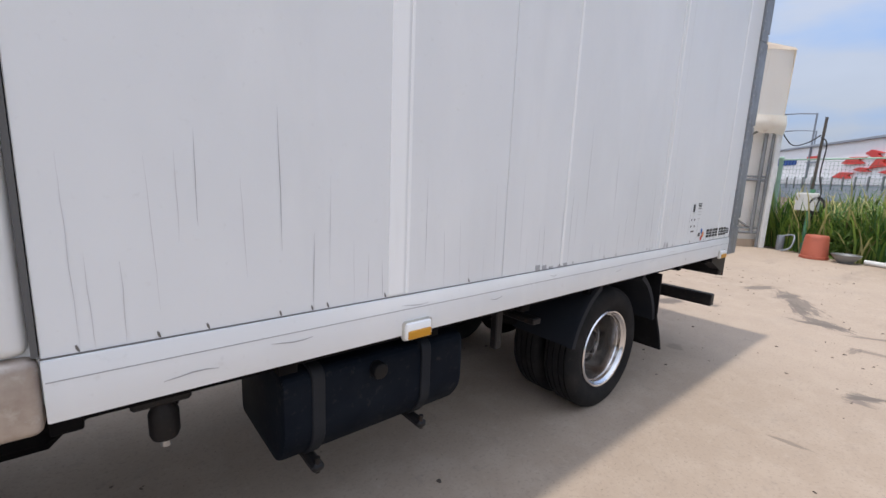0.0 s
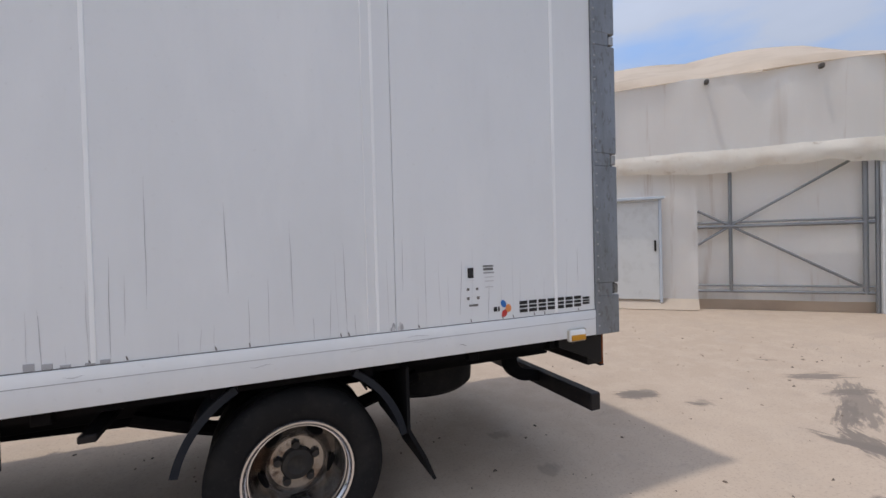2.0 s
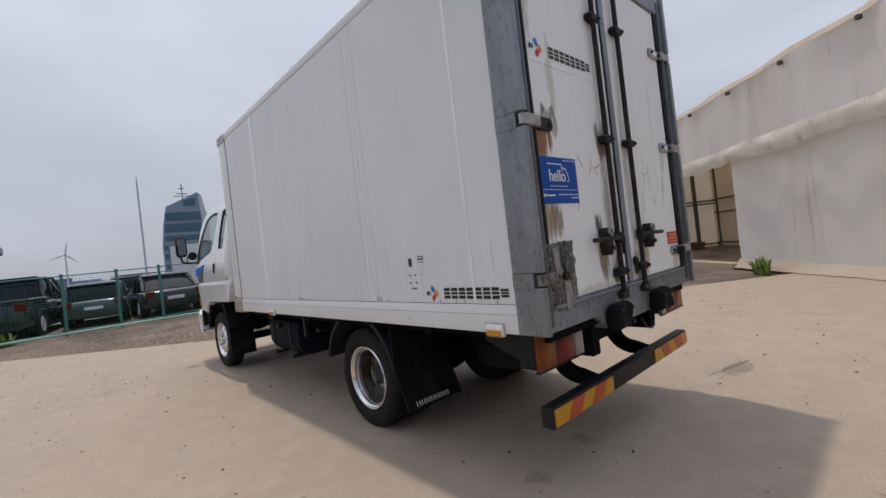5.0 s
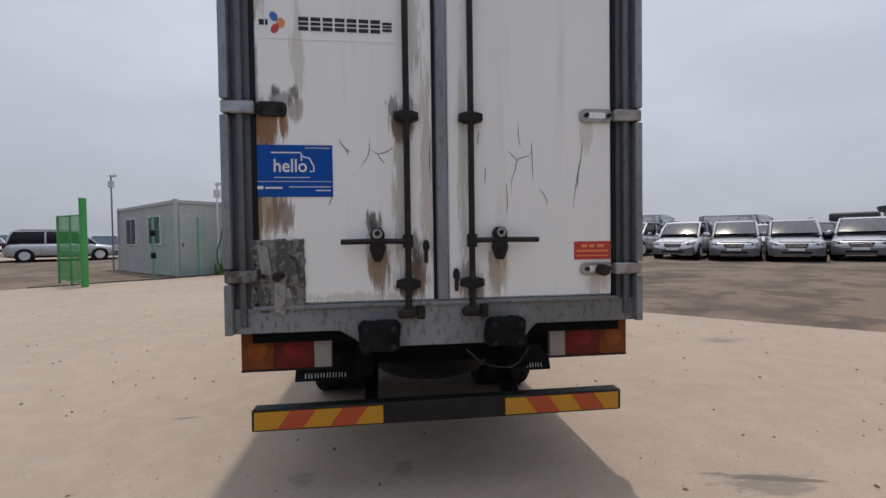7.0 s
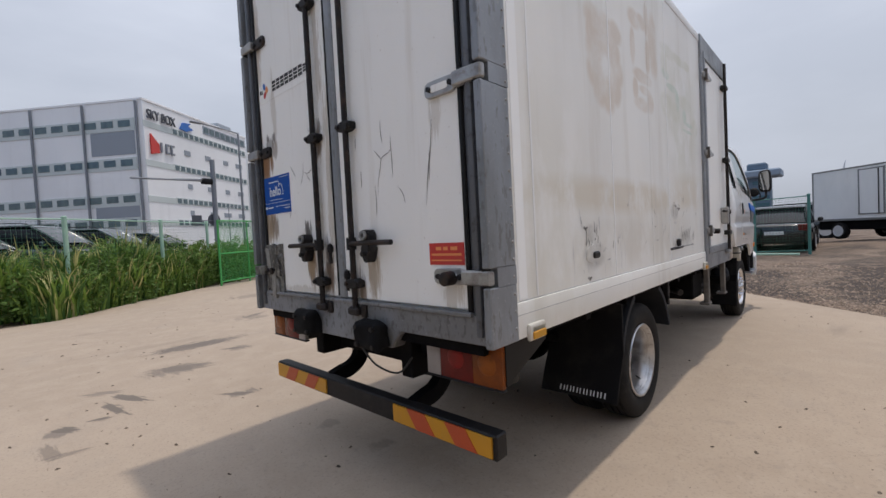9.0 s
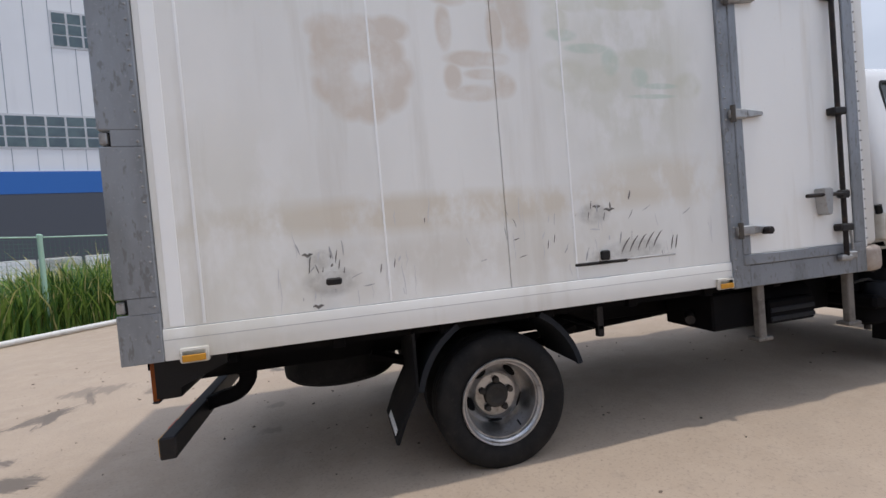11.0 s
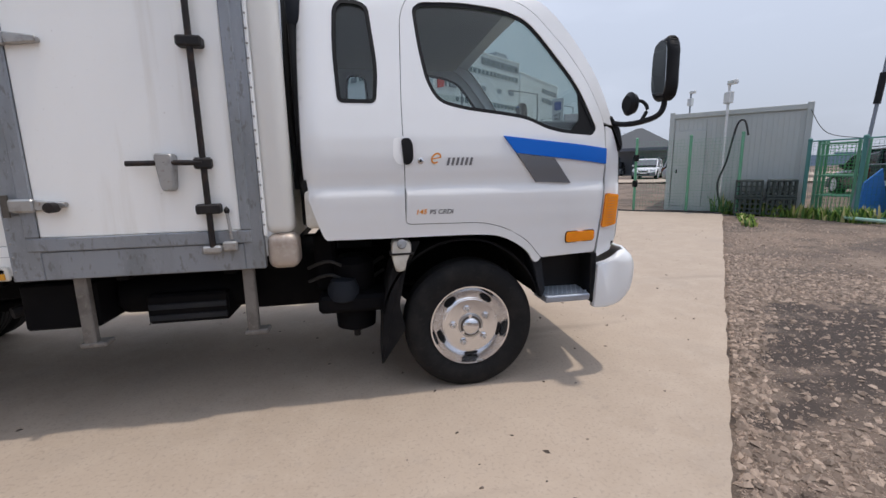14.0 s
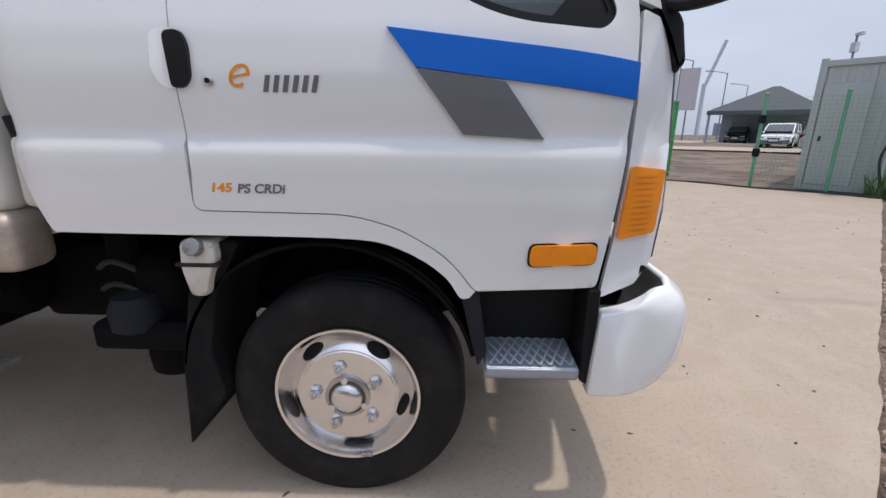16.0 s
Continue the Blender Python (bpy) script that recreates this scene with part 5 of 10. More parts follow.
part("cam_keeper", box(2.46, 2.53, YS - 0.045, YS - 0.02, 0.91, 0.96, 0.008), "old_metal", sd)
part("door_handle", tube([(2.42, YS - 0.06, 1.345), (2.26, YS - 0.066, 1.347), (2.095, YS - 0.062, 1.345)], 0.0125, 10), "rod_brown", sd)
part("handle_keeper", prism(rounded([(2.215, 1.39), (2.30, 1.39), (2.285, 1.215), (2.235, 1.215)], 0.022), "xz", YS - 0.078, YS - 0.012, 0.006), "old_metal", sd)
part("handle_collar", box(2.38, 2.46, YS - 0.07, YS - 0.03, 1.315, 1.37, 0.01), "black_steel", sd)
part("chain_catch", tube([(2.505, YS - 0.03, 0.97), (2.50, YS - 0.032, 1.04), (2.495, YS - 0.03, 1.10)], 0.008, 8), "old_metal", sd)
part("catch_knob", lathe([(0, -0.02), (0.012, -0.012), (0.014, 0.004), (0, 0.02)], (2.495, YS - 0.03, 1.115), "z", 10), "black_steel", sd)
for z in (1.165, 1.88, 2.585):
    part("hinge_arm", box(1.56, 1.685, YS - 0.05, YS - 0.016, z - 0.030, z + 0.030, 0.008), "old_metal", sd, "steel door hinge")
    part("hinge_plate", prism(rounded([(1.685, z + 0.026), (1.81, z + 0.012), (1.81, z - 0.012), (1.685, z - 0.026)], 0.012), "xz", YS - 0.046, YS - 0.012, 0.005), "old_metal", sd)
    part("hinge_pin", cyl((1.575, YS - 0.045, z - 0.05), (1.575, YS - 0.045, z + 0.05), 0.015, 10), "hub_grime", sd)
part("door_stop", cyl((1.765, YS - 0.085, 1.155), (1.765, YS - 0.03, 1.155), 0.024, 14, bevel=0.005), "rod_brown", sd)
# right front corner: rounded white post with a brown metal shoe
part("corner_post", box(2.652, 2.80, YS - 0.006, YS + 0.13, ZB + 0.14, ZT - 0.02, 0.055, seg=4), "cab_white_worn", cargo, "rounded white corner post")
part("post_bead", box(2.652, 2.668, YS - 0.016, YS + 0.02, ZB + 0.14, ZT - 0.02, 0.004), "box_white", cargo)
z = ZB + 0.2
while z < ZT - 0.05:
    o = new("rivet", rv_me)
    o.location, o.parent = (2.66, YS - 0.018, z), cargo
    z += 0.066
part("corner_shoe", box(2.66, 2.815, YS - 0.022, YS + 0.14, 0.80, 0.985, 0.045, seg=4), "corner_metal", cargo, "worn brown metal corner shoe")
# cooling unit on the front wall
unit = part("cooling_unit", prism(rounded([(2.735, 2.60), (2.85, 2.54), (2.98, 2.60), (3.02, 2.68), (3.02, 2.92), (2.735, 2.92)], 0.03), "xz", -0.72, 0.72, 0.012), "galv", truck, "grey cooling unit over the cab")
part("unit_grille", prism([(2.80, 2.66), (2.98, 2.66), (2.98, 2.88), (2.80, 2.88)], "xz", -0.735, -0.718, 0.004), "black_plastic", unit)
for k in range(4):
    part("grille_slat", box(2.81, 2.97, -0.745, -0.733, 2.69 + 0.05 * k, 2.703 + 0.05 * k, 0.003), "galv", unit)
part("unit_hose", tube(smooth_line([(2.76, -0.6, 2.6), (2.80, -0.66, 2.3), (2.79, -0.68, 1.7), (2.80, -0.66, 1.2)]), 0.022, 8), "cable_black", unit)

# ---- wheels ----
R_T = 0.376


def tyre_mesh(width, grow=1.0):
    w = width / 2
    prof = [(0.235, -w * 0.72), (0.25, -w * 0.86), (0.29, -w * 0.99), (0.325, -w), (0.352, -w * 0.93), (0.372, -w * 0.80)]
    grooves = []
    for k in (-0.55, -0.2, 0.2, 0.55):
        grooves += [(0.380, (k - 0.055) * w), (0.369, (k - 0.045) * w), (0.369, (k + 0.045) * w), (0.380, (k + 0.055) * w)]
    prof += grooves + [(0.372, w * 0.80), (0.352, w * 0.93), (0.325, w), (0.29, w * 0.99), (0.25, w * 0.86), (0.235, w * 0.72)]
    return lathe([(r * grow if r > 0.3 else r, y) for r, y in prof], seg=64, caps=False)


def wheel(name, x, y, side, style, label, parent, drop=0.0, grow=1.0):
    """side: -1 outwards to the right, 1 to the left. style: rear dish or front cap."""
    hub_mat = {"silver": "rim_silver", "chrome": "rim_chrome", "rusty": "rim_rusty"}[style]
    w = part("wheel", tyre_mesh(0.205, grow), "rubber", parent, label)
    w.location = (x, y, R_T * grow - 0.004 + drop)
    return w, hub_mat


def rear_wheel(x, side, style):
    y_out = 0.765 if side > 0 else -0.785
    w, hm = wheel("wheel", x, y_out, side, style, "twin rear wheel with a dished steel rim", truck, -0.028 if side < 0 else 0.0)
    s = side
    part("rim_lip", lathe([(0.236, 0.082), (0.243, 0.090), (0.238, 0.097), (0.229, 0.094), (0.223, 0.080), (0.216, 0.074)], seg=64, sign=s, caps=False), "rim_chrome" if style == "rusty" else hm, w)
    D = -0.035
    part("rim", lathe([(0.216, 0.074), (0.211, 0.058), (0.205, 0.050), (0.201, 0.0), (0.197, -0.045), (0.192, -0.075), (0.180, -0.088), (0.166, -0.080), (0.150, -0.055), (0.136, -0.028), (0.126, -0.016 + D), (0.120, -0.010 + D), (0.068, -0.008 + D), (0.066, -0.04 + D)], seg=64, sign=s, caps=False), hm, w, "dished steel rim")
    part("rim_bead", lathe([(0.212, 0.060), (0.207, 0.060), (0.204, 0.052), (0.209, 0.050)], seg=64, sign=s, caps=False), "rim_chrome" if style == "rusty" else "rim_silver", w)
    for k in range(5):
        a = 2 * math.pi * (k + 0.5) / 5 + 0.25
        bm = lathe([(0.0, 0.004), (0.028, 0.004), (0.031, 0.0)], seg=18, sign=s)
        for v in bm.verts:
            v.co.x *= 1.45
        bmesh.ops.rotate(bm, verts=bm.verts, matrix=Matrix.Rotation(-(a + math.pi / 2), 3, "Y"))
        bmesh.ops.rotate(bm, verts=bm.verts, matrix=Matrix.Rotation(s * 0.95, 3, Vector((math.sin(a), 0, -math.cos(a)))))
        bmesh.ops.translate(bm, verts=bm.verts, vec=(0.158 * math.cos(a), s * -0.060, 0.158 * math.sin(a)))
        part("vent_hole", bm, "black_trim", w)
    part("hub", lathe([(0.074, -0.04 + D), (0.074, 0.004 + D), (0.066, 0.016 + D), (0.045, 0.020 + D), (0.03, 0.012 + D), (0, 0.012 + D)], seg=28, sign=s), "hub_dark", w, "greasy dark hub")
    for k in range(5):
        a = 2 * math.pi * k / 5 + 0.25
        c = (0.088 * math.cos(a), 0, 0.088 * math.sin(a))
        part("wheel_nut", cyl((c[0], s * (-0.012 + D), c[2]), (c[0], s * (0.018 + D), c[2]), 0.022, 6, 0.018), "hub_dark", w)
    part("valve_stem", tube(smooth_line([(0.10, s * 0.01, -0.15), (0.11, s * 0.03, -0.17), (0.115, s * 0.05, -0.19)], 3), 0.005, 6), "black_trim", w)
    inner = part("inner_tyre", tyre_mesh(0.205), "rubber", w)
    inner.location = (0, -side * 0.235, 0)
    return w


def front_wheel(x, side, style):
    s = side
    w, hm = wheel("wheel", x, side * 0.805, side, style, "front wheel with a polished steel cap", truck, grow=1.02)
    part("rim", lathe([(0.236, 0.078), (0.243, 0.086), (0.240, 0.094), (0.231, 0.092), (0.226, 0.076), (0.217, 0.066), (0.211, 0.046), (0.205, 0.040), (0.197, 0.046), (0.172, 0.076), (0.165, 0.083), (0.160, 0.083), (0.157, 0.086), (0.10, 0.088), (0.072, 0.088), (0.066, 0.080)], seg=72, sign=s, caps=False), hm, w, "polished steel rim")
    for k in range(5):
        a = radians(57 + 72 * k)
        bm = lathe([(0.0, 0.003), (0.0225, 0.003), (0.0245, 0.0)], seg=20, sign=s)
        for v in bm.verts:
            v.co.x *= 1.75
        bmesh.ops.rotate(bm, verts=bm.verts, matrix=Matrix.Rotation(-(a + math.pi / 2), 3, "Y"))
        lean = Matrix.Rotation(s * 0.87, 3, Vector((math.sin(a), 0, -math.cos(a))))
        bmesh.ops.rotate(bm, verts=bm.verts, matrix=lean)
        bmesh.ops.translate(bm, verts=bm.verts, vec=(0.186 * math.cos(a), s * 0.0615, 0.186 * math.sin(a)))
        part("vent_hole", bm, "black_trim", w)
    part("hub_ring", lathe([(0.074, 0.086), (0.074, 0.096), (0.062, 0.099), (0.060, 0.086)], seg=32, sign=s), "rim_silver", w)
    # ring in the grime colour paints the shadow round the hub cap
    part("hub_shadow", lathe([(0.061, 0.097), (0.061, 0.0995), (0.05, 0.1005), (0.05, 0.096)], seg=32, sign=s), "hub_grime", w)
    for k in range(3):
        a = radians(95 + 120 * k)
        c = Vector((0.062 * math.cos(a), s * 0.100, 0.062 * math.sin(a)))
        part("ring_tab", cyl(c - Vector((0, s * 0.006, 0)), c + Vector((0, s * 0.006, 0)), 0.011, 8), hm, w)
    part("hub_cap", lathe([(0.052, 0.094), (0.052, 0.106), (0.047, 0.114), (0.034, 0.121), (0.018, 0.124), (0, 0.125)], seg=32, sign=s), hm, w, "domed hub cap")
    for k in range(5):
        a = radians(102 + 72 * k)
        c = Vector((0.106 * math.cos(a), 0, 0.106 * math.sin(a)))
        part("stud_cover", lathe([(0.022, 0.086), (0.022, 0.100), (0.017, 0.108), (0.013, 0.108)], (c.x, 0, c.z), "y", 6, sign=s), hm, w)
        part("wheel_nut", cyl((c.x, s * 0.10, c.z), (c.x, s * 0.122, c.z), 0.011, 6, 0.009), "rim_silver", w)
    part("balance_weight", box(0.035, 0.075, *sorted((s * 0.084, s * 0.099)), -0.232, -0.218, 0.003), "old_metal", w)
    return w


rear_wheel(0.0, -1, "silver")
rear_wheel(0.0, 1, "rusty")
front_wheel(3.745, -1, "chrome")
front_wheel(3.745, 1, "chrome")

# ---- chassis and what hangs under it ----
chassis = part("chassis", box(XR + 0.10, 4.35, -0.42, -0.34, 0.60, 0.80, 0.006), "chassis_black", truck, "black ladder frame")
part("frame_rail", box(XR + 0.10, 4.35, 0.34, 0.42, 0.60, 0.80, 0.006), "chassis_black", chassis)
for x in (-1.5, -0.7, 0.3, 1.2, 2.2, 3.2):
    part("cross_member", box(x - 0.05, x + 0.05, -0.36, 0.36, 0.62, 0.76, 0.006), "chassis_black", chassis)
for x in (-1.35, -0.85, -0.3, 0.3, 0.85, 1.4, 1.95, 2.45):
    part("cross_bearer", box(x - 0.03, x + 0.03, -0.9, 0.9, 0.775, 0.835, 0.004), "chassis_black", chassis)
part("axle_tube", cyl((0, -0.6, 0.38), (0, 0.6, 0.38), 0.065, 16), "chassis_black", chassis)
part("axle_head", lathe([(0.0, -0.16), (0.12, -0.13), (0.17, -0.04), (0.17, 0.04), (0.12, 0.13), (0, 0.16)], (0, 0, 0.38), "x", 20), "chassis_black", chassis)
part("front_axle", box(3.68, 3.79, -0.7, 0.7, 0.30, 0.40, 0.02), "chassis_black", chassis)
for s in (-1, 1):
    part("leaf_spring", tube(smooth_line([(-0.68, s * 0.5, 0.62), (-0.3, s * 0.5, 0.50), (0, s * 0.5, 0.46), (0.3, s * 0.5, 0.50), (0.68, s * 0.5, 0.62)]), 0.035, 6), "chassis_black", chassis)
    part("leaf_spring", tube(smooth_line([(3.1, s * 0.42, 0.58), (3.735, s * 0.42, 0.46), (4.3, s * 0.42, 0.58)]), 0.03, 6), "chassis_black", chassis)
part("drive_shaft", cyl((0.1, 0, 0.42), (2.6, 0, 0.55), 0.04, 12), "chassis_black", chassis)
part("gearbox", box(2.5, 3.3, -0.25, 0.25, 0.38, 0.75, 0.05), "chassis_black", chassis)
part("engine_block", box(3.2, 4.2, -0.33, 0.33, 0.48, 0.95, 0.04), "chassis_black", chassis)
spare = part("spare_wheel", lathe([(0.24, -0.075), (0.30, -0.10), (0.34, -0.10), (0.375, -0.07), (0.38, 0), (0.375, 0.07), (0.34, 0.10), (0.30, 0.10), (0.24, 0.075)], (-0.86, 0.0, 0.515), "z", 40, caps=False), "rubber", truck, "spare tyre slung under the frame")
part("spare_rim", lathe([(0.24, -0.07), (0.2, -0.05), (0.08, -0.04), (0, -0.04)], (-0.86, 0.0, 0.515), "z", 32), "rim_silver", spare)
# fuel tank with straps, on the left
tank = part("fuel_tank", prism(rounded([(0.36, 0.40), (0.78, 0.40), (0.86, 0.50), (0.86, 0.74), (0.36, 0.74)], 0.05, 5), "yz", 1.20, 1.955, 0.015, seg=2), "tank_blue_black", truck, "blue-black fuel tank held by two straps")
for x in (1.40, 1.84):
    part("tank_strap", prism(rounded([(0.355, 0.392), (0.782, 0.392), (0.869, 0.495), (0.869, 0.75), (0.355, 0.75)], 0.05, 5), "yz", x - 0.022, x + 0.022, 0.003), "fender_plastic", tank)
    part("tank_bracket", box(x - 0.022, x + 0.022, 0.70, 0.86, 0.368, 0.40, 0.010), "black_steel", tank)
    part("strap_bolt", cyl((x, 0.845, 0.365), (x, 0.845, 0.42), 0.010, 8), "rod_brown", tank)
part("fuel_cap", cyl((1.62, 0.84, 0.69), (1.62, 0.895, 0.69), 0.03, 20, bevel=0.008), "black_plastic", tank)
# small fittings on the left, ahead of the tank
fit_l = part("air_valve", lathe([(0.034, 0), (0.04, 0.015), (0.04, 0.08), (0.025, 0.11), (0.03, 0.14), (0, 0.15)], (2.25, 0.70, 0.585), "z", 16), "black_steel", truck, "black air valve under the frame")
part("valve_pipe", tube(smooth_line([(2.25, 0.70, 0.62), (2.20, 0.66, 0.70), (2.1, 0.55, 0.74), (1.9, 0.45, 0.74)]), 0.014, 8), "black_steel", fit_l)
part("valve_bracket", box(2.18, 2.33, 0.40, 0.74, 0.70, 0.80, 0.008), "black_steel", fit_l)
part("valve_drain", cyl((2.25, 0.70, 0.555), (2.25, 0.70, 0.59), 0.014, 10), "old_metal", fit_l)
# battery and tool boxes on the right, behind the guard posts
bat = part("battery_box", box(1.46, 1.80, -0.86, -0.45, 0.53, 0.77, 0.012), "chassis_black", truck, "black box under the cargo body")
part("air_tank", lathe([(0, -0.36), (0.08, -0.35), (0.11, -0.32), (0.115, 0), (0.11, 0.32), (0.08, 0.35), (0, 0.36)], (2.15, -0.62, 0.64), "x", 24), "chassis_black", truck, "black air cylinder")
ub = part("battery_box", box(1.99, 2.40, -0.80, -0.42, 0.50, 0.66, 0.012), "chassis_black", truck, "black battery box")
for z in (0.52, 0.58):
    part("box_rib", box(2.0, 2.39, -0.808, -0.795, z, z + 0.03, 0.003), "fender_plastic", ub)
part("exhaust_pipe", tube(smooth_line([(2.4, -0.3, 0.56), (1.7, -0.5, 0.58), (1.45, -0.68, 0.62), (1.36, -0.78, 0.61)]), 0.03, 12), "black_steel", chassis, "exhaust tail pipe")
for x in (1.775, 2.548):
    g = part("guard_post", box(x - 0.028, x + 0.028, -0.93, -0.885, 0.455, 0.83, 0.006), "post_dusty", truck, "grey underrun guard post")
    part("post_foot", box(x - 0.045, x + 0.075, -0.935, -0.85, 0.445, 0.47, 0.006), "post_dusty", g)
part("frame_stay", box(0.62, 0.66, -0.88, -0.84, 0.62, 0.80, 0.005), "black_steel", chassis)
part("frame_stay", box(0.62, 0.66, -0.88, -0.36, 0.66, 0.69, 0.005), "black_steel", chassis)
part("frame_stay", box(0.98, 1.02, 0.84, 0.88, 0.62, 0.80, 0.005), "black_steel", chassis)
part("frame_stay", box(0.7, 0.76, 0.36, 0.88, 0.68, 0.71, 0.005), "black_steel", chassis)

# mudguards: two curved sheets over each rear pair, and flaps behind
def arc_sheet(a0, a1, r, y0, y1, cx=0.0, cz=0.40, t=0.012, n=12):
    poly = [(cx + r * math.cos(a), cz + r * math.sin(a)) for a in [a0 + (a1 - a0) * i / n for i in range(n + 1)]]
    poly += [(cx + (r - t) * math.cos(a), cz + (r - t) * math.sin(a)) for a in [a1 + (a0 - a1) * i / n for i in range(n + 1)]]
    return prism(poly, "xz", y0, y1)


for s in (-1, 1):
    y0, y1 = sorted((s * 0.50, s * 0.915))
    g = part("mudguard", arc_sheet(0.22, 1.05, 0.475, y0, y1), "fender_plastic", truck, "dark plastic mudguard")
    part("guard_lip", arc_sheet(0.22, 1.05, 0.487, *sorted((s * 0.90, s * 0.925)), t=0.03), "fender_plastic", g)
    g = part("mudguard", arc_sheet(2.1, 2.95, 0.475, y0, y1), "fender_plastic", truck, "dark plastic mudguard")
    part("guard_lip", arc_sheet(2.1, 2.95, 0.487, *sorted((s * 0.90, s * 0.925)), t=0.03), "fender_plastic", g)
    flap = prism([(-0.49, 0.80), (-0.475, 0.80), (-0.475, 0.50), (-0.55, 0.36), (-0.60, 0.245), (-0.615, 0.25), (-0.565, 0.37), (-0.49, 0.51)], "xz", *sorted((s * 0.46, s * 0.935)))
    mf = part("mud_flap", flap, "rubber_flap", truck, "black rubber mud flap")
    # plain bars stand for the maker's name
    for k in range(7):
        yc = s * 0.60 + s * 0.042 * k
        b = box(-0.002, 0.002, -0.015, -0.010, -0.016, 0.016)
        b = box(-0.002, 0.002, 0.008, 0.013, -0.016, 0.016, bm=b)
        bmesh.ops.rotate(b, verts=b.verts, matrix=Matrix.Rotation(0.42, 3, "Y"))
        bmesh.ops.translate(b, verts=b.verts, vec=(-0.6045, yc, 0.284))
        part("name_bar", b, "sign_white", mf)

# tail lamps, buffers, rear underrun bar
XL_ = XR + 0.13
XB_ = XR + 0.075
for s in (-1, 1):
    lamp = part("tail_lamp", box(XL_ - 0.02, XL_ + 0.08, *sorted((s * 0.52, s * 0.93)), 0.658, 0.830, 0.012, seg=2), "black_plastic", truck, "tail lamp cluster with amber, red and clear lenses")
    for a, b, m in ((0.785, 0.930, "lens_orange"), (0.608, 0.785, "lens_red"), (0.528, 0.608, "lens_clear")):
        part("lens", box(XL_ - 0.040, XL_ - 0.015, *sorted((s * a, s * b)), 0.655, 0.834, 0.005, seg=2), m, lamp)
        # bowl disc with the sun's glow painted in
        bowl = "lens_red_glint" if m == "lens_red" else "lens_orange_glint" if m == "lens_orange" else ""
        if bowl:
            part("lens_bowl", lathe([(0.046, 0.0), (0.040, 0.003), (0.025, 0.005), (0, 0.006)], (XL_ - 0.0395, s * (a + b) / 2, 0.744), "x", 24, sign=-1), bowl, lamp)
    part("lamp_rim", box(XL_ - 0.042, XL_ - 0.012, *sorted((s * 0.524, s * 0.933)), 0.646, 0.656, 0.004), "black_plastic", lamp)
    part("lamp_bracket", box(XL_ + 0.03, XL_ + 0.10, *sorted((s * 0.36, s * 0.60)), 0.70, 0.80, 0.006), "chassis_black", lamp)
    part("lamp_hood", prism([(XL_ - 0.02, 0.665), (XL_ + 0.28, 0.79), (XL_ + 0.28, 0.832), (XL_ - 0.02, 0.832)], "xz", *sorted((s * 0.86, s * 0.935))), "black_plastic", lamp)
    yb = 0.30 if s > 0 else -0.275
    lump = box(XD - 0.10, XD - 0.012, yb - 0.092, yb + 0.092, 0.745, 0.878, 0.028, seg=3)
    bmesh.ops.subdivide_edges(lump, edges=lump.edges[:], cuts=3, use_grid_fill=True)
    for v in lump.verts:
        v.co += 0.016 * Vector((noise.noise(v.co * 16), noise.noise(v.co * 16 + Vector((9, 0, 0))), noise.noise(v.co * 16 + Vector((0, 9, 0)))))
    buf = part("dock_buffer", lump, "rubber_flap", truck, "lumpy worn black rubber dock buffer")
    for dy in (-0.06, 0.06):
        for dz in (-0.04, 0.04):
            part("buffer_bolt", cyl((XD - 0.108, yb + dy, 0.81 + dz), (XD - 0.095, yb + dy, 0.81 + dz), 0.012, 8), "black_steel", buf)
bar = part("underrun_bar", box(XB_ + 0.005, XB_ + 0.075, -0.895, 0.89, 0.372, 0.474, 0.006), "black_steel", truck, "black underrun bar with slanted red and yellow reflectors")
for y0, y1 in ((0.875, 0.295), (-0.295, -0.875)):
    part("reflector", box(XB_ - 0.003, XB_ + 0.006, min(y0, y1), max(y0, y1), 0.384, 0.464), "refl_yellow", bar)
    k = 0
    lo = min(y0, y1)
    for k in range(2):
        a = lo + 0.07 + 0.235 * k
        sl = [(a, 0.384), (a + 0.115, 0.384), (a + 0.175, 0.466), (a + 0.06, 0.466)] if y0 < 0 else [(a + 0.06, 0.384), (a + 0.175, 0.384), (a + 0.115, 0.466), (a, 0.466)]
        part("reflector_stripe", prism(sl, "yz", XB_ - 0.006, XB_ + 0.002), "refl_red", bar)
    # bracket from the frame, bent forwards
for s in (-1, 1):
    outer_bend = [(XB_ + 0.15 + 0.19 * math.cos(a), 0.575 - 0.155 * math.sin(a)) for a in [math.pi / 2 * k / 8 for k in range(9)]]
    inner_bend = [(XB_ + 0.15 + 0.10 * math.cos(a), 0.575 - 0.075 * math.sin(a)) for a in [math.pi / 2 * k / 8 for k in range(8, -1, -1)]]
    arm = [(XB_ + 0.34, 0.79)] + outer_bend + [(XB_ + 0.06, 0.40), (XB_ + 0.06, 0.475)] + inner_bend + [(XB_ + 0.25, 0.79)]
    part("bar_bracket", prism(arm, "xz", *sorted((s * 0.325, s * 0.385)), 0.003), "chassis_black", bar)
    for dz in (0.0, 0.03):
        part("bracket_bolt", cyl((XB_ + 0.29, s * 0.384, 0.70 + dz * 2), (XB_ + 0.29, s * 0.396, 0.70 + dz * 2), 0.012, 6), "black_steel", bar)
wire = part("loose_wire", tube(smooth_line([(XR + 0.05, -0.10, 0.72), (XR + 0.06, -0.2, 0.64), (XR + 0.08, -0.34, 0.62), (XR + 0.1, -0.42, 0.70)]), 0.005, 6), "cable_black", bar)

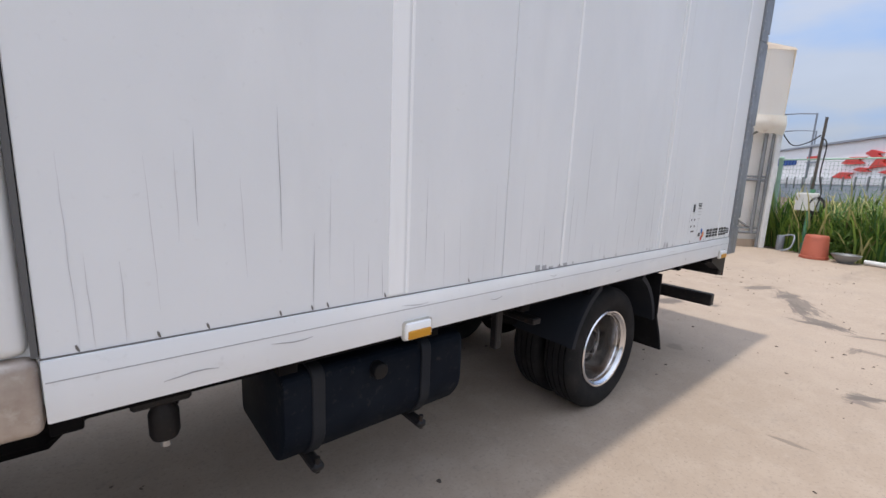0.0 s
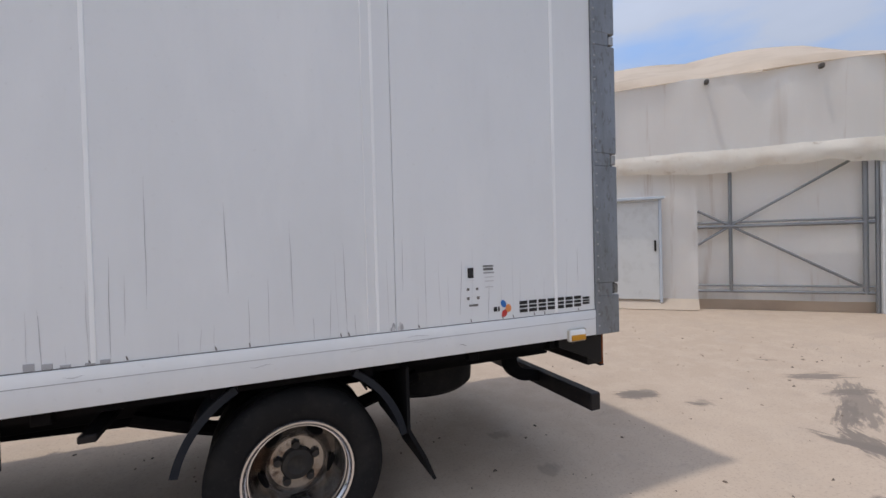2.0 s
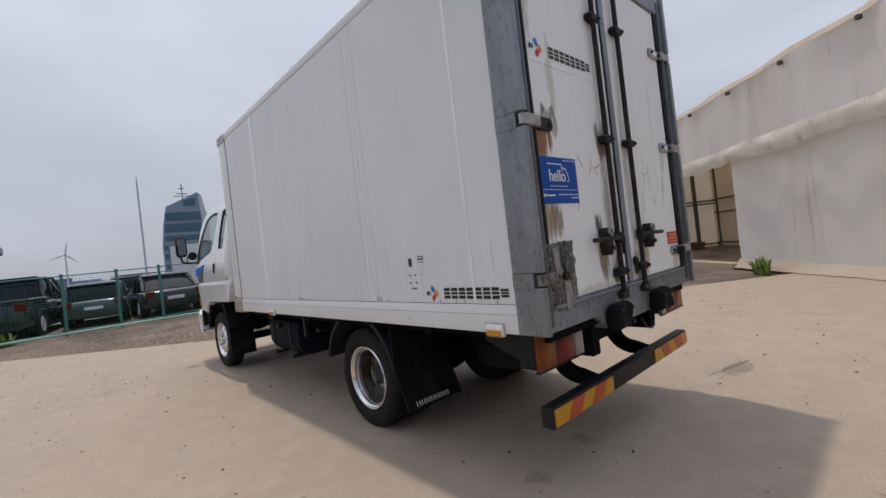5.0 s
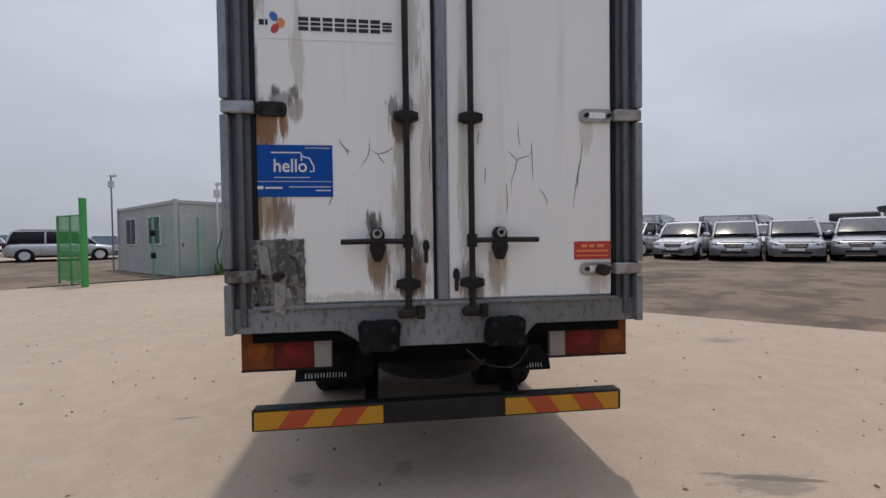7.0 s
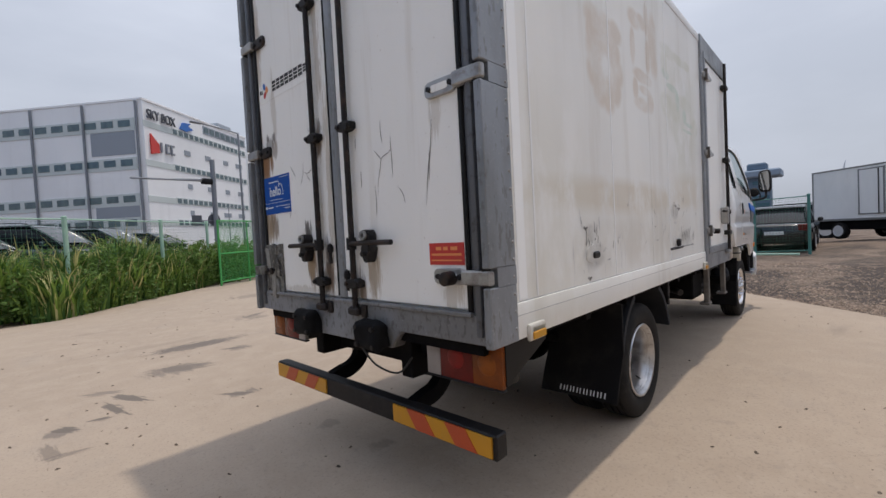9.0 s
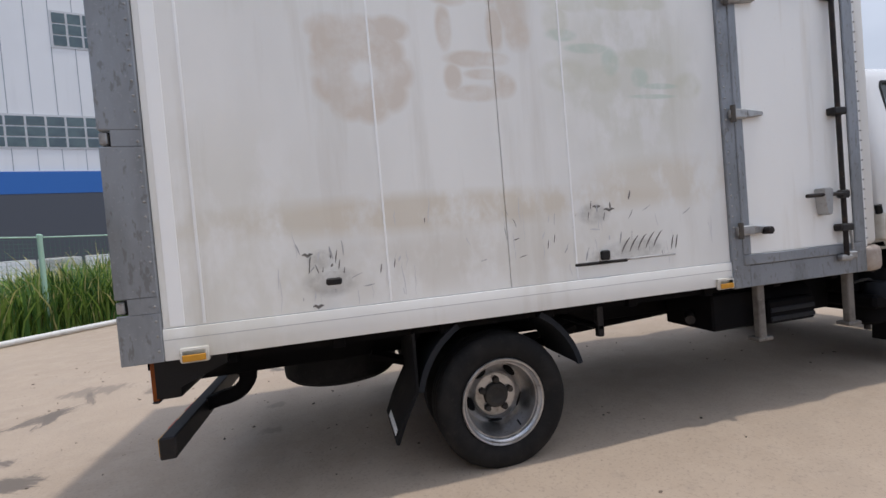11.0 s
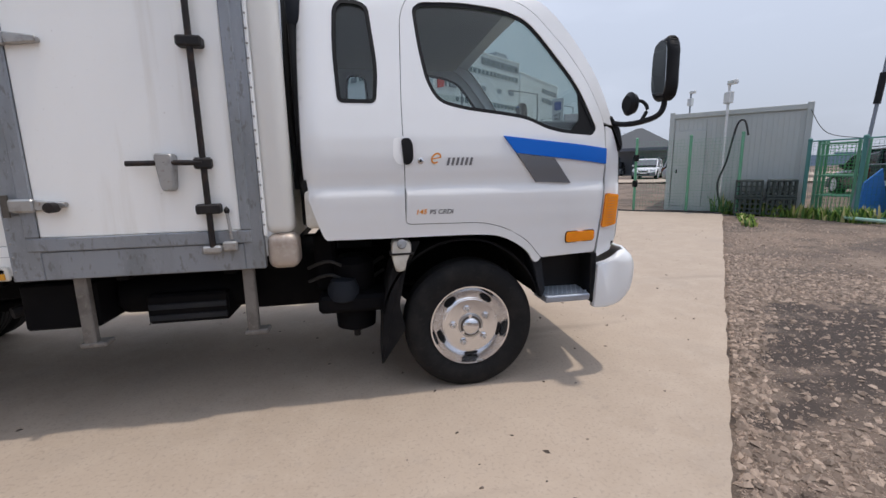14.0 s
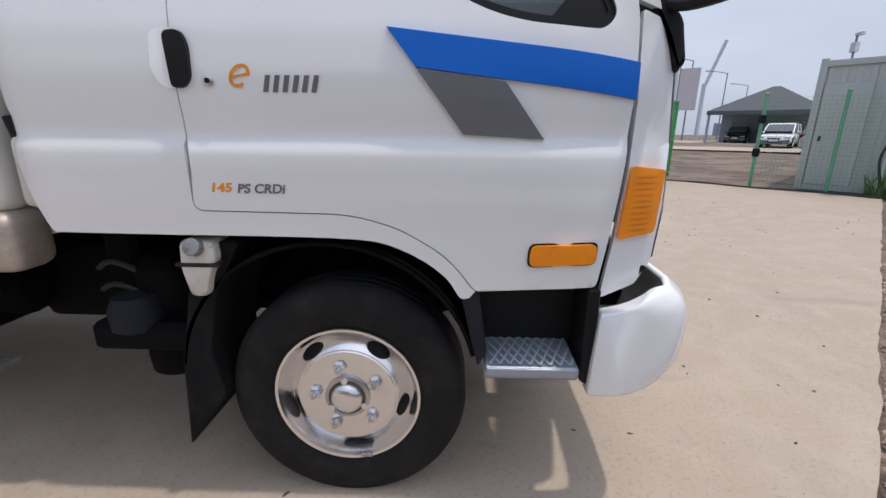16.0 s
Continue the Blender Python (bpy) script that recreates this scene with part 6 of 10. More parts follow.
# ---- cab ----
W_Z = ((0.70, 0.962), (0.80, 0.968), (0.94, 0.975), (1.06, 0.984), (1.14, 0.988), (1.175, 0.987), (1.200, 0.973), (1.235, 0.975), (1.29, 0.984), (1.36, 0.988), (1.46, 0.982), (1.60, 0.958), (1.80, 0.918), (2.00, 0.876), (2.12, 0.850), (2.18, 0.832), (2.22, 0.812), (2.25, 0.785), (2.30, 0.72))


def cab_w(x, z):
    for (za, wa), (zb, wb) in zip(W_Z, W_Z[1:]):
        if z <= zb:
            t = max(0.0, (z - za) / (zb - za))
            if z < 1.28:
                t = t * t * (3 - 2 * t)
            w = wa + (wb - wa) * t
            break
    else:
        w = W_Z[-1][1]
    if x < 2.98:
        w -= 0.09 * (1 - math.sqrt(max(0.0, 1 - ((2.98 - x) / 0.125) ** 2)))
    if x > 4.30:
        w -= 0.80 * (x - 4.30) ** 2
    return w


def on_side(off):
    return lambda x, z: Vector((x, -(cab_w(x, z) + off), z))


def dense(poly, step=0.03):
    """The outline with points added along its long edges."""
    out = []
    for a, b in zip(poly, poly[1:] + poly[:1]):
        n = max(1, int((Vector(b) - Vector(a)).length / step))
        out += [tuple(Vector(a).lerp(Vector(b), k / n)) for k in range(n)]
    return out


door_line = rounded([(3.375, 1.005), (3.378, 1.30), (3.372, 1.60), (3.388, 2.08), (3.44, 2.198), (3.76, 2.218), (4.03, 2.192), (4.13, 2.13), (4.30, 1.94), (4.44, 1.74), (4.535, 1.54), (4.545, 1.30), (4.538, 1.10), (4.52, 0.93), (4.50, 0.79), (4.147, 0.78), (4.065, 0.885), (3.93, 0.965), (3.80, 1.0)],
                    [0.03, 0.1, 0.1, 0.1, 0.06, 0.1, 0.06, 0.06, 0.1, 0.1, 0.06, 0.1, 0.1, 0.1, 0.02, 0.015, 0.06, 0.06, 0.06], 4)
# the body side round the door: rear quarter, roof edge, pillar, arch lip
i_bot = min(range(len(door_line)), key=lambda i: (Vector(door_line[i]) - Vector((4.147, 0.78))).length)
i_front = min(range(len(door_line)), key=lambda i: (Vector(door_line[i]) - Vector((4.535, 1.54))).length)
n_d = len(door_line)
seq = [door_line[(i_bot + k) % n_d] for k in range((i_front - i_bot) % n_d + 1)]
outer = smooth_line([(4.61, 1.52, 0), (4.52, 1.74, 0), (4.38, 1.955, 0), (4.22, 2.15, 0), (4.11, 2.215, 0), (3.9, 2.25, 0), (3.6, 2.255, 0), (3.3, 2.26, 0), (3.02, 2.255, 0), (2.93, 2.22, 0), (2.885, 2.14, 0), (2.865, 1.9, 0), (2.86, 1.6, 0), (2.86, 1.3, 0), (2.872, 1.2, 0), (2.905, 1.08, 0), (2.945, 0.965, 0), (2.966, 0.938, 0)], 5)
arch = smooth_line([(3.30, 0.936, 0), (3.60, 0.936, 0), (3.80, 0.932, 0), (3.90, 0.918, 0), (4.0, 0.872, 0), (4.07, 0.815, 0), (4.105, 0.762, 0), (4.132, 0.762, 0)], 4)
body_line = seq + [(p.x, p.y) for p in outer] + [(p.x, p.y) for p in arch]
rear_win = rounded([(3.06, 1.635), (3.245, 1.632), (3.262, 1.80), (3.228, 2.115), (3.18, 2.145), (3.085, 2.145), (3.055, 2.10), (3.045, 1.9)], [0.03, 0.03, 0.1, 0.04, 0.04, 0.04, 0.05, 0.1], 4)
door_win = rounded([(3.455, 2.12), (3.50, 2.155), (3.72, 2.165), (3.95, 2.138), (4.08, 2.085), (4.16, 2.00), (4.36, 1.74), (4.475, 1.50), (4.44, 1.462), (4.26, 1.475), (4.16, 1.50), (4.06, 1.548), (3.95, 1.568), (3.70, 1.60), (3.57, 1.635), (3.51, 1.74), (3.475, 1.92)],
                   [0.04, 0.05, 0.1, 0.1, 0.06, 0.06, 0.1, 0.03, 0.03, 0.08, 0.08, 0.08, 0.1, 0.1, 0.06, 0.08, 0.1], 4)
GAP = 0.0035
cab_bm = skin(body_line, [rear_win], on_side(0), 0.024, 0.025)
cab_bm = merged(cab_bm, mirrored(cab_bm))
# roof, back wall and front between the two sides
def across(outline, crown, n=14):
    bm = bmesh.new()
    rows = []
    for i, (x, z) in enumerate(outline):
        w = cab_w(x, z) - 0.0005
        a, b = Vector(outline[max(i - 1, 0)]), Vector(outline[min(i + 1, len(outline) - 1)])
        d = (b - a).normalized()
        nx, nz = d.y, -d.x
        rows.append([bm.verts.new((x + nx * crown * (1 - (2 * k / n - 1) ** 2), w * (2 * k / n - 1), z + nz * crown * (1 - (2 * k / n - 1) ** 2))) for k in range(n + 1)])
    for r, q in zip(rows, rows[1:]):
        for k in range(n):
            bm.faces.new((r[k], q[k], q[k + 1], r[k + 1]))
    bmesh.ops.recalc_face_normals(bm, faces=bm.faces[:])
    return bm


edge = [(p.x, p.y) for p in outer]
top_i = next(i for i, p in enumerate(edge) if p[0] < 4.17)
cab_bm = merged(cab_bm, across(edge[top_i:][::-1], -0.035))
cab = part("cab", cab_bm, "cab_white", truck, "white extended truck cab", 42)
front_low = [(4.61, 1.52), (4.66, 1.40), (4.69, 1.20), (4.695, 1.0), (4.685, 0.86)]
part("front_panel", across(front_low, -0.10), "cab_white", cab)
part("windscreen", across(edge[:top_i + 1], 0.10), "window_glass", cab, "tinted windscreen").visible_shadow = False
for s in (-1, 1):
    def side(bm):
        return bm if s < 0 else mirrored(bm)
    dr = part("cab_door", side(skin(inset(door_line, GAP), [door_win], on_side(0.001), 0.02, 0.025)), "cab_white", cab, "white cab door with a blue stripe", 42)
    part("door_glass", side(skin(inset(door_win, -0.004), [], on_side(-0.014), 0.12)), "window_glass", dr, "tinted door window").visible_shadow = False
    part("window_seal", side(skin(inset(door_win, -0.002), [inset(door_win, 0.020)], on_side(-0.006), 0.2, 0.004)), "black_trim", dr)
    part("quarter_glass", side(skin(inset(rear_win, -0.004), [], on_side(-0.012), 0.12)), "window_glass", cab, "dark quarter window").visible_shadow = False
    part("window_seal", side(skin(inset(rear_win, -0.004), [inset(rear_win, 0.016)], on_side(0.002), 0.2, 0.01)), "black_trim", cab)
    # black corner sail at the foot of the pillar
    sail = rounded([(4.36, 1.73), (4.47, 1.505), (4.44, 1.468), (4.30, 1.478), (4.36, 1.55)], 0.02)
    part("mirror_sail", side(skin(sail, [], on_side(-0.009), 0.1)), "black_trim", dr)
    # stripe
    part("door_stripe", side(skin(dense([(3.915, 1.462), (3.985, 1.372), (4.543, 1.305), (4.542, 1.392)]), [], on_side(0.012), 0.028, 0.011)), "stripe_blue", dr, "bright blue door stripe")
    part("door_stripe", side(skin(dense([(3.985, 1.370), (4.105, 1.214), (4.31, 1.204), (4.205, 1.340)]), [], on_side(0.0115), 0.028, 0.011)), "stripe_grey", dr, "dark grey door stripe")
    # handle: scooped cup and black grip
    part("handle_cup", side(skin(rounded([(3.325, 1.455), (3.385, 1.465), (3.39, 1.32), (3.345, 1.32), (3.32, 1.36)], 0.02), [], on_side(0.002), 0.03)), "strip_light", cab)
    grip = skin(rounded([(3.365, 1.452), (3.41, 1.455), (3.425, 1.42), (3.425, 1.345), (3.405, 1.32), (3.375, 1.32)], 0.018), [], on_side(0.014), 0.03, 0.014)
    part("door_handle", side(grip), "black_plastic", dr, "black door handle")
    part("lock_barrel", side(cyl((3.463, -0.985, 1.338), (3.463, -0.993, 1.338), 0.016, 16, bevel=0.002)), "rim_chrome", dr)
    part("key_slot", side(cyl((3.463, -0.992, 1.338), (3.463, -0.9945, 1.338), 0.007, 12)), "black_trim", dr)
    # side lamp, corner indicator
    lamp = part("side_lamp", side(skin(rounded([(4.292, 0.865), (4.48, 0.868), (4.482, 0.926), (4.295, 0.925)], 0.02), [], on_side(0.014), 0.04, 0.014)), "amber_lens", dr, "amber side lamp")
    part("lamp_seal", side(skin(rounded([(4.287, 0.860), (4.485, 0.863), (4.487, 0.931), (4.290, 0.930)], 0.022), [], on_side(0.005), 0.06)), "black_trim", dr)
    lens = rounded([(4.556, 1.138), (4.672, 1.125), (4.667, 0.945), (4.541, 0.935)], 0.014)
    part("corner_lamp", side(skin(lens, [], on_side(0.012), 0.02, 0.03)), "amber_lens", cab, "amber corner indicator")
    for k in range(10):
        z = 0.958 + 0.0165 * k
        bm = bmesh.new()
        strip([on_side(0.0135)(4.566 + 0.011 * i, z) for i in range(8)], 0.004, (0, -1, 0), bm)
        part("lamp_rib", side(bm), "lamp_rib", cab)
    part("front_corner", side(skin(rounded([(4.545, 1.52), (4.615, 1.50), (4.655, 1.40), (4.685, 1.20), (4.69, 1.0), (4.68, 0.85), (4.63, 0.785), (4.512, 0.755), (4.535, 0.93), (4.55, 1.13), (4.555, 1.3)], 0.01), [], on_side(-0.004), 0.05, 0.02)), "cab_white", cab)
    # black block stands in for the shade between cab corner and bumper
    part("bumper_gap", side(prism(rounded([(4.53, 0.755), (4.62, 0.785), (4.67, 0.84), (4.60, 0.84), (4.54, 0.80)], 0.02), "xz", -0.87, -0.60)), "black_trim", cab, "black fill for the shade in the gap above the bumper")
    part("headlamp", side(box(4.60, 4.675, -0.80, -0.50, 0.93, 1.13, 0.03, seg=2)), "headlamp", cab)
    # sill, step and bumper
    part("step_panel", side(prism([(4.14, 0.775), (4.51, 0.785), (4.50, 0.475), (4.17, 0.535), (4.15, 0.68)], "xz", -0.80, -0.70, 0.004)), "black_plastic", cab)
    part("step_cheek", side(prism([(4.475, 0.785), (4.512, 0.785), (4.508, 0.47), (4.475, 0.49)], "xz", -0.945, -0.72, 0.003)), "black_plastic", cab)
    stp = part("cab_step", side(prism(rounded([(-0.975, 0.545), (-0.78, 0.558), (-0.78, 0.501), (-0.968, 0.503)], 0.012), "yz", 4.185, 4.465, 0.006)), "tread_plate", cab, "ridged metal cab step")
    for k in range(9):
        for q in (-1, 1):
            x0 = 4.20 + 0.03 * k
            b = bmesh.new()
            x1 = min(4.455, max(4.20, x0 + q * 0.075))
            strip([(x0, -0.965, 0.5545), (x1, -0.965 + 0.165 * abs(x1 - x0) / 0.075, 0.5595)], 0.007, (0, 0, 1), b, False)
            part("step_ridge", side(b), "galv_pale", stp)
    bmp = rounded([(4.495, 0.462), (4.60, 0.455), (4.69, 0.475), (4.742, 0.535), (4.762, 0.62), (4.765, 0.72), (4.745, 0.79), (4.70, 0.838), (4.660, 0.840), (4.63, 0.80), (4.58, 0.765), (4.515, 0.745)], [0.012, 0.04, 0.05, 0.05, 0.05, 0.05, 0.04, 0.02, 0.02, 0.03, 0.03, 0.012], 3)
    shell = rounded([(4.640, 0.472), (4.665, 0.464), (4.69, 0.475), (4.742, 0.535), (4.762, 0.62), (4.765, 0.72), (4.745, 0.79), (4.70, 0.838), (4.686, 0.830), (4.70, 0.74), (4.70, 0.64), (4.665, 0.52)], [0.008, 0.008, 0.05, 0.05, 0.05, 0.05, 0.04, 0.008, 0.008, 0.03, 0.03, 0.012], 3)
    rows = []
    bm = bmesh.new()
    for y, reach, lift, shrink in ((-0.967, 4.655, 0.22, 0.012), (-0.9655, 4.672, 0.30, 0.004), (-0.958, 4.712, 0.45, 0.0), (-0.942, 4.752, 0.66, 0.0), (-0.915, 4.785, 0.84, 0.0), (-0.895, 4.796, 0.90, 0.0), (-0.85, 4.815, 1.0, 0.0), (-0.6, 4.832, 1.0, 0.0), (0.0, 4.842, 1.0, 0.0)):
        rows.append([bm.verts.new((4.495 + (x - 4.495) * (reach - 4.495) / 0.27, y, z if z < 0.745 else 0.745 + (z - 0.745) * lift)) for x, z in (inset(bmp, shrink) if y < -0.90 else shell)])
    for r, q in zip(rows, rows[1:]):
        for k in range(len(bmp)):
            bm.faces.new((r[k], r[(k + 1) % len(bmp)], q[(k + 1) % len(bmp)], q[k]))
    bm.faces.new(rows[0])
    for v in bm.verts:
        v.co.z -= 0.010 + 0.025 * (v.co.z - 0.46) / 0.38
    bmesh.ops.recalc_face_normals(bm, faces=bm.faces[:])
    part("front_bumper", side(bm), "cab_white", cab, "white rounded bumper", 60)
    part("bumper_bracket", side(box(4.40, 4.76, -0.51, -0.33, 0.56, 0.66, 0.006)), "chassis_black", cab)
    # mirrors on a bent arm
    part("mirror_mount", side(prism(rounded([(4.55, 1.575), (4.60, 1.58), (4.66, 1.50), (4.68, 1.40), (4.655, 1.375), (4.62, 1.46)], 0.015), "xz", -0.90, -0.80, 0.012, seg=2)), "black_plastic", cab, "black mirror mount")
    arm = smooth_line([(4.60, -0.86, 1.545), (4.645, -0.94, 1.525), (4.70, -1.02, 1.530), (4.755, -1.075, 1.555), (4.785, -1.085, 1.60), (4.79, -1.085, 1.68)], 6)
    ma = part("mirror_arm", side(tube(arm, 0.015, 10)), "black_plastic", cab, "black mirror arm")
    part("arm_brace", side(tube(smooth_line([(4.70, -1.02, 1.535), (4.735, -1.02, 1.60), (4.72, -0.99, 1.645), (4.69, -0.96, 1.645)], 4), 0.010, 8)), "black_plastic", ma)
    head = rounded([(-1.13, 1.635), (-1.02, 1.64), (-0.995, 1.70), (-0.995, 1.87), (-1.015, 1.945), (-1.12, 1.955), (-1.148, 1.90), (-1.152, 1.69)], 0.04, 4)
    part("mirror_head", side(prism(head, "yz", 4.755, 4.83, 0.03, seg=4)), "black_plastic", ma, "large black door mirror")
    part("mirror_glass", side(prism(inset(head, 0.022), "yz", 4.751, 4.757)), "mirror", ma)
    small = lathe([(0, -0.02), (0.045, -0.018), (0.065, 0), (0.055, 0.025), (0.02, 0.04), (0, 0.042)], (4.665, -0.955, 1.635), "x", 24)
    part("wide_mirror", side(small), "black_plastic", ma)
    # wheel housing, liner and flap
    part("arch_liner", side(arc_sheet(0.25, 3.0, 0.47, -0.93, -0.45, 3.70, 0.44, 0.012, 22)), "chassis_black", cab)
    part("arch_band", side(prism([(4.105, 0.78), (4.16, 0.78), (4.19, 0.58), (4.165, 0.53), (4.145, 0.60)], "xz", -0.945, -0.80, 0.004)), "fender_plastic", cab)
    fl = prism(rounded([(3.36, 0.90), (3.46, 0.91), (3.37, 0.74), (3.33, 0.55), (3.36, 0.40), (3.215, 0.195), (3.235, 0.50), (3.285, 0.74)], 0.02), "xz", -0.93, -0.62, 0.004)
    part("mud_flap", side(fl), "rubber_flap", cab, "curved black front mud flap")
    part("floor_pan", side(box(2.93, 4.5, -0.90, 0.0, 0.955, 1.0)), "chassis_black", cab)

# badges on the right door and plain bars for the model name
drr = next(o for o in cab.children if o.name.startswith("cab_door"))
def door_spot(x, z, off=0.0035):
    return Vector((x, -(cab_w(x, z) + off), z))


bm = bmesh.new()
e_pts = [(3.545 + 0.022 * math.cos(a) + 0.008 * math.sin(a), 1.350 + 0.024 * math.sin(a)) for a in [0.0 + 5.4 * i / 16 for i in range(17)]]
strip([door_spot(3.525, 1.346), door_spot(3.545, 1.350), door_spot(3.567, 1.354)], 0.006, (0, -1, 0), bm, False)
strip([door_spot(x, z) for x, z in e_pts], 0.0085, (0, -1, 0), bm, False)
part("badge_swirl", bm, "ink_orange", drr, "orange swirl badge")
for k in range(6):
    x = 3.60 + 0.0245 * k
    bm = bmesh.new()
    bm.faces.new([bm.verts.new(door_spot(x + a + 0.010 * b, 1.312 + 0.040 * b)) for a, b in ((0, 0), (0.013, 0), (0.013, 1), (0, 1))])
    part("name_bar", bm, "ink_grey", drr)
writing("145", 0.034, (3.428, -0.9865, 1.060), FACE_RIGHT, "ink_orange", drr, "lettering", "orange number lettering", 0.0008, 0.18, 1.2, bold=0.0009)
writing("PS CRDi", 0.034, (3.503, -0.9868, 1.058), FACE_RIGHT, "ink_grey", drr, "lettering", "grey lettering", 0.0008, 0.18, 1.08, bold=0.0008)
# yellow notice on the left rear quarter
part("yellow_notice", box(2.92, 3.03, 0.955, 0.975, 1.22, 1.40, 0.002), "refl_yellow", cab, "yellow notice plate")

# parts between cab and cargo body
part("air_intake", box(2.825, 2.875, -0.83, -0.60, 1.0, 2.12, 0.02, seg=2), "black_plastic", truck, "black air intake duct behind the cab")
part("intake_head", box(2.82, 2.90, -0.84, -0.55, 2.02, 2.2, 0.03, seg=2), "fender_plastic", truck, "grey intake head")
part("washer_tank", box(2.86, 2.95, -0.955, -0.86, 1.00, 1.20, 0.025, seg=3), "reservoir", truck, "pale plastic fluid tank")
part("tank_neck", cyl((2.875, -0.92, 1.19), (2.86, -0.92, 1.25), 0.02, 12), "black_plastic", truck, "black filler neck")
part("air_dryer", lathe([(0, 0), (0.05, 0.0), (0.115, 0.03), (0.12, 0.10), (0.10, 0.20), (0.105, 0.25), (0.12, 0.28), (0.12, 0.42), (0.08, 0.46), (0, 0.46)], (3.08, -0.68, 0.345), "z", 24), "chassis_black", truck, "black air filter housing")
part("filter_bracket", box(2.88, 3.30, -0.86, -0.50, 0.50, 0.60, 0.02), "chassis_black", truck, "black steel bracket")
part("drain_nipple", cyl((3.08, -0.68, 0.30), (3.08, -0.68, 0.35), 0.02, 10), "black_steel", truck, "small drain fitting")
part("cab_mount", box(2.86, 2.98, -0.72, -0.5, 0.60, 0.95, 0.02), "chassis_black", truck, "black cab mount")
res = part("coolant_tank", prism(rounded([(3.30, 0.915), (3.40, 0.915), (3.405, 0.86), (3.375, 0.80), (3.365, 0.745), (3.315, 0.745), (3.295, 0.83)], 0.018, 3), "xz", -0.962, -0.86, 0.012, seg=2), "reservoir", truck, "stained white coolant reservoir")
part("reservoir_cap", cyl((3.35, -0.955, 0.895), (3.35, -0.985, 0.905), 0.026, 16, bevel=0.005), "sill_grey", res)
part("tank_strap", box(3.285, 3.415, -0.967, -0.85, 0.838, 0.850, 0.003), "black_steel", res)
# added block, no known part: keeps the gap behind the cab dark
part("transfer_case", box(2.42, 2.92, -0.56, 0.30, 0.47, 0.80, 0.05, seg=2), "chassis_black", truck, "black box added to darken the gap under the frame")
part("brake_chamber", lathe([(0, 0), (0.05, 0), (0.085, 0.02), (0.09, 0.08), (0.07, 0.13), (0, 0.14)], (3.02, -0.80, 0.555), "z", 20), "fender_plastic", truck, "black round brake canister")
for z in (0.66, 0.74):
    part("air_line", tube(smooth_line([(2.82, -0.70, z), (2.95, -0.78, z + 0.05), (3.10, -0.74, z - 0.02), (3.26, -0.66, z + 0.04)], 5), 0.010, 6), "cable_black", truck, "black rubber air line")

# cab interior
part("seat", box(3.35, 3.85, -0.78, -0.32, 1.10, 1.26, 0.05, seg=3), "seat_cloth", cab, "dark cloth seat")
part("seat", box(3.35, 3.85, -0.1, 0.78, 1.10, 1.26, 0.05, seg=3), "seat_cloth", cab, "dark cloth seat")
for y0, y1 in ((-0.78, -0.32), (-0.1, 0.30), (0.34, 0.78)):
    part("backrest", prism(rounded([(3.34, 1.22), (3.48, 1.22), (3.40, 1.68), (3.30, 1.68)], 0.04), "xz", y0, y1, 0.03, seg=2), "seat_cloth", cab)
    part("headrest", box(3.30, 3.38, (y0 + y1) / 2 - 0.11, (y0 + y1) / 2 + 0.11, 1.69, 1.84, 0.03, seg=2), "seat_cloth", cab)
part("dashboard", prism(rounded([(4.15, 1.25), (4.18, 1.48), (4.30, 1.52), (4.52, 1.47), (4.55, 1.1), (4.25, 1.1)], 0.05), "xz", -0.84, 0.84, 0.01), "interior_grey", cab, "grey dashboard")
wheel_bm = bmesh.new()
sw_c = Vector((4.12, 0.42, 1.62))
sw_u, sw_v = Vector((0, 1, 0)), Vector((0.64, 0, 0.77))
part("steering_wheel", tube([sw_c + 0.19 * (math.cos(a) * sw_u + math.sin(a) * sw_v) for a in [2 * math.pi * i / 28 for i in range(29)]], 0.014, 8), "black_plastic", cab, "black steering wheel")
part("steering_column", cyl(sw_c, sw_c + Vector((0.25, 0, -0.22)), 0.035, 12), "black_plastic", cab)
part("wheel_spoke", box(4.10, 4.135, 0.24, 0.60, 1.59, 1.64, 0.01), "black_plastic", cab)
part("headliner", box(2.96, 4.02, -0.74, 0.74, 2.17, 2.19), "headliner", cab)
part("rear_trim", box(2.93, 2.95, -0.78, 0.78, 1.0, 2.16), "interior_grey", cab)
part("inner_belt", box(3.43, 4.42, 0.86, 0.885, 1.42, 1.55, 0.01), "interior_grey", cab)
part("inner_belt", box(3.43, 4.42, -0.885, -0.86, 1.42, 1.55, 0.01), "interior_grey", cab)
for k in range(5):
    part("grille_slat", box(4.735, 4.752, -0.45, 0.45, 0.93 + 0.035 * k, 0.945 + 0.035 * k, 0.003), "black_plastic", cab)

# ---- tent warehouse ----
def sbox(u0, u1, v0, v1, z0, z1, bevel=0.0, base=None):
    """A box in the yard's frame, standing on the ground below its middle."""
    q = S((u0 + u1) / 2, (v0 + v1) / 2) if base is None else Vector((0, 0, base))
    bm = box(u0, u1, v0, v1, z0, z1, bevel)
    for w in bm.verts:
        a, b, c = w.co
        w.co = ((a + b) * R2, (a - b) * R2, c + q.z)
    bmesh.ops.reverse_faces(bm, faces=bm.faces[:])
    return bm


def spt(u, v, z):
    return Vector(((u + v) * R2, (u - v) * R2, z))


def sbar(a, b, r, seg=8):
    return cyl(spt(*a), spt(*b), r, seg)


U0, V0, V1, VD, VP = -6.75, -5.95, 14.6, 6.55, -3.35
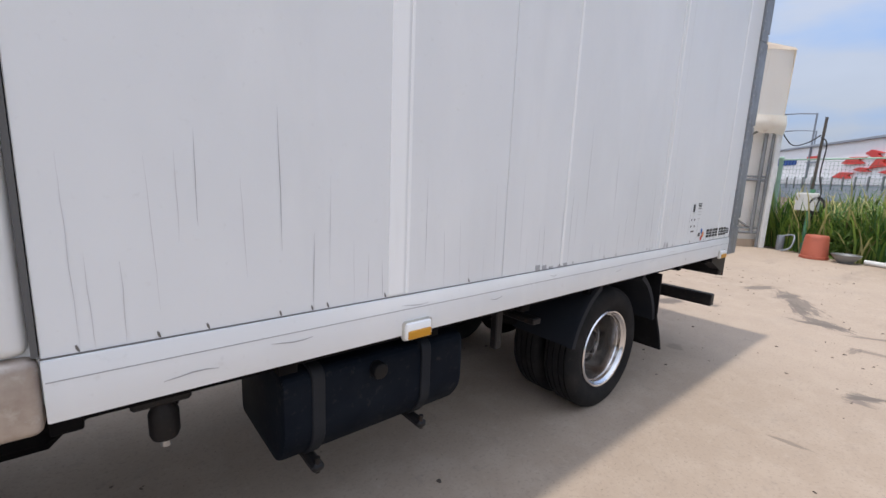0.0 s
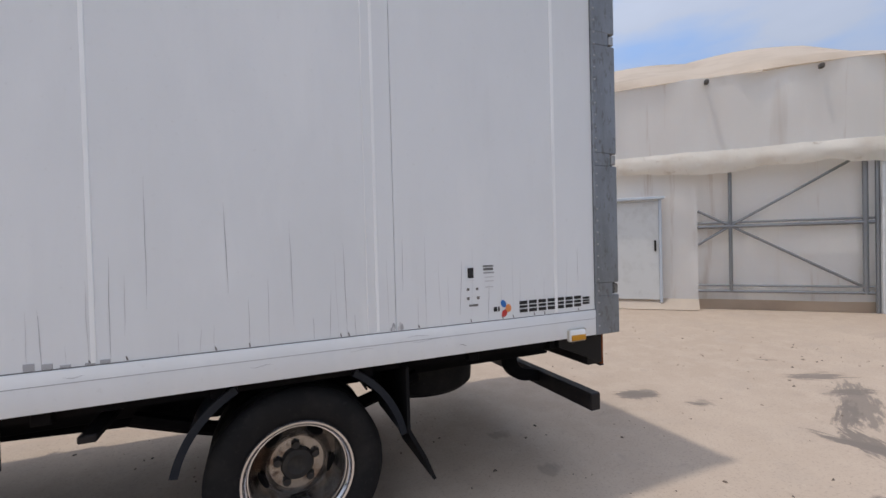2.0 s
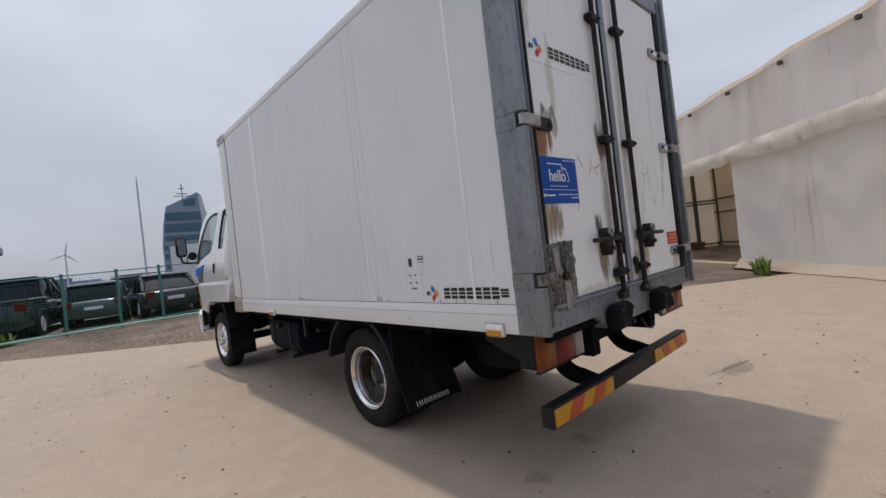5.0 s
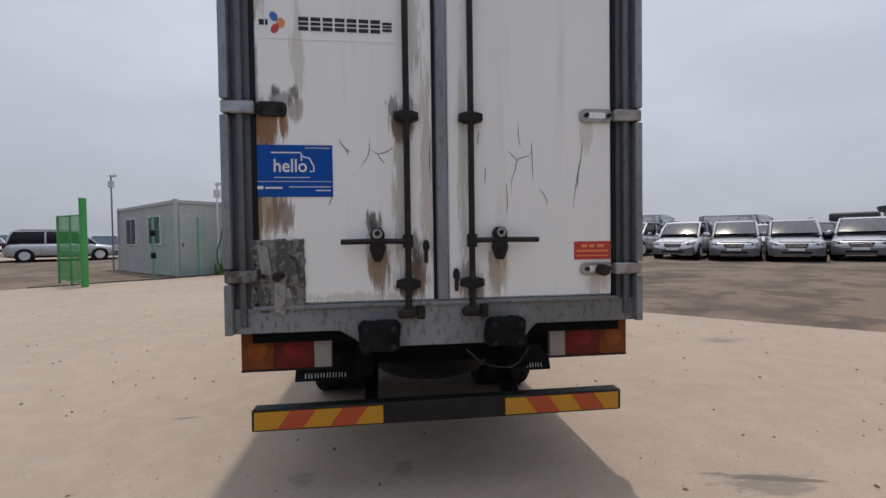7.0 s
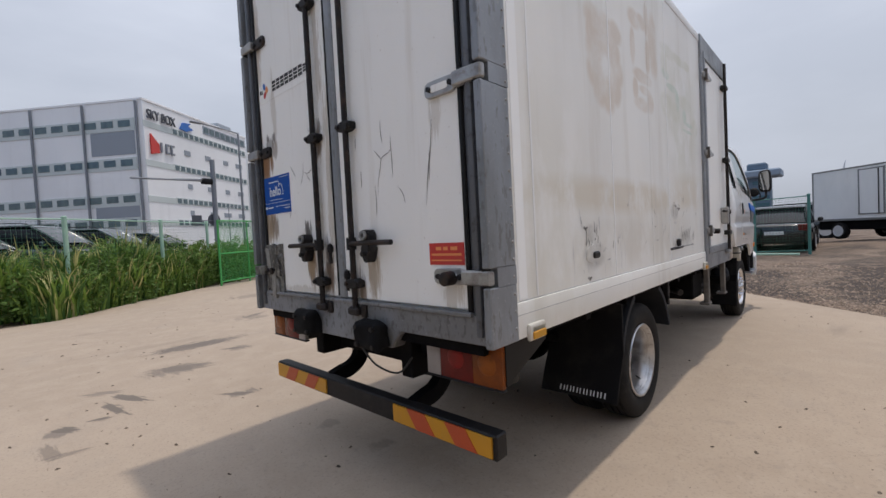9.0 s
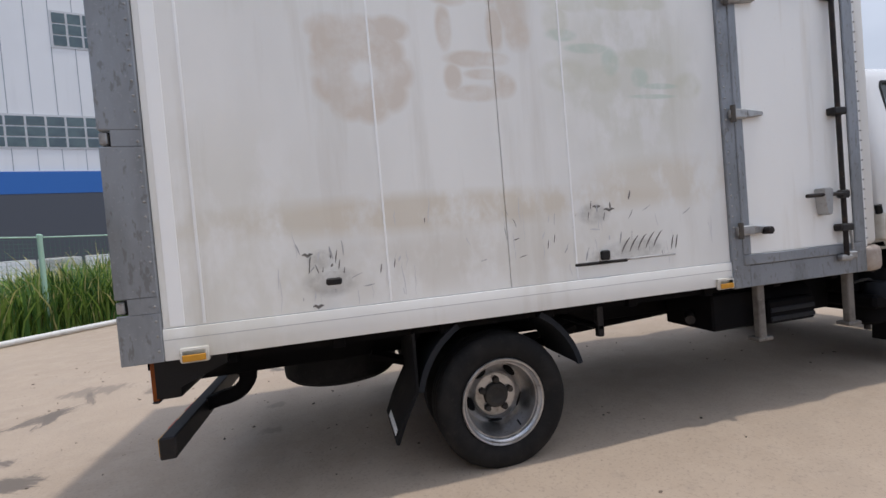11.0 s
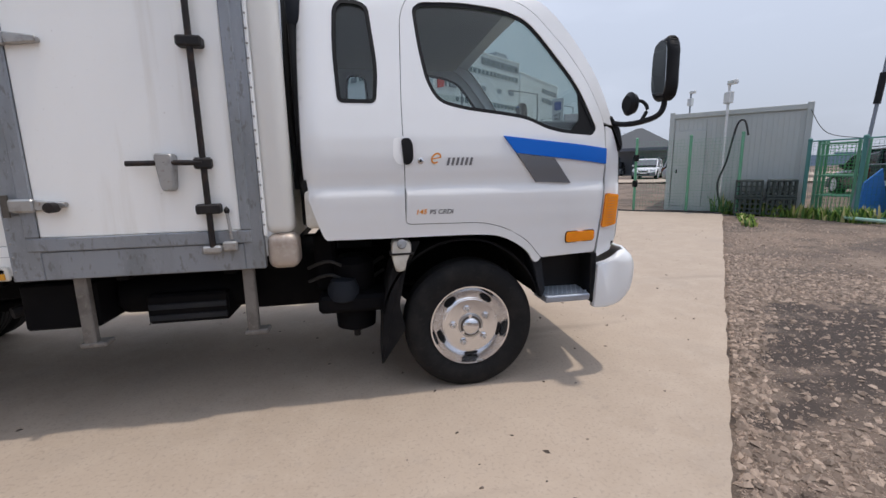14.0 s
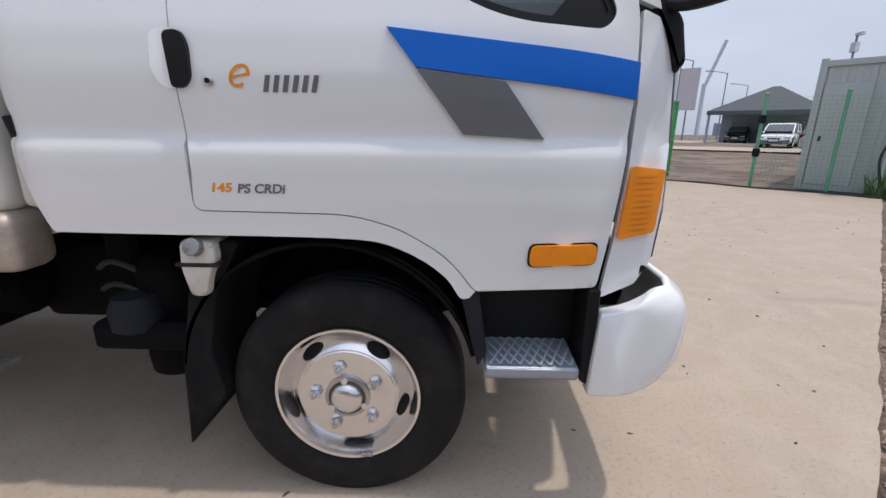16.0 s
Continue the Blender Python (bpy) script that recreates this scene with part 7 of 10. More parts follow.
tent = thing("tent_warehouse", "cream fabric tent warehouse with a closed wall and an open bay", "tent warehouse", at=spt(U0, 4, 0.0))
TI = tent.matrix_world.inverted()


def tpart(name, bm, m, label="", parent=tent, sharp=35):
    if parent is tent:
        bm.transform(TI)
    return part(name, bm, m, parent, label, sharp)


def fabric(v0, v1, z0, z1, u, wave, nv, nz, thick=0.03):
    """A hanging fabric sheet with slack folds between its posts."""
    bm = bmesh.new()
    rows = []
    for j in range(nz + 1):
        z = z0 + (z1 - z0) * j / nz
        row = []
        for i in range(nv + 1):
            v = v0 + (v1 - v0) * i / nv
            d = wave * (math.sin(v * 3.4) * 0.5 + math.sin(v * 7.9 + 1.3) * 0.25 + noise.noise((v * 1.1, z * 0.8, 3)) * 0.9)
            row.append(bm.verts.new(spt(u + d, v, z)))
        rows.append(row)
    for a, b in zip(rows, rows[1:]):
        for i in range(nv):
            bm.faces.new((a[i], a[i + 1], b[i + 1], b[i]))
    geom = bm.faces[:]
    bmesh.ops.solidify(bm, geom=geom, thickness=thick)
    bmesh.ops.recalc_face_normals(bm, faces=bm.faces[:])
    return bm


tpart("fascia", fabric(V0, V1, 2.80, 4.15, U0 + 0.10, 0.085, 160, 10), "tent_fabric", "stained cream fabric valance")
# rolled hem of the valance
hem = fabric(V0, V1, 2.50, 2.86, U0 + 0.17, 0.075, 420, 8, 0.05)
for w in hem.verts:
    vv = (w.co.x - w.co.y) * R2
    low = (2.86 - w.co.z) / 0.36
    w.co.z += 0.07 * low * (math.sin(vv * 2.3) * 0.6 + noise.noise((vv * 2.2, 1, 8))) + 0.012 * noise.noise((vv * 6.5, low * 2, 3))
    belly = (0.05 + 0.016 * noise.noise((vv * 4.5, low * 3, 9))) * math.sin(math.pi * min(1.0, max(0.0, low))) * (1 + noise.noise((vv * 1.7, 5, 2)))
    w.co += Vector((belly * R2, belly * R2, 0))
tpart("hem", hem, "tent_hem", "slack cream hem of the valance")
for k in range(13):
    v = V0 + 0.85 + 1.6 * k
    tpart("lacing_knot", sbox(U0 + 0.13, U0 + 0.22, v - 0.035, v + 0.035, 4.02, 4.10, 0.015, base=0.0), "steel_dark")
closed = tpart("side_wall", fabric(VP, VD, 0.04, 2.7, U0, 0.03, 90, 10), "tent_fabric", "cream fabric wall panel")
# loose skirt lying on the slab
sk = bmesh.new()
sk_rows = []
for i in range(100):
    v = VP + (VD - VP) * i / 99
    h0 = 0.16 + 0.06 * noise.noise((v * 1.3, 4, 4))
    o = 0.14 + 0.05 * noise.noise((v * 1.9, 7, 1))
    q = lie(*spt(U0, v, 0).xy)
    sk_rows.append([sk.verts.new(spt(U0 + 0.035, v, h0 + q + 0.03)), sk.verts.new(spt(U0 + 0.05 + o * 0.5, v, 0.09 + q)), sk.verts.new(spt(U0 + 0.07 + o, v, 0.012 + q)), sk.verts.new(spt(U0 - 0.03, v, 0.0 + q)), sk.verts.new(spt(U0 - 0.03, v, h0 + q))])
for a, b in zip(sk_rows, sk_rows[1:]):
    for k in range(5):
        sk.faces.new((a[k], a[(k + 1) % 5], b[(k + 1) % 5], b[k]))
bmesh.ops.recalc_face_normals(sk, faces=sk.faces[:])
tpart("wall_skirt", sk, "tent_roof", "dusty fabric skirt on the ground")
# roof: a curved sheet over a ridge, deep behind the valance
rf = bmesh.new()
prof = [(U0 + 0.14, 4.13), (U0 + 0.05, 4.20), (U0 - 1.0, 4.62), (U0 - 3.0, 5.55), (U0 - 5.2, 6.05), (U0 - 7.4, 5.55), (U0 - 9.4, 4.75), (U0 - 10.4, 4.22)]
rr = []
for i in range(81):
    v = V0 + (V1 - V0) * i / 80
    bulge = 0.10 * abs(math.sin(math.pi * (v - V0) / 2.3))
    rr.append([rf.verts.new(spt(a, v, b + bulge * (0.2 if k in (0, 7) else 1))) for k, (a, b) in enumerate(prof)])
for a, b in zip(rr, rr[1:]):
    for k in range(len(prof) - 1):
        rf.faces.new((a[k], a[k + 1], b[k + 1], b[k]))
tpart("roof", rf, "tent_roof", "sun-bleached beige fabric roof", sharp=60)
for v in (V0 + 0.02, V1 - 0.02):
    gable = bmesh.new()
    gable.faces.new([gable.verts.new(spt(a, v, b)) for a, b in [(U0 + 0.08, 2.75)] + prof + [(U0 - 10.4, 0.0), (U0 - 0.3, 0.0), (U0 - 0.3, 2.75)]])
    tpart("end_wall", gable, "tent_inner")
tpart("back_wall", sbox(U0 - 10.45, U0 - 10.38, V0, V1, -0.2, 4.25, base=0), "tent_inner")
tpart("inner_wall", sbox(U0 - 4.2, U0 - 4.15, VD - 1.5, V1, -0.1, 4.0, base=0.05), "tent_inner", "warm beige inner lining")
for v in (7.7, 9.9, 12.3, 14.3):
    tpart("inner_post", sbox(U0 - 4.15, U0 - 4.09, v - 0.03, v + 0.03, 0, 4.0, base=0.05), "steel_dark")
for z in (0.22, 1.45, 2.0):
    tpart("inner_rail", sbox(U0 - 4.14, U0 - 4.08, VD - 1.0, V1 - 0.1, z, z + 0.05, base=0.05), "steel_dark")
for u_ in (U0 - 0.22, U0 - 3.35, U0 - 6.6, U0 - 9.8):
    tpart("inner_post", sbox(u_ - 0.06, u_ + 0.06, V1 - 0.16, V1 - 0.06, 0, 4.2, base=0.1), "steel_dark")
for z in (0.12, 1.80, 1.92):
    tpart("inner_rail", sbox(U0 - 10.2, U0 - 0.1, V1 - 0.15, V1 - 0.07, z, z + 0.06, base=0.1), "steel_dark")
tpart("bay_post", sbox(U0 - 0.04, U0 + 0.04, V1 - 0.32, V1 - 0.24, 0, 2.7, base=0.1), "galv", "grey steel bay post")
tpart("bay_post", sbox(U0 - 0.03, U0 + 0.03, V1 - 0.55, V1 - 0.49, 0, 2.7, base=0.1), "steel_dark")
tpart("bay_sill", sbox(U0 - 0.05, U0 + 0.22, VD, V1, -0.1, 0.05, 0.01, base=0.12), "slab", "concrete sill of the open bay")
# steel door in the fabric wall
dv0, dv1 = -2.77, -1.84
td = tpart("tent_door", sbox(U0 + 0.04, U0 + 0.10, dv0 + 0.05, dv1 - 0.05, 0.15, 1.97, 0.008, base=0.07), "office_trim", "pale steel door in the fabric wall")
for v0, v1, z0, z1 in ((dv0, dv0 + 0.05, 0.1, 2.0), (dv1 - 0.05, dv1, 0.1, 2.0)):
    tpart("jamb", sbox(U0 + 0.03, U0 + 0.115, v0, v1, z0, z1, 0.005, base=0.07), "galv_pale")
tpart("door_hood", sbox(U0 + 0.03, U0 + 0.20, dv0 - 0.04, dv1 + 0.04, 2.0, 2.045, 0.005, base=0.07), "galv_pale")
tpart("door_knob", sbox(U0 + 0.10, U0 + 0.15, dv0 + 0.10, dv0 + 0.13, 1.05, 1.25, 0.005, base=0.07), "black_plastic")
# braced gate leaf at the wall's end: sheet behind galvanised bars
tpart("gate_sheet", fabric(V0 + 0.05, VP, 0.22, 2.75, U0 - 0.10, 0.012, 24, 6), "tent_fabric", "white sheet behind gate bars")
tpart("gate_foot", fabric(V0 + 0.1, VP, 0.02, 0.24, U0 - 0.02, 0.03, 24, 3), "tent_roof")
gz = 0.07
for a, b, r in (((U0, -3.86, 0.30), (U0, -3.86, 2.6), 0.03), ((U0, -5.70, 0.30), (U0, -5.70, 2.6), 0.04), ((U0 + 0.02, -5.84, 0.0), (U0 + 0.02, -5.84, 2.6), 0.03), ((U0, -3.36, 0.32), (U0, -5.9, 0.32), 0.025), ((U0, -3.36, 0.42), (U0, -5.9, 0.42), 0.018),
                ((U0, -3.36, 1.46), (U0, -5.9, 1.46), 0.03), ((U0, -3.36, 1.53), (U0, -5.9, 1.53), 0.018), ((U0, -3.86, 1.47), (U0, -5.7, 2.58), 0.022), ((U0, -3.86, 1.47), (U0, -5.7, 0.40), 0.022), ((U0, -3.86, 1.47), (U0, -3.36, 1.75), 0.022), ((U0, -3.86, 1.47), (U0, -3.36, 1.15), 0.022)):
    tpart("gate_bar", sbar((a[0], a[1], a[2] + gz), (b[0], b[1], b[2] + gz), r), "galv")
tpart("corner_pole", sbox(U0 - 0.02, U0 + 0.10, V0 - 0.02, V0 + 0.08, 0, 2.75, 0.01, base=0.07), "white_pipe", "white corner pole")
# rusty steel stack on the bay's floor
stack = thing("steel_stack", "rust-red stack of steel bars on the bay floor", "steel stack", at=spt(U0 - 2.3, 13.95, 0.12), yaw=-135)
for k in range(9):
    part("steel_bar", box(-0.85 + 0.02 * (k % 3), 0.85 - 0.03 * (k % 2), -0.24 + 0.16 * (k % 3), -0.12 + 0.16 * (k % 3), 0.10 * (k // 3), 0.09 + 0.10 * (k // 3), 0.008), "rust_brown", stack)

# ---- boundary fence, grass and clutter beyond the slab ----
def mesh_wires(a, b, z0, z1, nx, nz, r, m, parent, name="wire_mesh"):
    """Welded wire between two uprights."""
    bm = bmesh.new()
    a, b = Vector(a), Vector(b)
    d = b - a

    def bar(p, q):
        w = (q - p).normalized()
        s = w.cross(Vector((0.3, 0.5, 0.2))).normalized() * r
        t = w.cross(s).normalized() * r
        ra = [bm.verts.new(p + s), bm.verts.new(p - s * 0.5 + t * 0.87), bm.verts.new(p - s * 0.5 - t * 0.87)]
        rb = [bm.verts.new(q + s), bm.verts.new(q - s * 0.5 + t * 0.87), bm.verts.new(q - s * 0.5 - t * 0.87)]
        for k in range(3):
            bm.faces.new((ra[k], ra[(k + 1) % 3], rb[(k + 1) % 3], rb[k]))
    for i in range(nx + 1):
        p = a + d * i / nx
        bar(p + Vector((0, 0, z0)), p + Vector((0, 0, z1)))
    for j in range(nz + 1):
        z = z0 + (z1 - z0) * j / nz
        bar(a + Vector((0, 0, z)), b + Vector((0, 0, z)))
    return part(name, bm, m, parent)


def fence_run(points, post_mat, h, label, wires=True, r=0.045, rails=(), wm="wire_green"):
    f = thing("wire_fence", label, "fence")
    for p in points:
        part("post", cyl(p - Vector((0, 0, 0.1)), p + Vector((0, 0, h)), r, 12), post_mat, f)
        part("post_cap", lathe([(r + 0.006, 0), (r + 0.006, 0.03), (0.02, 0.05), (0, 0.052)], p + Vector((0, 0, h - 0.01)), "z", 12), post_mat, f)
    for a, b in zip(points, points[1:]):
        n = max(6, int((b - a).length / 0.075))
        if wires:
            mesh_wires(a, b, 0.08, h - 0.08, n, 22, 0.0022, wm, f)
        for z in rails:
            part("rail", cyl(a + Vector((0, 0, z)), b + Vector((0, 0, z)), 0.016, 8), post_mat, f)
    return f


back_line = [(-7.4, -6.5), (-5.15, -7.15), (-2.6, -8.6), (0.4, -9.75), (3.2, -9.6), (5.7, -8.3), (8.4, -8.0), (10.6, -7.9)]
back_pts = [S(a, b) for a, b in back_line]
fence_run(back_pts, "pale_post", 1.95, "pale green wire fence along the overgrown verge", rails=(1.92,))


def tuft_patch(name, spots, count, h0, h1, seed, label, mats=("leaf_light", "leaf_dark", "leaf_straw"), shares=(0.50, 0.36, 0.14), broad=0.02):
    """Tall grass: thousands of bent blades, one mesh for each shade."""
    rnd = random.Random(seed)
    for m, share in zip(mats, shares):
        verts, faces = [], []
        for _ in range(int(count * share)):
            a, b = rnd.choice(spots)
            t, w = rnd.random(), rnd.random()
            p = a[0].lerp(a[1], t).lerp(b[0].lerp(b[1], t), w)
            clump = 0.75 + 0.8 * abs(noise.noise((p.x * 0.8, p.y * 0.8, 2)))
            h = rnd.uniform(h0, h1) * clump * (1.15 if m == "leaf_straw" else 1.0)
            ang, lean = rnd.uniform(0, 6.28), rnd.uniform(0.08, 0.65) * h
            dx, dy = math.cos(ang), math.sin(ang)
            wd = broad * rnd.uniform(0.5, 1.3)
            i = len(verts)
            z0 = lie(p.x, p.y) - 0.05
            for s, f in ((0.0, 1.0), (0.4, 1.1), (0.75, 0.7)):
                ox, oy = p.x + dx * lean * s * s, p.y + dy * lean * s * s
                verts += [(ox - dy * wd * f, oy + dx * wd * f, z0 + h * s), (ox + dy * wd * f, oy - dx * wd * f, z0 + h * s)]
            verts.append((p.x + dx * lean, p.y + dy * lean, z0 + h * (1 - 0.2 * lean / h)))
            faces += [(i, i + 1, i + 3, i + 2), (i + 2, i + 3, i + 5, i + 4), (i + 4, i + 5, i + 6)]
        me = bpy.data.meshes.new(name)
        me.from_pydata(verts, [], faces)
        me.materials.append(M[m].m)
        tagged(new(name, me), label, "grass", kind="stuff")


def bands(line, near, far):
    out = []
    for (a, b), (c, d) in zip(line, line[1:]):
        p, q = S(a, b), S(c, d)
        n = Vector((-R2, R2, 0))
        out.append(((p + n * near, q + n * near), (p + n * far, q + n * far)))
    return out


tuft_patch("tall_grass", bands(back_line, -0.15, 2.6), 40000, 0.55, 1.45, 5, "tall green roadside grass behind the wire fence")
tuft_patch("tall_grass", bands([(4.6, -7.75), (7.0, -7.75), (9.4, -7.55)], -0.1, 0.5), 3600, 0.35, 1.0, 6, "tall grass spilling over the slab's edge")
tuft_patch("tall_grass", bands([(10.6, -7.9), (13.6, -7.4), (18.5, -7.6)], 0.1, 2.8), 6000, 0.4, 1.2, 7, "green grass beside the gate")
tuft_patch("weeds", bands([(13.0, 4.25), (13.1, 5.0)], -0.05, 0.3), 260, 0.15, 0.5, 8, "weeds beside the container")
tuft_patch("weeds", bands([(12.85, 5.1), (12.6, 6.2), (11.9, 6.9)], -0.2, 0.4), 700, 0.10, 0.4, 9, "weeds along the container and fence")
tuft_patch("weeds", bands([(12.6, 4.55), (10.6, 4.66)], -0.25, 0.02), 160, 0.05, 0.20, 10, "weeds at the slab's edge")
tuft_patch("weeds", bands([(U0 + 0.25, 5.6), (U0 + 0.5, 5.2)], -0.2, 0.25), 160, 0.15, 0.45, 12, "weeds at the tent's foot")

def bush(at, w, h, seed):
    """A loose shrub: many small leaves round a few stems."""
    rnd = random.Random(seed)
    b = thing("shrub", "dense dark green shrub in the verge", "shrub", "shrubs along the verge", at=at)
    for k in range(5):
        a = 1.26 * k
        part("stem", tube([(0, 0, -0.05), (0.2 * w * math.cos(a), 0.2 * w * math.sin(a), h * 0.4), (0.5 * w * math.cos(a), 0.5 * w * math.sin(a), h * 0.8)], [0.015, 0.01, 0.004], 5), "steel_dark", b)
    verts, faces = [], []
    for _ in range(2400):
        a, r, z = rnd.uniform(0, 6.28), rnd.random() ** 0.5, rnd.random()
        lobe = 0.72 + 0.45 * noise.noise((math.cos(a) * 1.5 + seed, math.sin(a) * 1.5, z * 2))
        rr = w * lobe * r * math.sqrt(max(0.05, 1 - (z - 0.35) ** 2 * 1.9))
        p = Vector((rr * math.cos(a), rr * math.sin(a), h * z * lobe * 1.15))
        d = Vector((rnd.gauss(0, 1), rnd.gauss(0, 1), rnd.gauss(0, 0.6))).normalized() * rnd.uniform(0.05, 0.12)
        s = d.cross(Vector((rnd.gauss(0, 1), rnd.gauss(0, 1), rnd.gauss(0, 1)))).normalized() * 0.022
        i = len(verts)
        verts += [p, p + d * 0.5 + s, p + d, p + d * 0.5 - s]
        faces.append((i, i + 1, i + 2, i + 3))
    me = bpy.data.meshes.new("foliage")
    me.from_pydata(verts, [], faces)
    me.materials.append(M["leaf_bush"].m)
    o = new("foliage", me)
    o.parent = b
    tagged(o, "")


for k, (a, b, w, h) in enumerate(((6.6, -8.5, 0.8, 1.35), (7.6, -8.6, 0.9, 1.5), (8.6, -8.5, 0.8, 1.2), (9.6, -8.6, 0.9, 1.4), (10.8, -8.3, 0.9, 1.3), (12.2, -7.9, 0.9, 1.2), (13.4, -7.6, 0.9, 1.3), (14.8, -7.9, 1.0, 1.3), (-3.9, -8.8, 0.9, 1.3), (5.6, -8.9, 0.9, 1.5), (6.1, -8.15, 0.7, 1.3), (7.1, -8.3, 0.8, 1.5), (1.5, -10.6, 0.9, 1.1), (4.6, -9.6, 0.7, 1.0),
                              (4.9, -8.3, 0.7, 1.0), (5.5, -7.95, 0.6, 0.85), (6.3, -7.95, 0.6, 0.9), (7.0, -7.9, 0.6, 1.0), (7.8, -7.9, 0.65, 1.1), (8.5, -7.8, 0.6, 1.0), (9.2, -7.8, 0.6, 1.2), (9.9, -7.9, 0.8, 1.5), (10.7, -7.5, 0.8, 1.4), (11.5, -7.3, 0.8, 1.4), (12.4, -6.9, 0.8, 1.2), (13.3, -6.6, 0.8, 1.1), (14.2, -6.7, 0.8, 1.0), (3.9, -8.9, 0.7, 1.0), (2.6, -9.7, 0.7, 0.9), (-4.6, -7.6, 0.5, 0.6), (-5.9, -7.0, 0.5, 0.8))):
    bush(S(a, b), w, h, 60 + k)

pot = thing("flower_pot", "large upturned terracotta-red plastic pot on the slab", "plant pot", at=S(-5.60, -6.24))
part("pot_body", lathe([(0.205, 0), (0.215, 0.01), (0.185, 0.40), (0.175, 0.44), (0.165, 0.45), (0, 0.45)], (0, 0, 0), "z", 32), "pot_red", pot)
part("pot_rim", lathe([(0.205, 0.0), (0.228, 0.004), (0.228, 0.05), (0.205, 0.055)], (0, 0, 0), "z", 32), "pot_red", pot)
up = thing("utility_pole", "dark steel pole with a grey meter box and looped cables", "utility pole", at=S(-6.55, -6.63))
part("pole", cyl((0, 0, -0.1), (0.03, 0.05, 2.75), 0.026, 12), "steel_dark", up)
part("green_stub", cyl((0.06, 0.05, -0.1), (0.06, 0.05, 1.3), 0.045, 12), "fence_green", up)
part("meter_box", box(-0.13, 0.13, -0.2, 0.17, 0.85, 1.22, 0.015), "office_trim", up, "pale grey meter box")
for k in range(3):
    part("cable_loop", tube([Vector((0.12, 0.16 + 0.04 * math.cos(a) * 3, 0.95 + 0.16 * math.sin(a) + 0.02 * k)) for a in [2 * math.pi * i / 20 for i in range(21)]], 0.013, 6), "cable_black", up)
part("cable", tube(smooth_line([(0.04, 0.02, 2.35), (0.12, 0.14, 2.2), (0.10, 0.12, 1.6), (0.16, 0.2, 1.2), (0.10, 0.1, 0.6), (0.05, 0.1, 0.1)], 6), 0.012, 6), "cable_black", up)
solid("slack_cable", tube(smooth_line([S(-6.70, -5.98, 2.45), S(-6.68, -6.2, 2.2), S(-6.62, -6.45, 2.25), S(-6.55, -6.63, 2.4)], 6), 0.012, 6), "cable_black", "black cable sagging between tent and pole", "cable")
solid("floor_pump", merged(cyl(S(-6.45, -6.15, 0), S(-6.45, -6.15, 0.32), 0.07, 12, bevel=0.01), tube(smooth_line([S(-6.45, -6.15, 0.3), S(-6.3, -6.3, 0.34), S(-6.2, -6.2, 0.1), S(-6.25, -6.05, 0.02)], 5), 0.018, 8)), "lamp_grey", "small grey pump with a bent pipe", "pump")
solid("wash_bowl", lathe([(0.10, 0), (0.20, 0.12), (0.22, 0.16), (0.19, 0.15), (0.09, 0.03), (0, 0.03)], S(-5.2, -6.5), "z", 24), "galv", "grey metal bowl on the slab", "bowl")
solid("pipe", cyl(S(-5.1, -6.75, 0.05), S(-3.3, -7.75, 0.05), 0.045, 12), "white_pipe", "white plastic pipe along the verge", "pipe")
solid("pipe", cyl(S(-2.4, -8.3, 0.05), S(3.0, -9.3, 0.07), 0.05, 12), "white_pipe", "white plastic pipe along the verge", "pipe")
for a, b, w in ((-4.3, -7.0, 0.22), (-4.0, -7.1, 0.18), (-0.9, -9.05, 0.2)):
    q = S(a, b)
    solid("rubble_piece", box(q.x - w, q.x + w, q.y - w * 0.6, q.y + w * 0.6, q.z - 0.02, q.z + 0.09, 0.02), "office_trim", "pale rubble piece beside the fence", "rubble")

# ---- mesh gate standing open at the slab's far end ----
def mesh_gate(ga, gb_):
    """A gate leaf on a thick post."""
    gate = thing("mesh_gate", "bright green wire mesh gate standing open", "gate", "yard gate leaves", at=ga)
    d = gb_ - ga
    part("gate_post", cyl((0, 0, -0.1), (0, 0, 2.35), 0.085, 16), "gate_green", gate, "thick green gate post")
    part("post_cap", lathe([(0.09, 0), (0.09, 0.03), (0.04, 0.05), (0, 0.052)], (0, 0, 2.34), "z", 16), "gate_green", gate)
    for t in (0.04, 0.5, 1.0):
        p = d * t
        part("frame_bar", cyl(p, p + Vector((0, 0, 1.95)), 0.03 if t == 1 else 0.022, 10), "gate_green", gate)
    for z in (0.12, 0.95, 1.93):
        part("frame_bar", cyl(Vector((0, 0, z)), d + Vector((0, 0, z)), 0.022, 10), "gate_green", gate)
    mesh_wires(Vector(), d, 0.12, 1.93, 48, 36, 0.0045, "gate_green", gate)


mesh_gate(S(11.7, -6.25), S(9.35, -6.95))
mesh_gate(S(12.13, 0.23), S(13.9, 0.02))
fence_run([S(12.95, 2.1), S(12.9, 3.4), S(12.85, 4.5)], "fence_green", 1.95, "green mesh fence before the container", rails=(), r=0.035, wm="fence_green")

for z in (0.75, 1.45):
    q = S(12.95, 2.1, z)
    solid("gate_lock", box(q.x - 0.05, q.x + 0.05, q.y - 0.06, q.y + 0.06, q.z - 0.09, q.z + 0.09, 0.015), "black_plastic", "black lock box bolted to a green post", "lock", group="gate locks")

# ---- office container ----
cu0, cu1, cv0, cv1 = 13.3, 19.3, 2.85, 5.78
office = thing("office_container", "grey-green corrugated office container with white windows", "container", at=spt(cu0, cv0, 0.12))
OI = office.matrix_world.inverted()


def opart(name, bm, m, label="", parent=None):
    bm.transform(OI)
    return part(name, bm, m, parent or office, label)


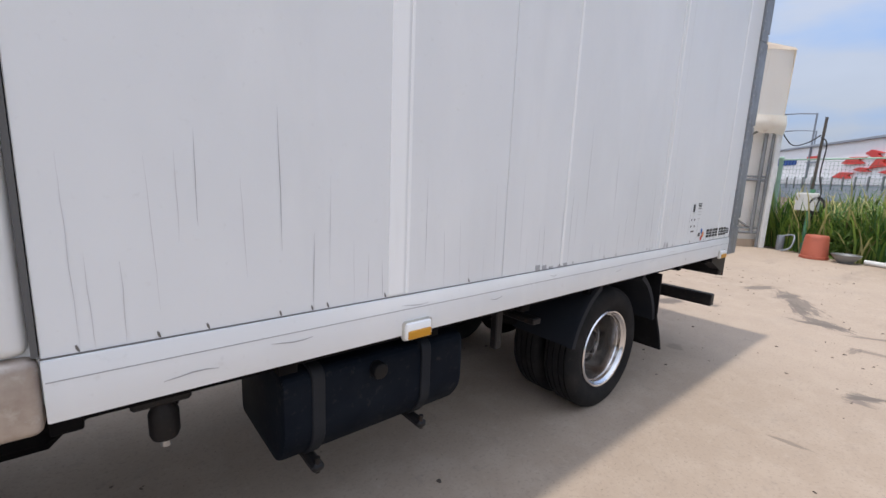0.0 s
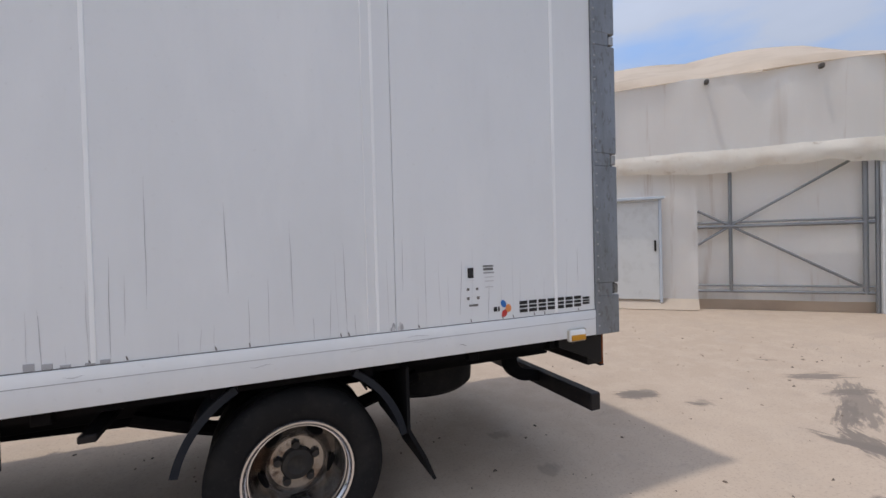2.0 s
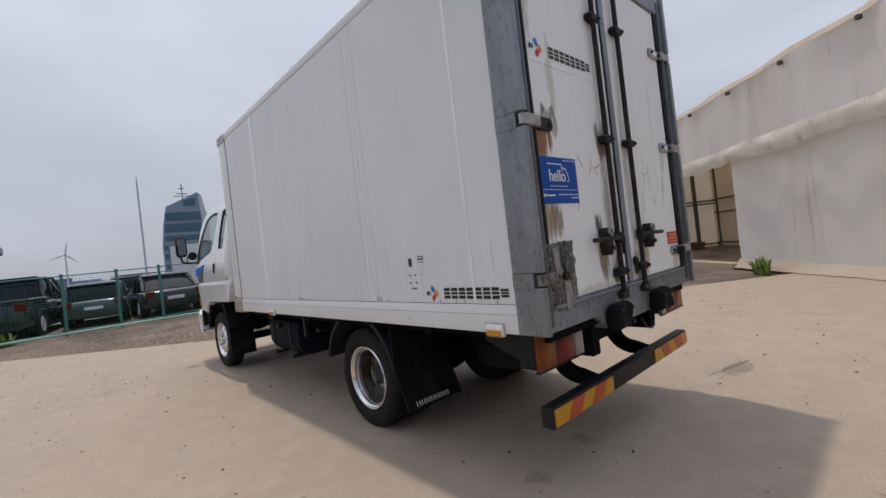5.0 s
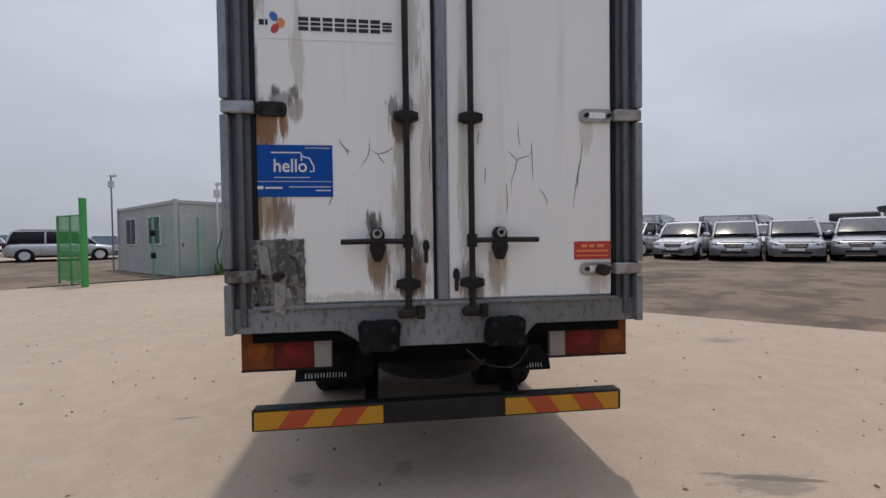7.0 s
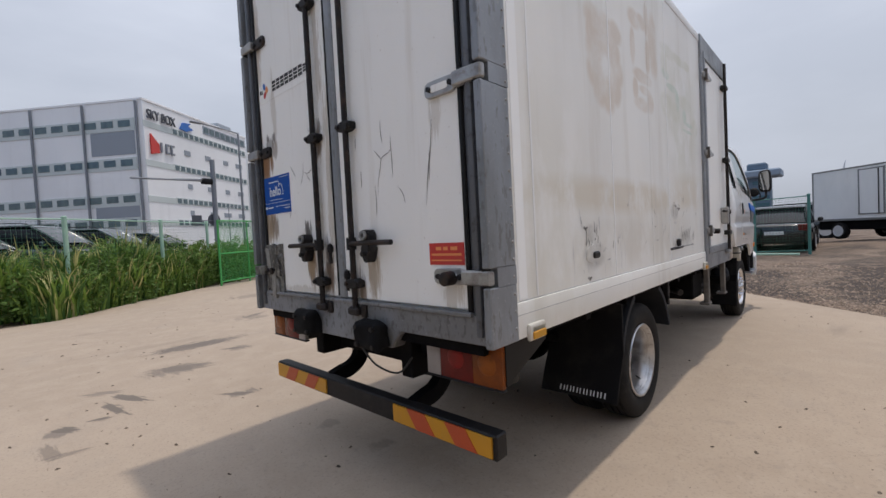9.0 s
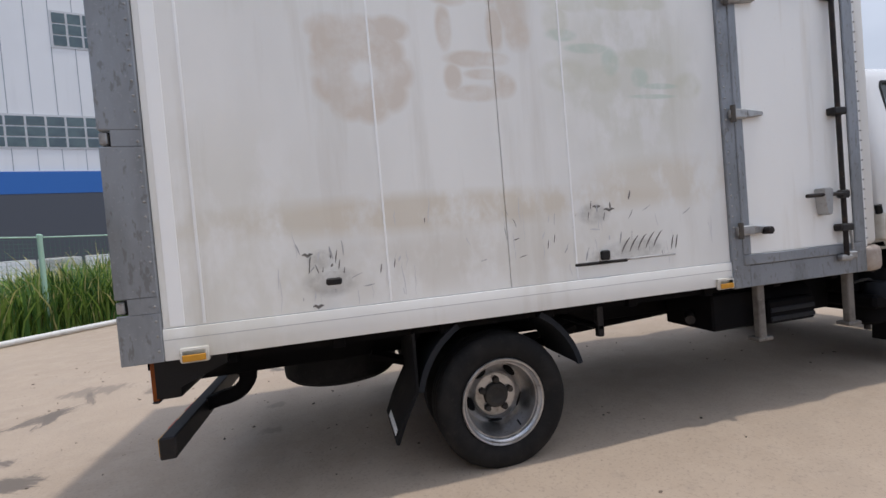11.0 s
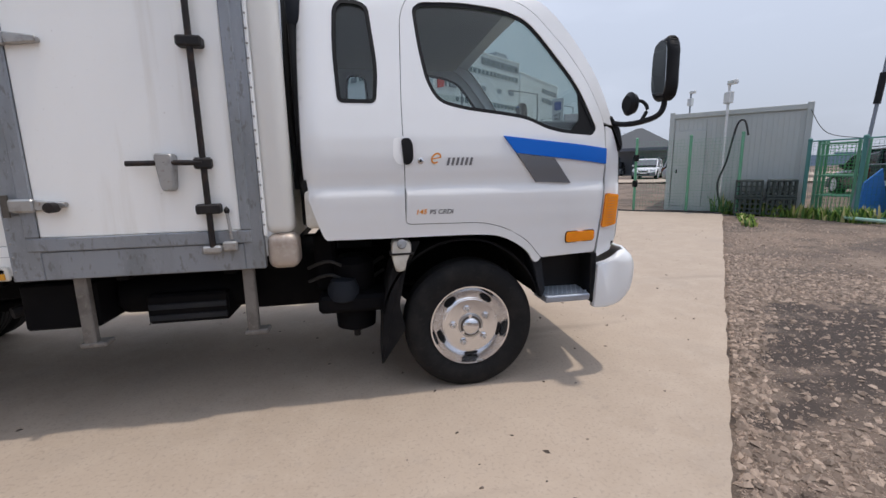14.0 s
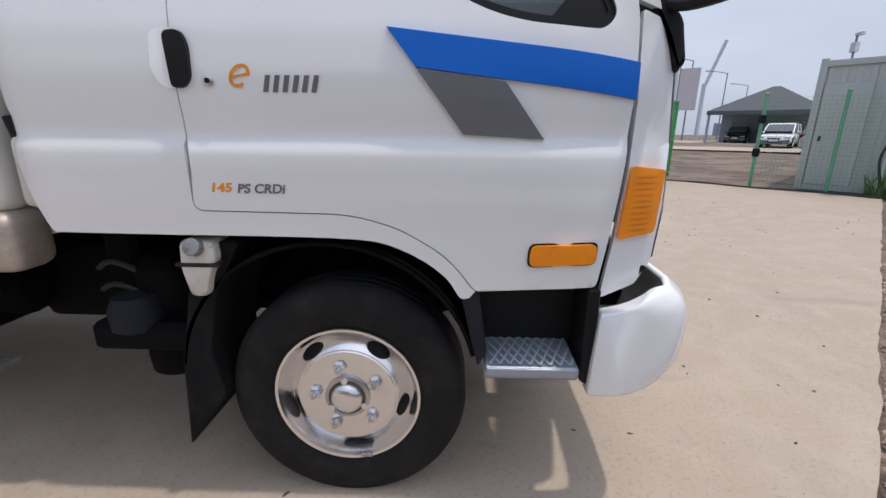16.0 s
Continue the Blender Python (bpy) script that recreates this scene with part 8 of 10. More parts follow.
opart("body", sbox(cu0 + 0.03, cu1 - 0.03, cv0 + 0.03, cv1 - 0.03, 0.0, 2.54, base=0.12), "office_grey", "grey-green steel body")
v = cv0 + 0.12
while v < cv1 - 0.1:
    opart("wall_rib", sbox(cu0 + 0.018, cu0 + 0.05, v, v + 0.10, 0.12, 2.42, 0.006, base=0.12), "office_grey")
    v += 0.21
u = cu0 + 0.15
while u < cu1 - 0.1:
    opart("wall_rib", sbox(u, u + 0.10, cv0 + 0.020, cv0 + 0.05, 0.12, 2.42, 0.006, base=0.12), "office_grey")
    opart("wall_rib", sbox(u, u + 0.10, cv1 - 0.05, cv1, 0.12, 2.42, 0.012, base=0.12), "office_grey")
    u += 0.21
for a, b in ((cu0, cv0), (cu0, cv1), (cu1, cv0), (cu1, cv1)):
    opart("corner_column", sbox(a - 0.02 if a == cu0 else a - 0.1, a + 0.1 if a == cu0 else a + 0.02, b - 0.02 if b == cv0 else b - 0.1, b + 0.1 if b == cv0 else b + 0.02, 0.0, 2.6, 0.008, base=0.12), "office_grey")
for z0, z1 in ((0.0, 0.12), (2.44, 2.56)):
    opart("edge_beam", sbox(cu0 - 0.015, cu0 + 0.08, cv0, cv1, z0, z1, 0.006, base=0.12), "office_grey")
    opart("edge_beam", sbox(cu0, cu1, cv0 - 0.015, cv0 + 0.08, z0, z1, 0.006, base=0.12), "office_grey")
opart("office_door", sbox(cu0 - 0.03, cu0 + 0.02, cv0 + 0.12, cv0 + 0.85, 0.12, 2.1, 0.008, base=0.12), "office_grey", "plain grey office door")
opart("door_knob", sbox(cu0 - 0.07, cu0 - 0.03, cv0 + 0.2, cv0 + 0.24, 1.0, 1.1, 0.006, base=0.12), "black_plastic")
for ua in (14.5, 17.0):
    w = opart("office_window", sbox(ua, ua + 1.15, cv0 - 0.04, cv0 + 0.05, 1.05, 2.1, 0.006, base=0.12), "frame_white", "white framed window")
    for k in range(2):
        for q in range(4):
            opart("window_bar", sbox(ua + 0.14 + 0.55 * k + 0.1 * q, ua + 0.155 + 0.55 * k + 0.1 * q, cv0 - 0.07, cv0 - 0.05, 1.1, 2.06, base=0.12), "lamp_grey", parent=w).matrix_parent_inverse = Matrix()
        opart("pane", sbox(ua + 0.06 + 0.55 * k, ua + 0.54 + 0.55 * k, cv0 - 0.047, cv0 - 0.03, 1.12, 2.04, base=0.12), "bldg_glass", parent=w).matrix_parent_inverse = Matrix()
for k, (a, b) in enumerate(((12.95, 4.72), (12.97, 5.36))):
    for lev in range(2):
        q = S(a, b)
        cr8 = thing("plastic_crate", "dark green slatted plastic crate by the container", "crate", "crates by the container", at=q + Vector((0, 0, 0.42 * lev)), yaw=45)
        for z in (0.0, 0.36):
            part("crate_rim", box(-0.24, 0.24, -0.28, 0.28, z, z + 0.05, 0.008), "crate", cr8)
        for i in range(6):
            y = -0.26 + 0.104 * i
            part("crate_slat", box(-0.235, -0.215, y - 0.02, y + 0.02, 0.03, 0.38), "crate", cr8)
            part("crate_slat", box(0.215, 0.235, y - 0.02, y + 0.02, 0.03, 0.38), "crate", cr8)
        for z in (0.12, 0.24):
            part("crate_slat", box(-0.235, 0.235, -0.27, -0.25, z, z + 0.04), "crate", cr8)
            part("crate_slat", box(-0.235, 0.235, 0.25, 0.27, z, z + 0.04), "crate", cr8)
            part("crate_slat", box(-0.24, -0.22, -0.27, 0.27, z, z + 0.03), "crate", cr8)


def camera_pole(at, h, label, m, leaning=0.0):
    p = thing("camera_pole", label, "camera pole", at=at)
    part("pole", cyl((0, 0, -0.1), (leaning, 0, h), 0.03, 12), m, p)
    part("lens_box", box(leaning - 0.06, leaning + 0.06, -0.10, 0.10, h - 0.45, h - 0.18, 0.01), "office_trim", p, "pale control box")
    part("lens_head", box(leaning - 0.05, leaning + 0.05, -0.22, 0.05, h - 0.02, h + 0.09, 0.02), "office_trim", p, "small surveillance camera")
    return p


camera_pole(S(19.45, 2.7), 3.85, "grey pole with a small surveillance camera behind the container", "lamp_grey")
camera_pole(S(13.05, 4.12), 3.15, "white pole with a small surveillance camera", "white_pipe")
hose = thing("hung_hose", "black hose hung along the container wall", "hose")
part("hose", tube(smooth_line([S(13.05, 4.2, 0.05), S(13.0, 4.05, 0.7), S(13.0, 4.2, 1.3), S(13.0, 4.35, 2.15), S(13.0, 4.5, 2.25), S(13.0, 4.6, 1.9)], 6), 0.022, 8), "cable_black", hose)
solid("ground_cable", tube(smooth_line([S(12.7, 4.2, 0.02), S(12.78, 3.2, 0.03), S(12.7, 2.2, 0.02), S(12.8, 1.2, 0.03), S(12.75, 0.2, 0.02), S(12.85, -0.8, 0.02)], 6), 0.022, 8), "cable_black", "black cable lying along the slab's end", "cable")

# ---- vehicles ----
def loft(stations, n=20, power=4.0):
    """Rounded cross-sections (x, half width, bottom, top) joined along x."""
    bm = bmesh.new()
    rows = []
    for x, w, z0, z1 in stations:
        row = []
        for k in range(n):
            a = 2 * math.pi * (k + 0.5) / n
            c, s = math.cos(a), math.sin(a)
            row.append(bm.verts.new((x, w * math.copysign(abs(c) ** (2 / power), c), (z0 + z1) / 2 + (z1 - z0) / 2 * math.copysign(abs(s) ** (2 / power), s))))
        rows.append(row)
    for a, b in zip(rows, rows[1:]):
        for k in range(n):
            bm.faces.new((a[k], a[(k + 1) % n], b[(k + 1) % n], b[k]))
    bm.faces.new(rows[0])
    bm.faces.new(rows[-1])
    bmesh.ops.recalc_face_normals(bm, faces=bm.faces[:])
    return bm


def small_wheel(x, y, r, parent, wide=0.2):
    s = math.copysign(1, y)
    w = part("wheel", lathe([(r * 0.68, -wide / 2), (r * 0.92, -wide / 2), (r, -wide * 0.36), (r, wide * 0.36), (r * 0.92, wide / 2), (r * 0.68, wide / 2)], (x, y, r), "y", 24, caps=False), "rubber", parent)
    part("rim", lathe([(r * 0.70, wide * 0.46), (r * 0.66, wide * 0.53), (r * 0.6, wide * 0.42), (r * 0.2, wide * 0.46), (0, wide * 0.48)], (x, y, r), "y", 20, sign=s), "rim_alloy", w)
    for k in range(5):
        a = 2 * math.pi * k / 5
        part("rim_gap", cyl((x + r * 0.36 * math.cos(a), y + s * wide * 0.38, r + r * 0.36 * math.sin(a)), (x + r * 0.36 * math.cos(a), y + s * wide * 0.455, r + r * 0.36 * math.sin(a)), r * 0.13, 8), "black_trim", w)


def car(name, at, yaw, color, label, L=4.6, W=1.85, H=1.68, kind="suv", group="", category="car"):
    """A parked car, its nose towards +x of its own frame."""
    c = thing(name, label, category, group, at=at, yaw=yaw)
    h, w = L / 2, W / 2
    belt = H * 0.60
    gr = 0.22
    nose = {"suv": 0.95, "sedan": 0.78, "hatch": 0.85, "pickup": 1.0}[kind] * belt
    st = [(-h, w * 0.80, gr + 0.18, belt * 0.86), (-h + 0.06, w * 0.90, gr + 0.05, belt * 0.95), (-h + 0.35, w * 0.98, gr, belt), (0, w, gr - 0.02, belt), (h - 1.25, w, gr, belt * 0.99), (h - 1.0, w * 0.99, gr, nose * 0.97), (h - 0.35, w * 0.96, gr, nose * 0.86), (h - 0.08, w * 0.88, gr + 0.03, nose * 0.74), (h, w * 0.78, gr + 0.16, nose * 0.60)]
    body = part("body", loft(st, 24, 5), color, c, sharp=50)
    ws = h - (1.05 if kind != "hatch" else 0.75)
    back = {"suv": -h + 0.12, "hatch": -h + 0.12, "sedan": -h + 0.75, "pickup": -h + 1.75}[kind]
    roof1, roof0 = ws - 0.85, back + (0.28 if kind != "sedan" else 0.75)
    g = [(back, w * 0.84, belt - 0.12, belt + 0.02), (roof0, w * 0.80, belt - 0.12, H - 0.07), ((roof0 + roof1) / 2, w * 0.80, belt - 0.12, H - 0.03), (roof1, w * 0.79, belt - 0.12, H - 0.07), (ws, w * 0.84, belt - 0.12, belt + 0.02)]
    part("glasshouse", loft(g, 20, 5), "car_glass", c, "dark tinted windows", sharp=50)
    scr = bmesh.new()
    bands_ = []
    for t in (0.06, 0.35, 0.65, 0.9):
        xx, zz, hw_ = ws + (roof1 - ws) * t, belt + 0.02 + (H - 0.09 - belt) * t ** 0.85, w * (0.80 - 0.10 * t)
        bands_.append([scr.verts.new((xx + 0.055 - 0.07 * (2 * k / 6 - 1) ** 2, hw_ * (2 * k / 6 - 1), zz + 0.012)) for k in range(7)])
    for ra, rb_ in zip(bands_, bands_[1:]):
        for k in range(6):
            scr.faces.new((ra[k], ra[k + 1], rb_[k + 1], rb_[k]))
    part("windscreen", scr, "car_screen", c, "dusty windscreen with the sky's reflection in its grey")
    rf = [(roof0 - 0.12, w * 0.74, H - 0.12, H - 0.08), (roof0, w * 0.77, H - 0.10, H - 0.025), ((roof0 + roof1) / 2, w * 0.78, H - 0.09, H), (roof1, w * 0.77, H - 0.10, H - 0.03), (roof1 + 0.10, w * 0.74, H - 0.13, H - 0.09)]
    part("roof", loft(rf, 16, 4), color, c, sharp=50)
    for s in (-1, 1):
        for xa, xb in ((roof1 + 0.02, ws), ((roof0 + roof1) / 2, (roof0 + roof1) / 2 - 0.02), (roof0, back + 0.02)):
            part("pillar", tube([(xa, s * w * 0.79, H - 0.09), ((xa + xb) / 2, s * w * 0.835, (H + belt) / 2), (xb, s * w * 0.875, belt - 0.02)], 0.046, 6), color, c)
        hl = part("headlamp", prism(rounded([(s * w * 0.50, nose * 0.60), (s * w * 0.90, nose * 0.66), (s * w * 0.93, nose * 0.80), (s * w * 0.80, nose * 0.78), (s * w * 0.48, nose * 0.70)], 0.025), "yz", h - 0.34, h - 0.035, 0.02), "headlamp", c)
        part("lamp_bowl", cyl((h - 0.10, s * w * 0.68, nose * 0.68), (h - 0.028, s * w * 0.66, nose * 0.68), nose * 0.045, 14), "dark_glass", hl)
        part("tail_lamp", box(-h - 0.01, -h + 0.16, *sorted((s * w * 0.62, s * w * 0.90)), belt * 0.72, belt * 0.95, 0.02), "lens_red", c)
        part("wing_mirror", box(ws - 0.45, ws - 0.33, *sorted((s * (w + 0.02), s * (w + 0.17))), belt, belt + 0.14, 0.03), color, c)
        for x in (-h + 0.85, h - 0.88):
            small_wheel(x, s * (w - 0.072), 0.34 if kind in ("suv", "pickup") else 0.30, c)
            part("arch", cyl((x, s * (w - 0.24), 0.33), (x, s * (w + 0.004), 0.33), 0.40 if kind in ("suv", "pickup") else 0.36, 20), "black_trim", c)
        for dx in (-0.95, -0.02, 0.88):
            part("door_line", box(dx, dx + 0.012, *sorted((s * (w - 0.01), s * (w + 0.003))), gr + 0.14, belt - 0.05), "black_trim", c)
        part("sill_trim", box(-h + 1.3, h - 1.3, *sorted((s * (w - 0.03), s * (w + 0.004))), gr + 0.0, gr + 0.11, 0.01), "black_plastic", c)
        part("door_handle", box(-0.2, -0.04, *sorted((s * (w - 0.01), s * (w + 0.02))), belt - 0.16, belt - 0.12, 0.006), color, c)
    gl = part("grille", prism(rounded([(-w * 0.40, nose * 0.71), (w * 0.40, nose * 0.71), (w * 0.33, nose * 0.54), (-w * 0.33, nose * 0.54)], 0.03), "yz", h - 0.06, h + 0.012, 0.006), "black_trim", c)
    for k in range(2):
        part("grille_bar", box(h + 0.008, h + 0.022, -w * 0.33, w * 0.33, nose * (0.585 + 0.06 * k), nose * (0.607 + 0.06 * k), 0.004), "rim_chrome", gl)
    lb = 0.56 if kind in ("suv", "pickup") else 0.42
    part("lower_bumper", prism(rounded([(-w * 0.93, 0.22), (w * 0.93, 0.22), (w * 0.90, lb), (w * 0.5, lb - 0.06), (-w * 0.5, lb - 0.06), (-w * 0.90, lb)], 0.05), "yz", h - 0.26, h + 0.004, 0.03, seg=2), "grey_frame_dark" if kind == "suv" else "black_plastic", c)
    part("bumper_slot", box(h - 0.02, h + 0.012, -w * 0.5, w * 0.5, 0.30, 0.40, 0.02), "black_trim", c)
    part("bonnet_line", box(h - 0.13, h - 0.10, -w * 0.72, w * 0.72, nose * 0.76, nose * 0.785, 0.004), "black_trim", c)
    for s in (-1, 1):
        part("bonnet_crease", tube([(h - 0.98, s * w * 0.62, nose * 0.968), (h - 0.5, s * w * 0.58, nose * 0.905), (h - 0.14, s * w * 0.5, nose * 0.79)], 0.014, 6), color, c)
    part("number_plate", box(h + 0.01, h + 0.022, -0.24, 0.24, 0.42, 0.52), "sign_white", c, "blank pale plate")
    part("number_plate", box(-h - 0.02, -h, -0.24, 0.24, belt * 0.60, belt * 0.60 + 0.11), "sign_white", c, "blank pale plate")
    if kind == "pickup":
        part("load_bed", box(-h + 0.02, back - 0.02, -w * 0.96, w * 0.96, belt - 0.2, belt + 0.04, 0.02), color, c)
        part("roll_bar", tube([(back - 0.1, -w * 0.85, belt), (back - 0.1, -w * 0.8, H - 0.05), (back - 0.1, w * 0.8, H - 0.05), (back - 0.1, w * 0.85, belt)], 0.03, 8), "black_plastic", c)
    if kind == "hatch":
        for s in (-1, 1):
            part("rear_quarter", prism(rounded([(back - 0.06, belt - 0.06), (back + 0.52, belt - 0.06), (roof0 + 0.20, belt + 0.16), (roof0 + 0.12, H - 0.06), (roof0 - 0.16, H - 0.12)], 0.05), "xz", *sorted((s * w * 0.74, s * w * 0.865)), 0.02), color, c)
    if kind == "suv":
        for s in (-1, 1):
            part("roof_rail", tube([(roof0 + 0.1, s * w * 0.70, H), (roof0 + 0.3, s * w * 0.70, H + 0.04), (roof1 - 0.3, s * w * 0.70, H + 0.04), (roof1 - 0.1, s * w * 0.70, H)], 0.015, 6), "black_plastic", c)
    return c


def ground_at(x, y):
    return Vector((x, y, lie(x, y) - 0.045))


# row of silver and white cars on the dirt lot
def hatchback(at, yaw, color, label, group):
    """A short round-backed car, its nose towards +x of its own frame."""
    c = thing("parked_car", label, "car", group, at=at, yaw=yaw)
    w = 0.82

    def lean(bm, grow=0.0):
        """Pull the upper sides, the nose and the tail inwards."""
        for v in bm.verts:
            up_ = max(0.0, v.co.z - 0.92) / 0.62
            end = max(0.0, abs(v.co.x) - 1.15) / 0.7
            v.co.y *= (1 - 0.24 * up_ ** 1.2) * (1 - 0.17 * end ** 2)
            v.co.y += math.copysign(grow, v.co.y)
        return bm

    def slab_side(poly, d0, d1, r, bevel=0.0):
        bm = prism(rounded(poly, r, 5), "xz", d0, d1, bevel, seg=3)
        bmesh.ops.subdivide_edges(bm, edges=[e for e in bm.edges if abs(e.verts[0].co.y - e.verts[1].co.y) > 1.0], cuts=8)
        return lean(bm)

    outline = [(-1.62, 0.24), (-1.76, 0.36), (-1.80, 0.74), (-1.70, 1.02), (-1.52, 1.36), (-1.32, 1.47), (-0.45, 1.535), (0.22, 1.46), (0.98, 1.04), (1.36, 0.94), (1.66, 0.76), (1.80, 0.54), (1.80, 0.34), (1.68, 0.22)]
    part("body", slab_side(outline, -w, w, 0.12, 0.10), color, c, sharp=40)
    part("windscreen", slab_side([(0.36, 1.405), (0.93, 1.085), (0.955, 1.10), (0.38, 1.42)], -w * 0.86, w * 0.86, 0.004), "car_screen", c, "dusty windscreen with the sky's reflection in its grey")
    part("rear_window", slab_side([(-1.70, 1.07), (-1.56, 1.34), (-1.59, 1.35), (-1.73, 1.07)], -w * 0.76, w * 0.76, 0.004), "car_glass", c)
    for s in (-1, 1):
        def on_side(name, poly, m, d=0.006, r=0.03, parent=None):
            bm = prism(rounded(poly, r, 4), "xz", *sorted((s * (w - 0.03), s * (w + d))))
            return part(name, lean(bm), m, parent or c)
        on_side("side_window", [(-0.42, 1.03), (0.66, 1.02), (0.60, 1.09), (0.16, 1.37), (-0.38, 1.41)], "car_glass", r=0.05)
        on_side("side_window", [(-1.24, 1.12), (-0.53, 1.04), (-0.51, 1.40), (-1.16, 1.345)], "car_glass", r=0.06)
        for x, z1 in ((-0.475, 1.42), (0.62, 1.0)):
            on_side("door_line", [(x - 0.006, 0.34), (x + 0.006, 0.34), (x + 0.006, z1), (x - 0.006, z1)], "black_trim", 0.003, 0.001)
        on_side("body_crease", [(-1.2, 0.70), (0.9, 0.66), (0.9, 0.672), (-1.2, 0.712)], "crack_grey", 0.003, 0.001)
        on_side("sill_trim", [(-0.85, 0.20), (0.80, 0.20), (0.80, 0.27), (-0.85, 0.27)], "black_plastic", 0.004, 0.01)
        on_side("door_handle", [(-0.36, 0.925), (-0.22, 0.925), (-0.22, 0.965), (-0.36, 0.965)], "black_plastic", 0.02, 0.015)
        lamp = part("headlamp", prism(rounded([(1.28, 0.90), (1.40, 0.94), (1.72, 0.70), (1.66, 0.64)], 0.04), "xz", *sorted((s * 0.48, s * 0.715)), 0.03), "headlamp", c)
        part("lamp_bowl", cyl((1.50, s * 0.62, 0.78), (1.62, s * 0.60, 0.745), 0.05, 14), "dark_glass", lamp)
        part("tail_lamp", prism(rounded([(-1.81, 0.84), (-1.66, 0.84), (-1.62, 1.05), (-1.72, 1.05)], 0.03), "xz", *sorted((s * 0.50, s * 0.68)), 0.02), "lens_red", c)
        part("wing_mirror", box(0.46, 0.58, *sorted((s * 0.80, s * 0.97)), 1.02, 1.15, 0.035, seg=2), color, c)
        part("fog_lamp_slot", box(1.66, 1.79, *sorted((s * 0.42, s * 0.64)), 0.36, 0.46, 0.02), "black_trim", c)
        for x in (-1.20, 1.14):
            part("arch", cyl((x, s * (w - 0.22), 0.30), (x, s * (w - 0.012), 0.30), 0.345, 24), "black_trim", c)
            small_wheel(x, s * (w - 0.09), 0.285, c)
    part("grille", box(1.70, 1.80, -0.42, 0.42, 0.50, 0.60, 0.02), "black_trim", c)
    part("grille", box(1.70, 1.808, -0.45, 0.45, 0.33, 0.45, 0.03), "black_trim", c)
    part("grille_bar", box(1.78, 1.815, -0.40, 0.40, 0.54, 0.56, 0.005), "rim_chrome", c)
    part("number_plate", box(1.80, 1.816, -0.24, 0.24, 0.45, 0.53), "sign_white", c, "blank pale plate")
    c.scale = (1.1, 1.06, 1.1)
    return c


lot = "cars parked on the dirt lot"
for a, b, color, kd, lab, ln_, hh, turn in ((3.6, 21.9, "car_silver", "suv", "silver sport utility car behind the hatchback", 4.6, 1.75, -8), (1.1, 20.9, "car_white", "suv", "pearl white sport utility car parked nose out", 4.65, 1.75, -4),
                                         (-0.95, 20.8, "car_silver", "suv", "silver sport utility car with a dark grille", 4.6, 1.74, 2), (-2.95, 20.9, "car_silver", "suv", "silver sport utility car parked nose out", 4.6, 1.72, 2), (-5.3, 21.9, "car_silver", "suv", "pale silver sport utility car turned slightly aside", 4.6, 1.74, -9),
                                         (-7.5, 24.3, "car_white", "sedan", "white sedan parked askew on the dirt lot", 4.7, 1.5, -32), (-9.4, 24.6, "car_white", "pickup", "white pickup parked askew beside the tent", 4.9, 1.72, -38), (-11.4, 22.0, "car_silver", "suv", "silver sport utility car beside the tent", 4.7, 1.74, -3)):
    q = S(a, b)
    car("parked_car", ground_at(q.x, q.y), 135 + turn, color, lab, ln_, 1.85, hh, kd, lot)
for a, b, color, kd, lab in ((6.0, 27.5, "car_silver", "sedan", "silver sedan in the second row"), (3.6, 27, "car_white", "suv", "white car in the second row"), (1.2, 27.2, "car_grey", "sedan", "dark grey sedan in the second row"), (-1.6, 27.2, "car_white", "suv", "white car in the second row"), (-4.0, 27, "car_black", "sedan", "black car in the second row"), (-6.4, 29.5, "car_white", "sedan", "white sedan in the second row"), (-9.0, 30, "car_white", "pickup", "white pickup in the second row"), (-11.8, 30, "car_white", "suv", "white van-like car in the second row")):
    q = S(a, b)
    car("parked_car", ground_at(q.x, q.y), 135, color, lab, 4.6, 1.82, 1.6, kd, lot)
hatchback(ground_at(17.4, -9.75), -137, "car_white", "small white hatchback parked side on", lot)
# dark cars behind the green fence ahead of the truck
far_lot = "cars behind the green fence"
car("parked_car", ground_at(16.9, 3.55), -12, "car_dark", "dark green pickup parked behind the fence", 5.2, 1.92, 1.85, "pickup", far_lot)
car("parked_car", ground_at(17.2, 1.45), -8, "car_teal", "pale teal hatchback parked behind the fence", 3.9, 1.75, 1.45, "hatch", far_lot)
car("parked_car", ground_at(15.9, -0.35), 0, "car_black", "black sedan parked behind the fence", 4.3, 1.85, 1.46, "sedan", far_lot)
car("parked_car", ground_at(23.2, 4.9), 100, "car_white", "white sedan in the row behind", 4.7, 1.85, 1.5, "sedan", far_lot)
car("parked_car", ground_at(23.5, 0.2), 95, "car_grey", "grey car in the row behind", 4.7, 1.85, 1.6, "suv", far_lot)
car("parked_car", ground_at(20.5, 8.2), 60, "car_dark", "dark car beside the container", 4.7, 1.85, 1.6, "suv", far_lot)
# cars near the shelter
yard = "cars by the shelter"
car("parked_car", ground_at(26.3, 28.9), 226, "car_white", "white sport utility car before the shelter", 4.4, 1.85, 1.62, "suv", yard)
car("parked_car", ground_at(23.4, 19.1), 305, "car_silver", "silver estate car parked side on", 4.9, 1.9, 1.72, "suv", yard)
car("parked_car", ground_at(37.0, 34.5), 235, "car_white", "white sedan by the shelter", 4.6, 1.82, 1.45, "sedan", yard)
car("parked_car", ground_at(32.6, 43.5), 230, "car_black", "black car under the shelter", 4.5, 1.85, 1.6, "suv", yard)
car("parked_car", ground_at(35.2, 41.0), 230, "car_black", "black car under the shelter", 4.5, 1.85, 1.6, "suv", yard)
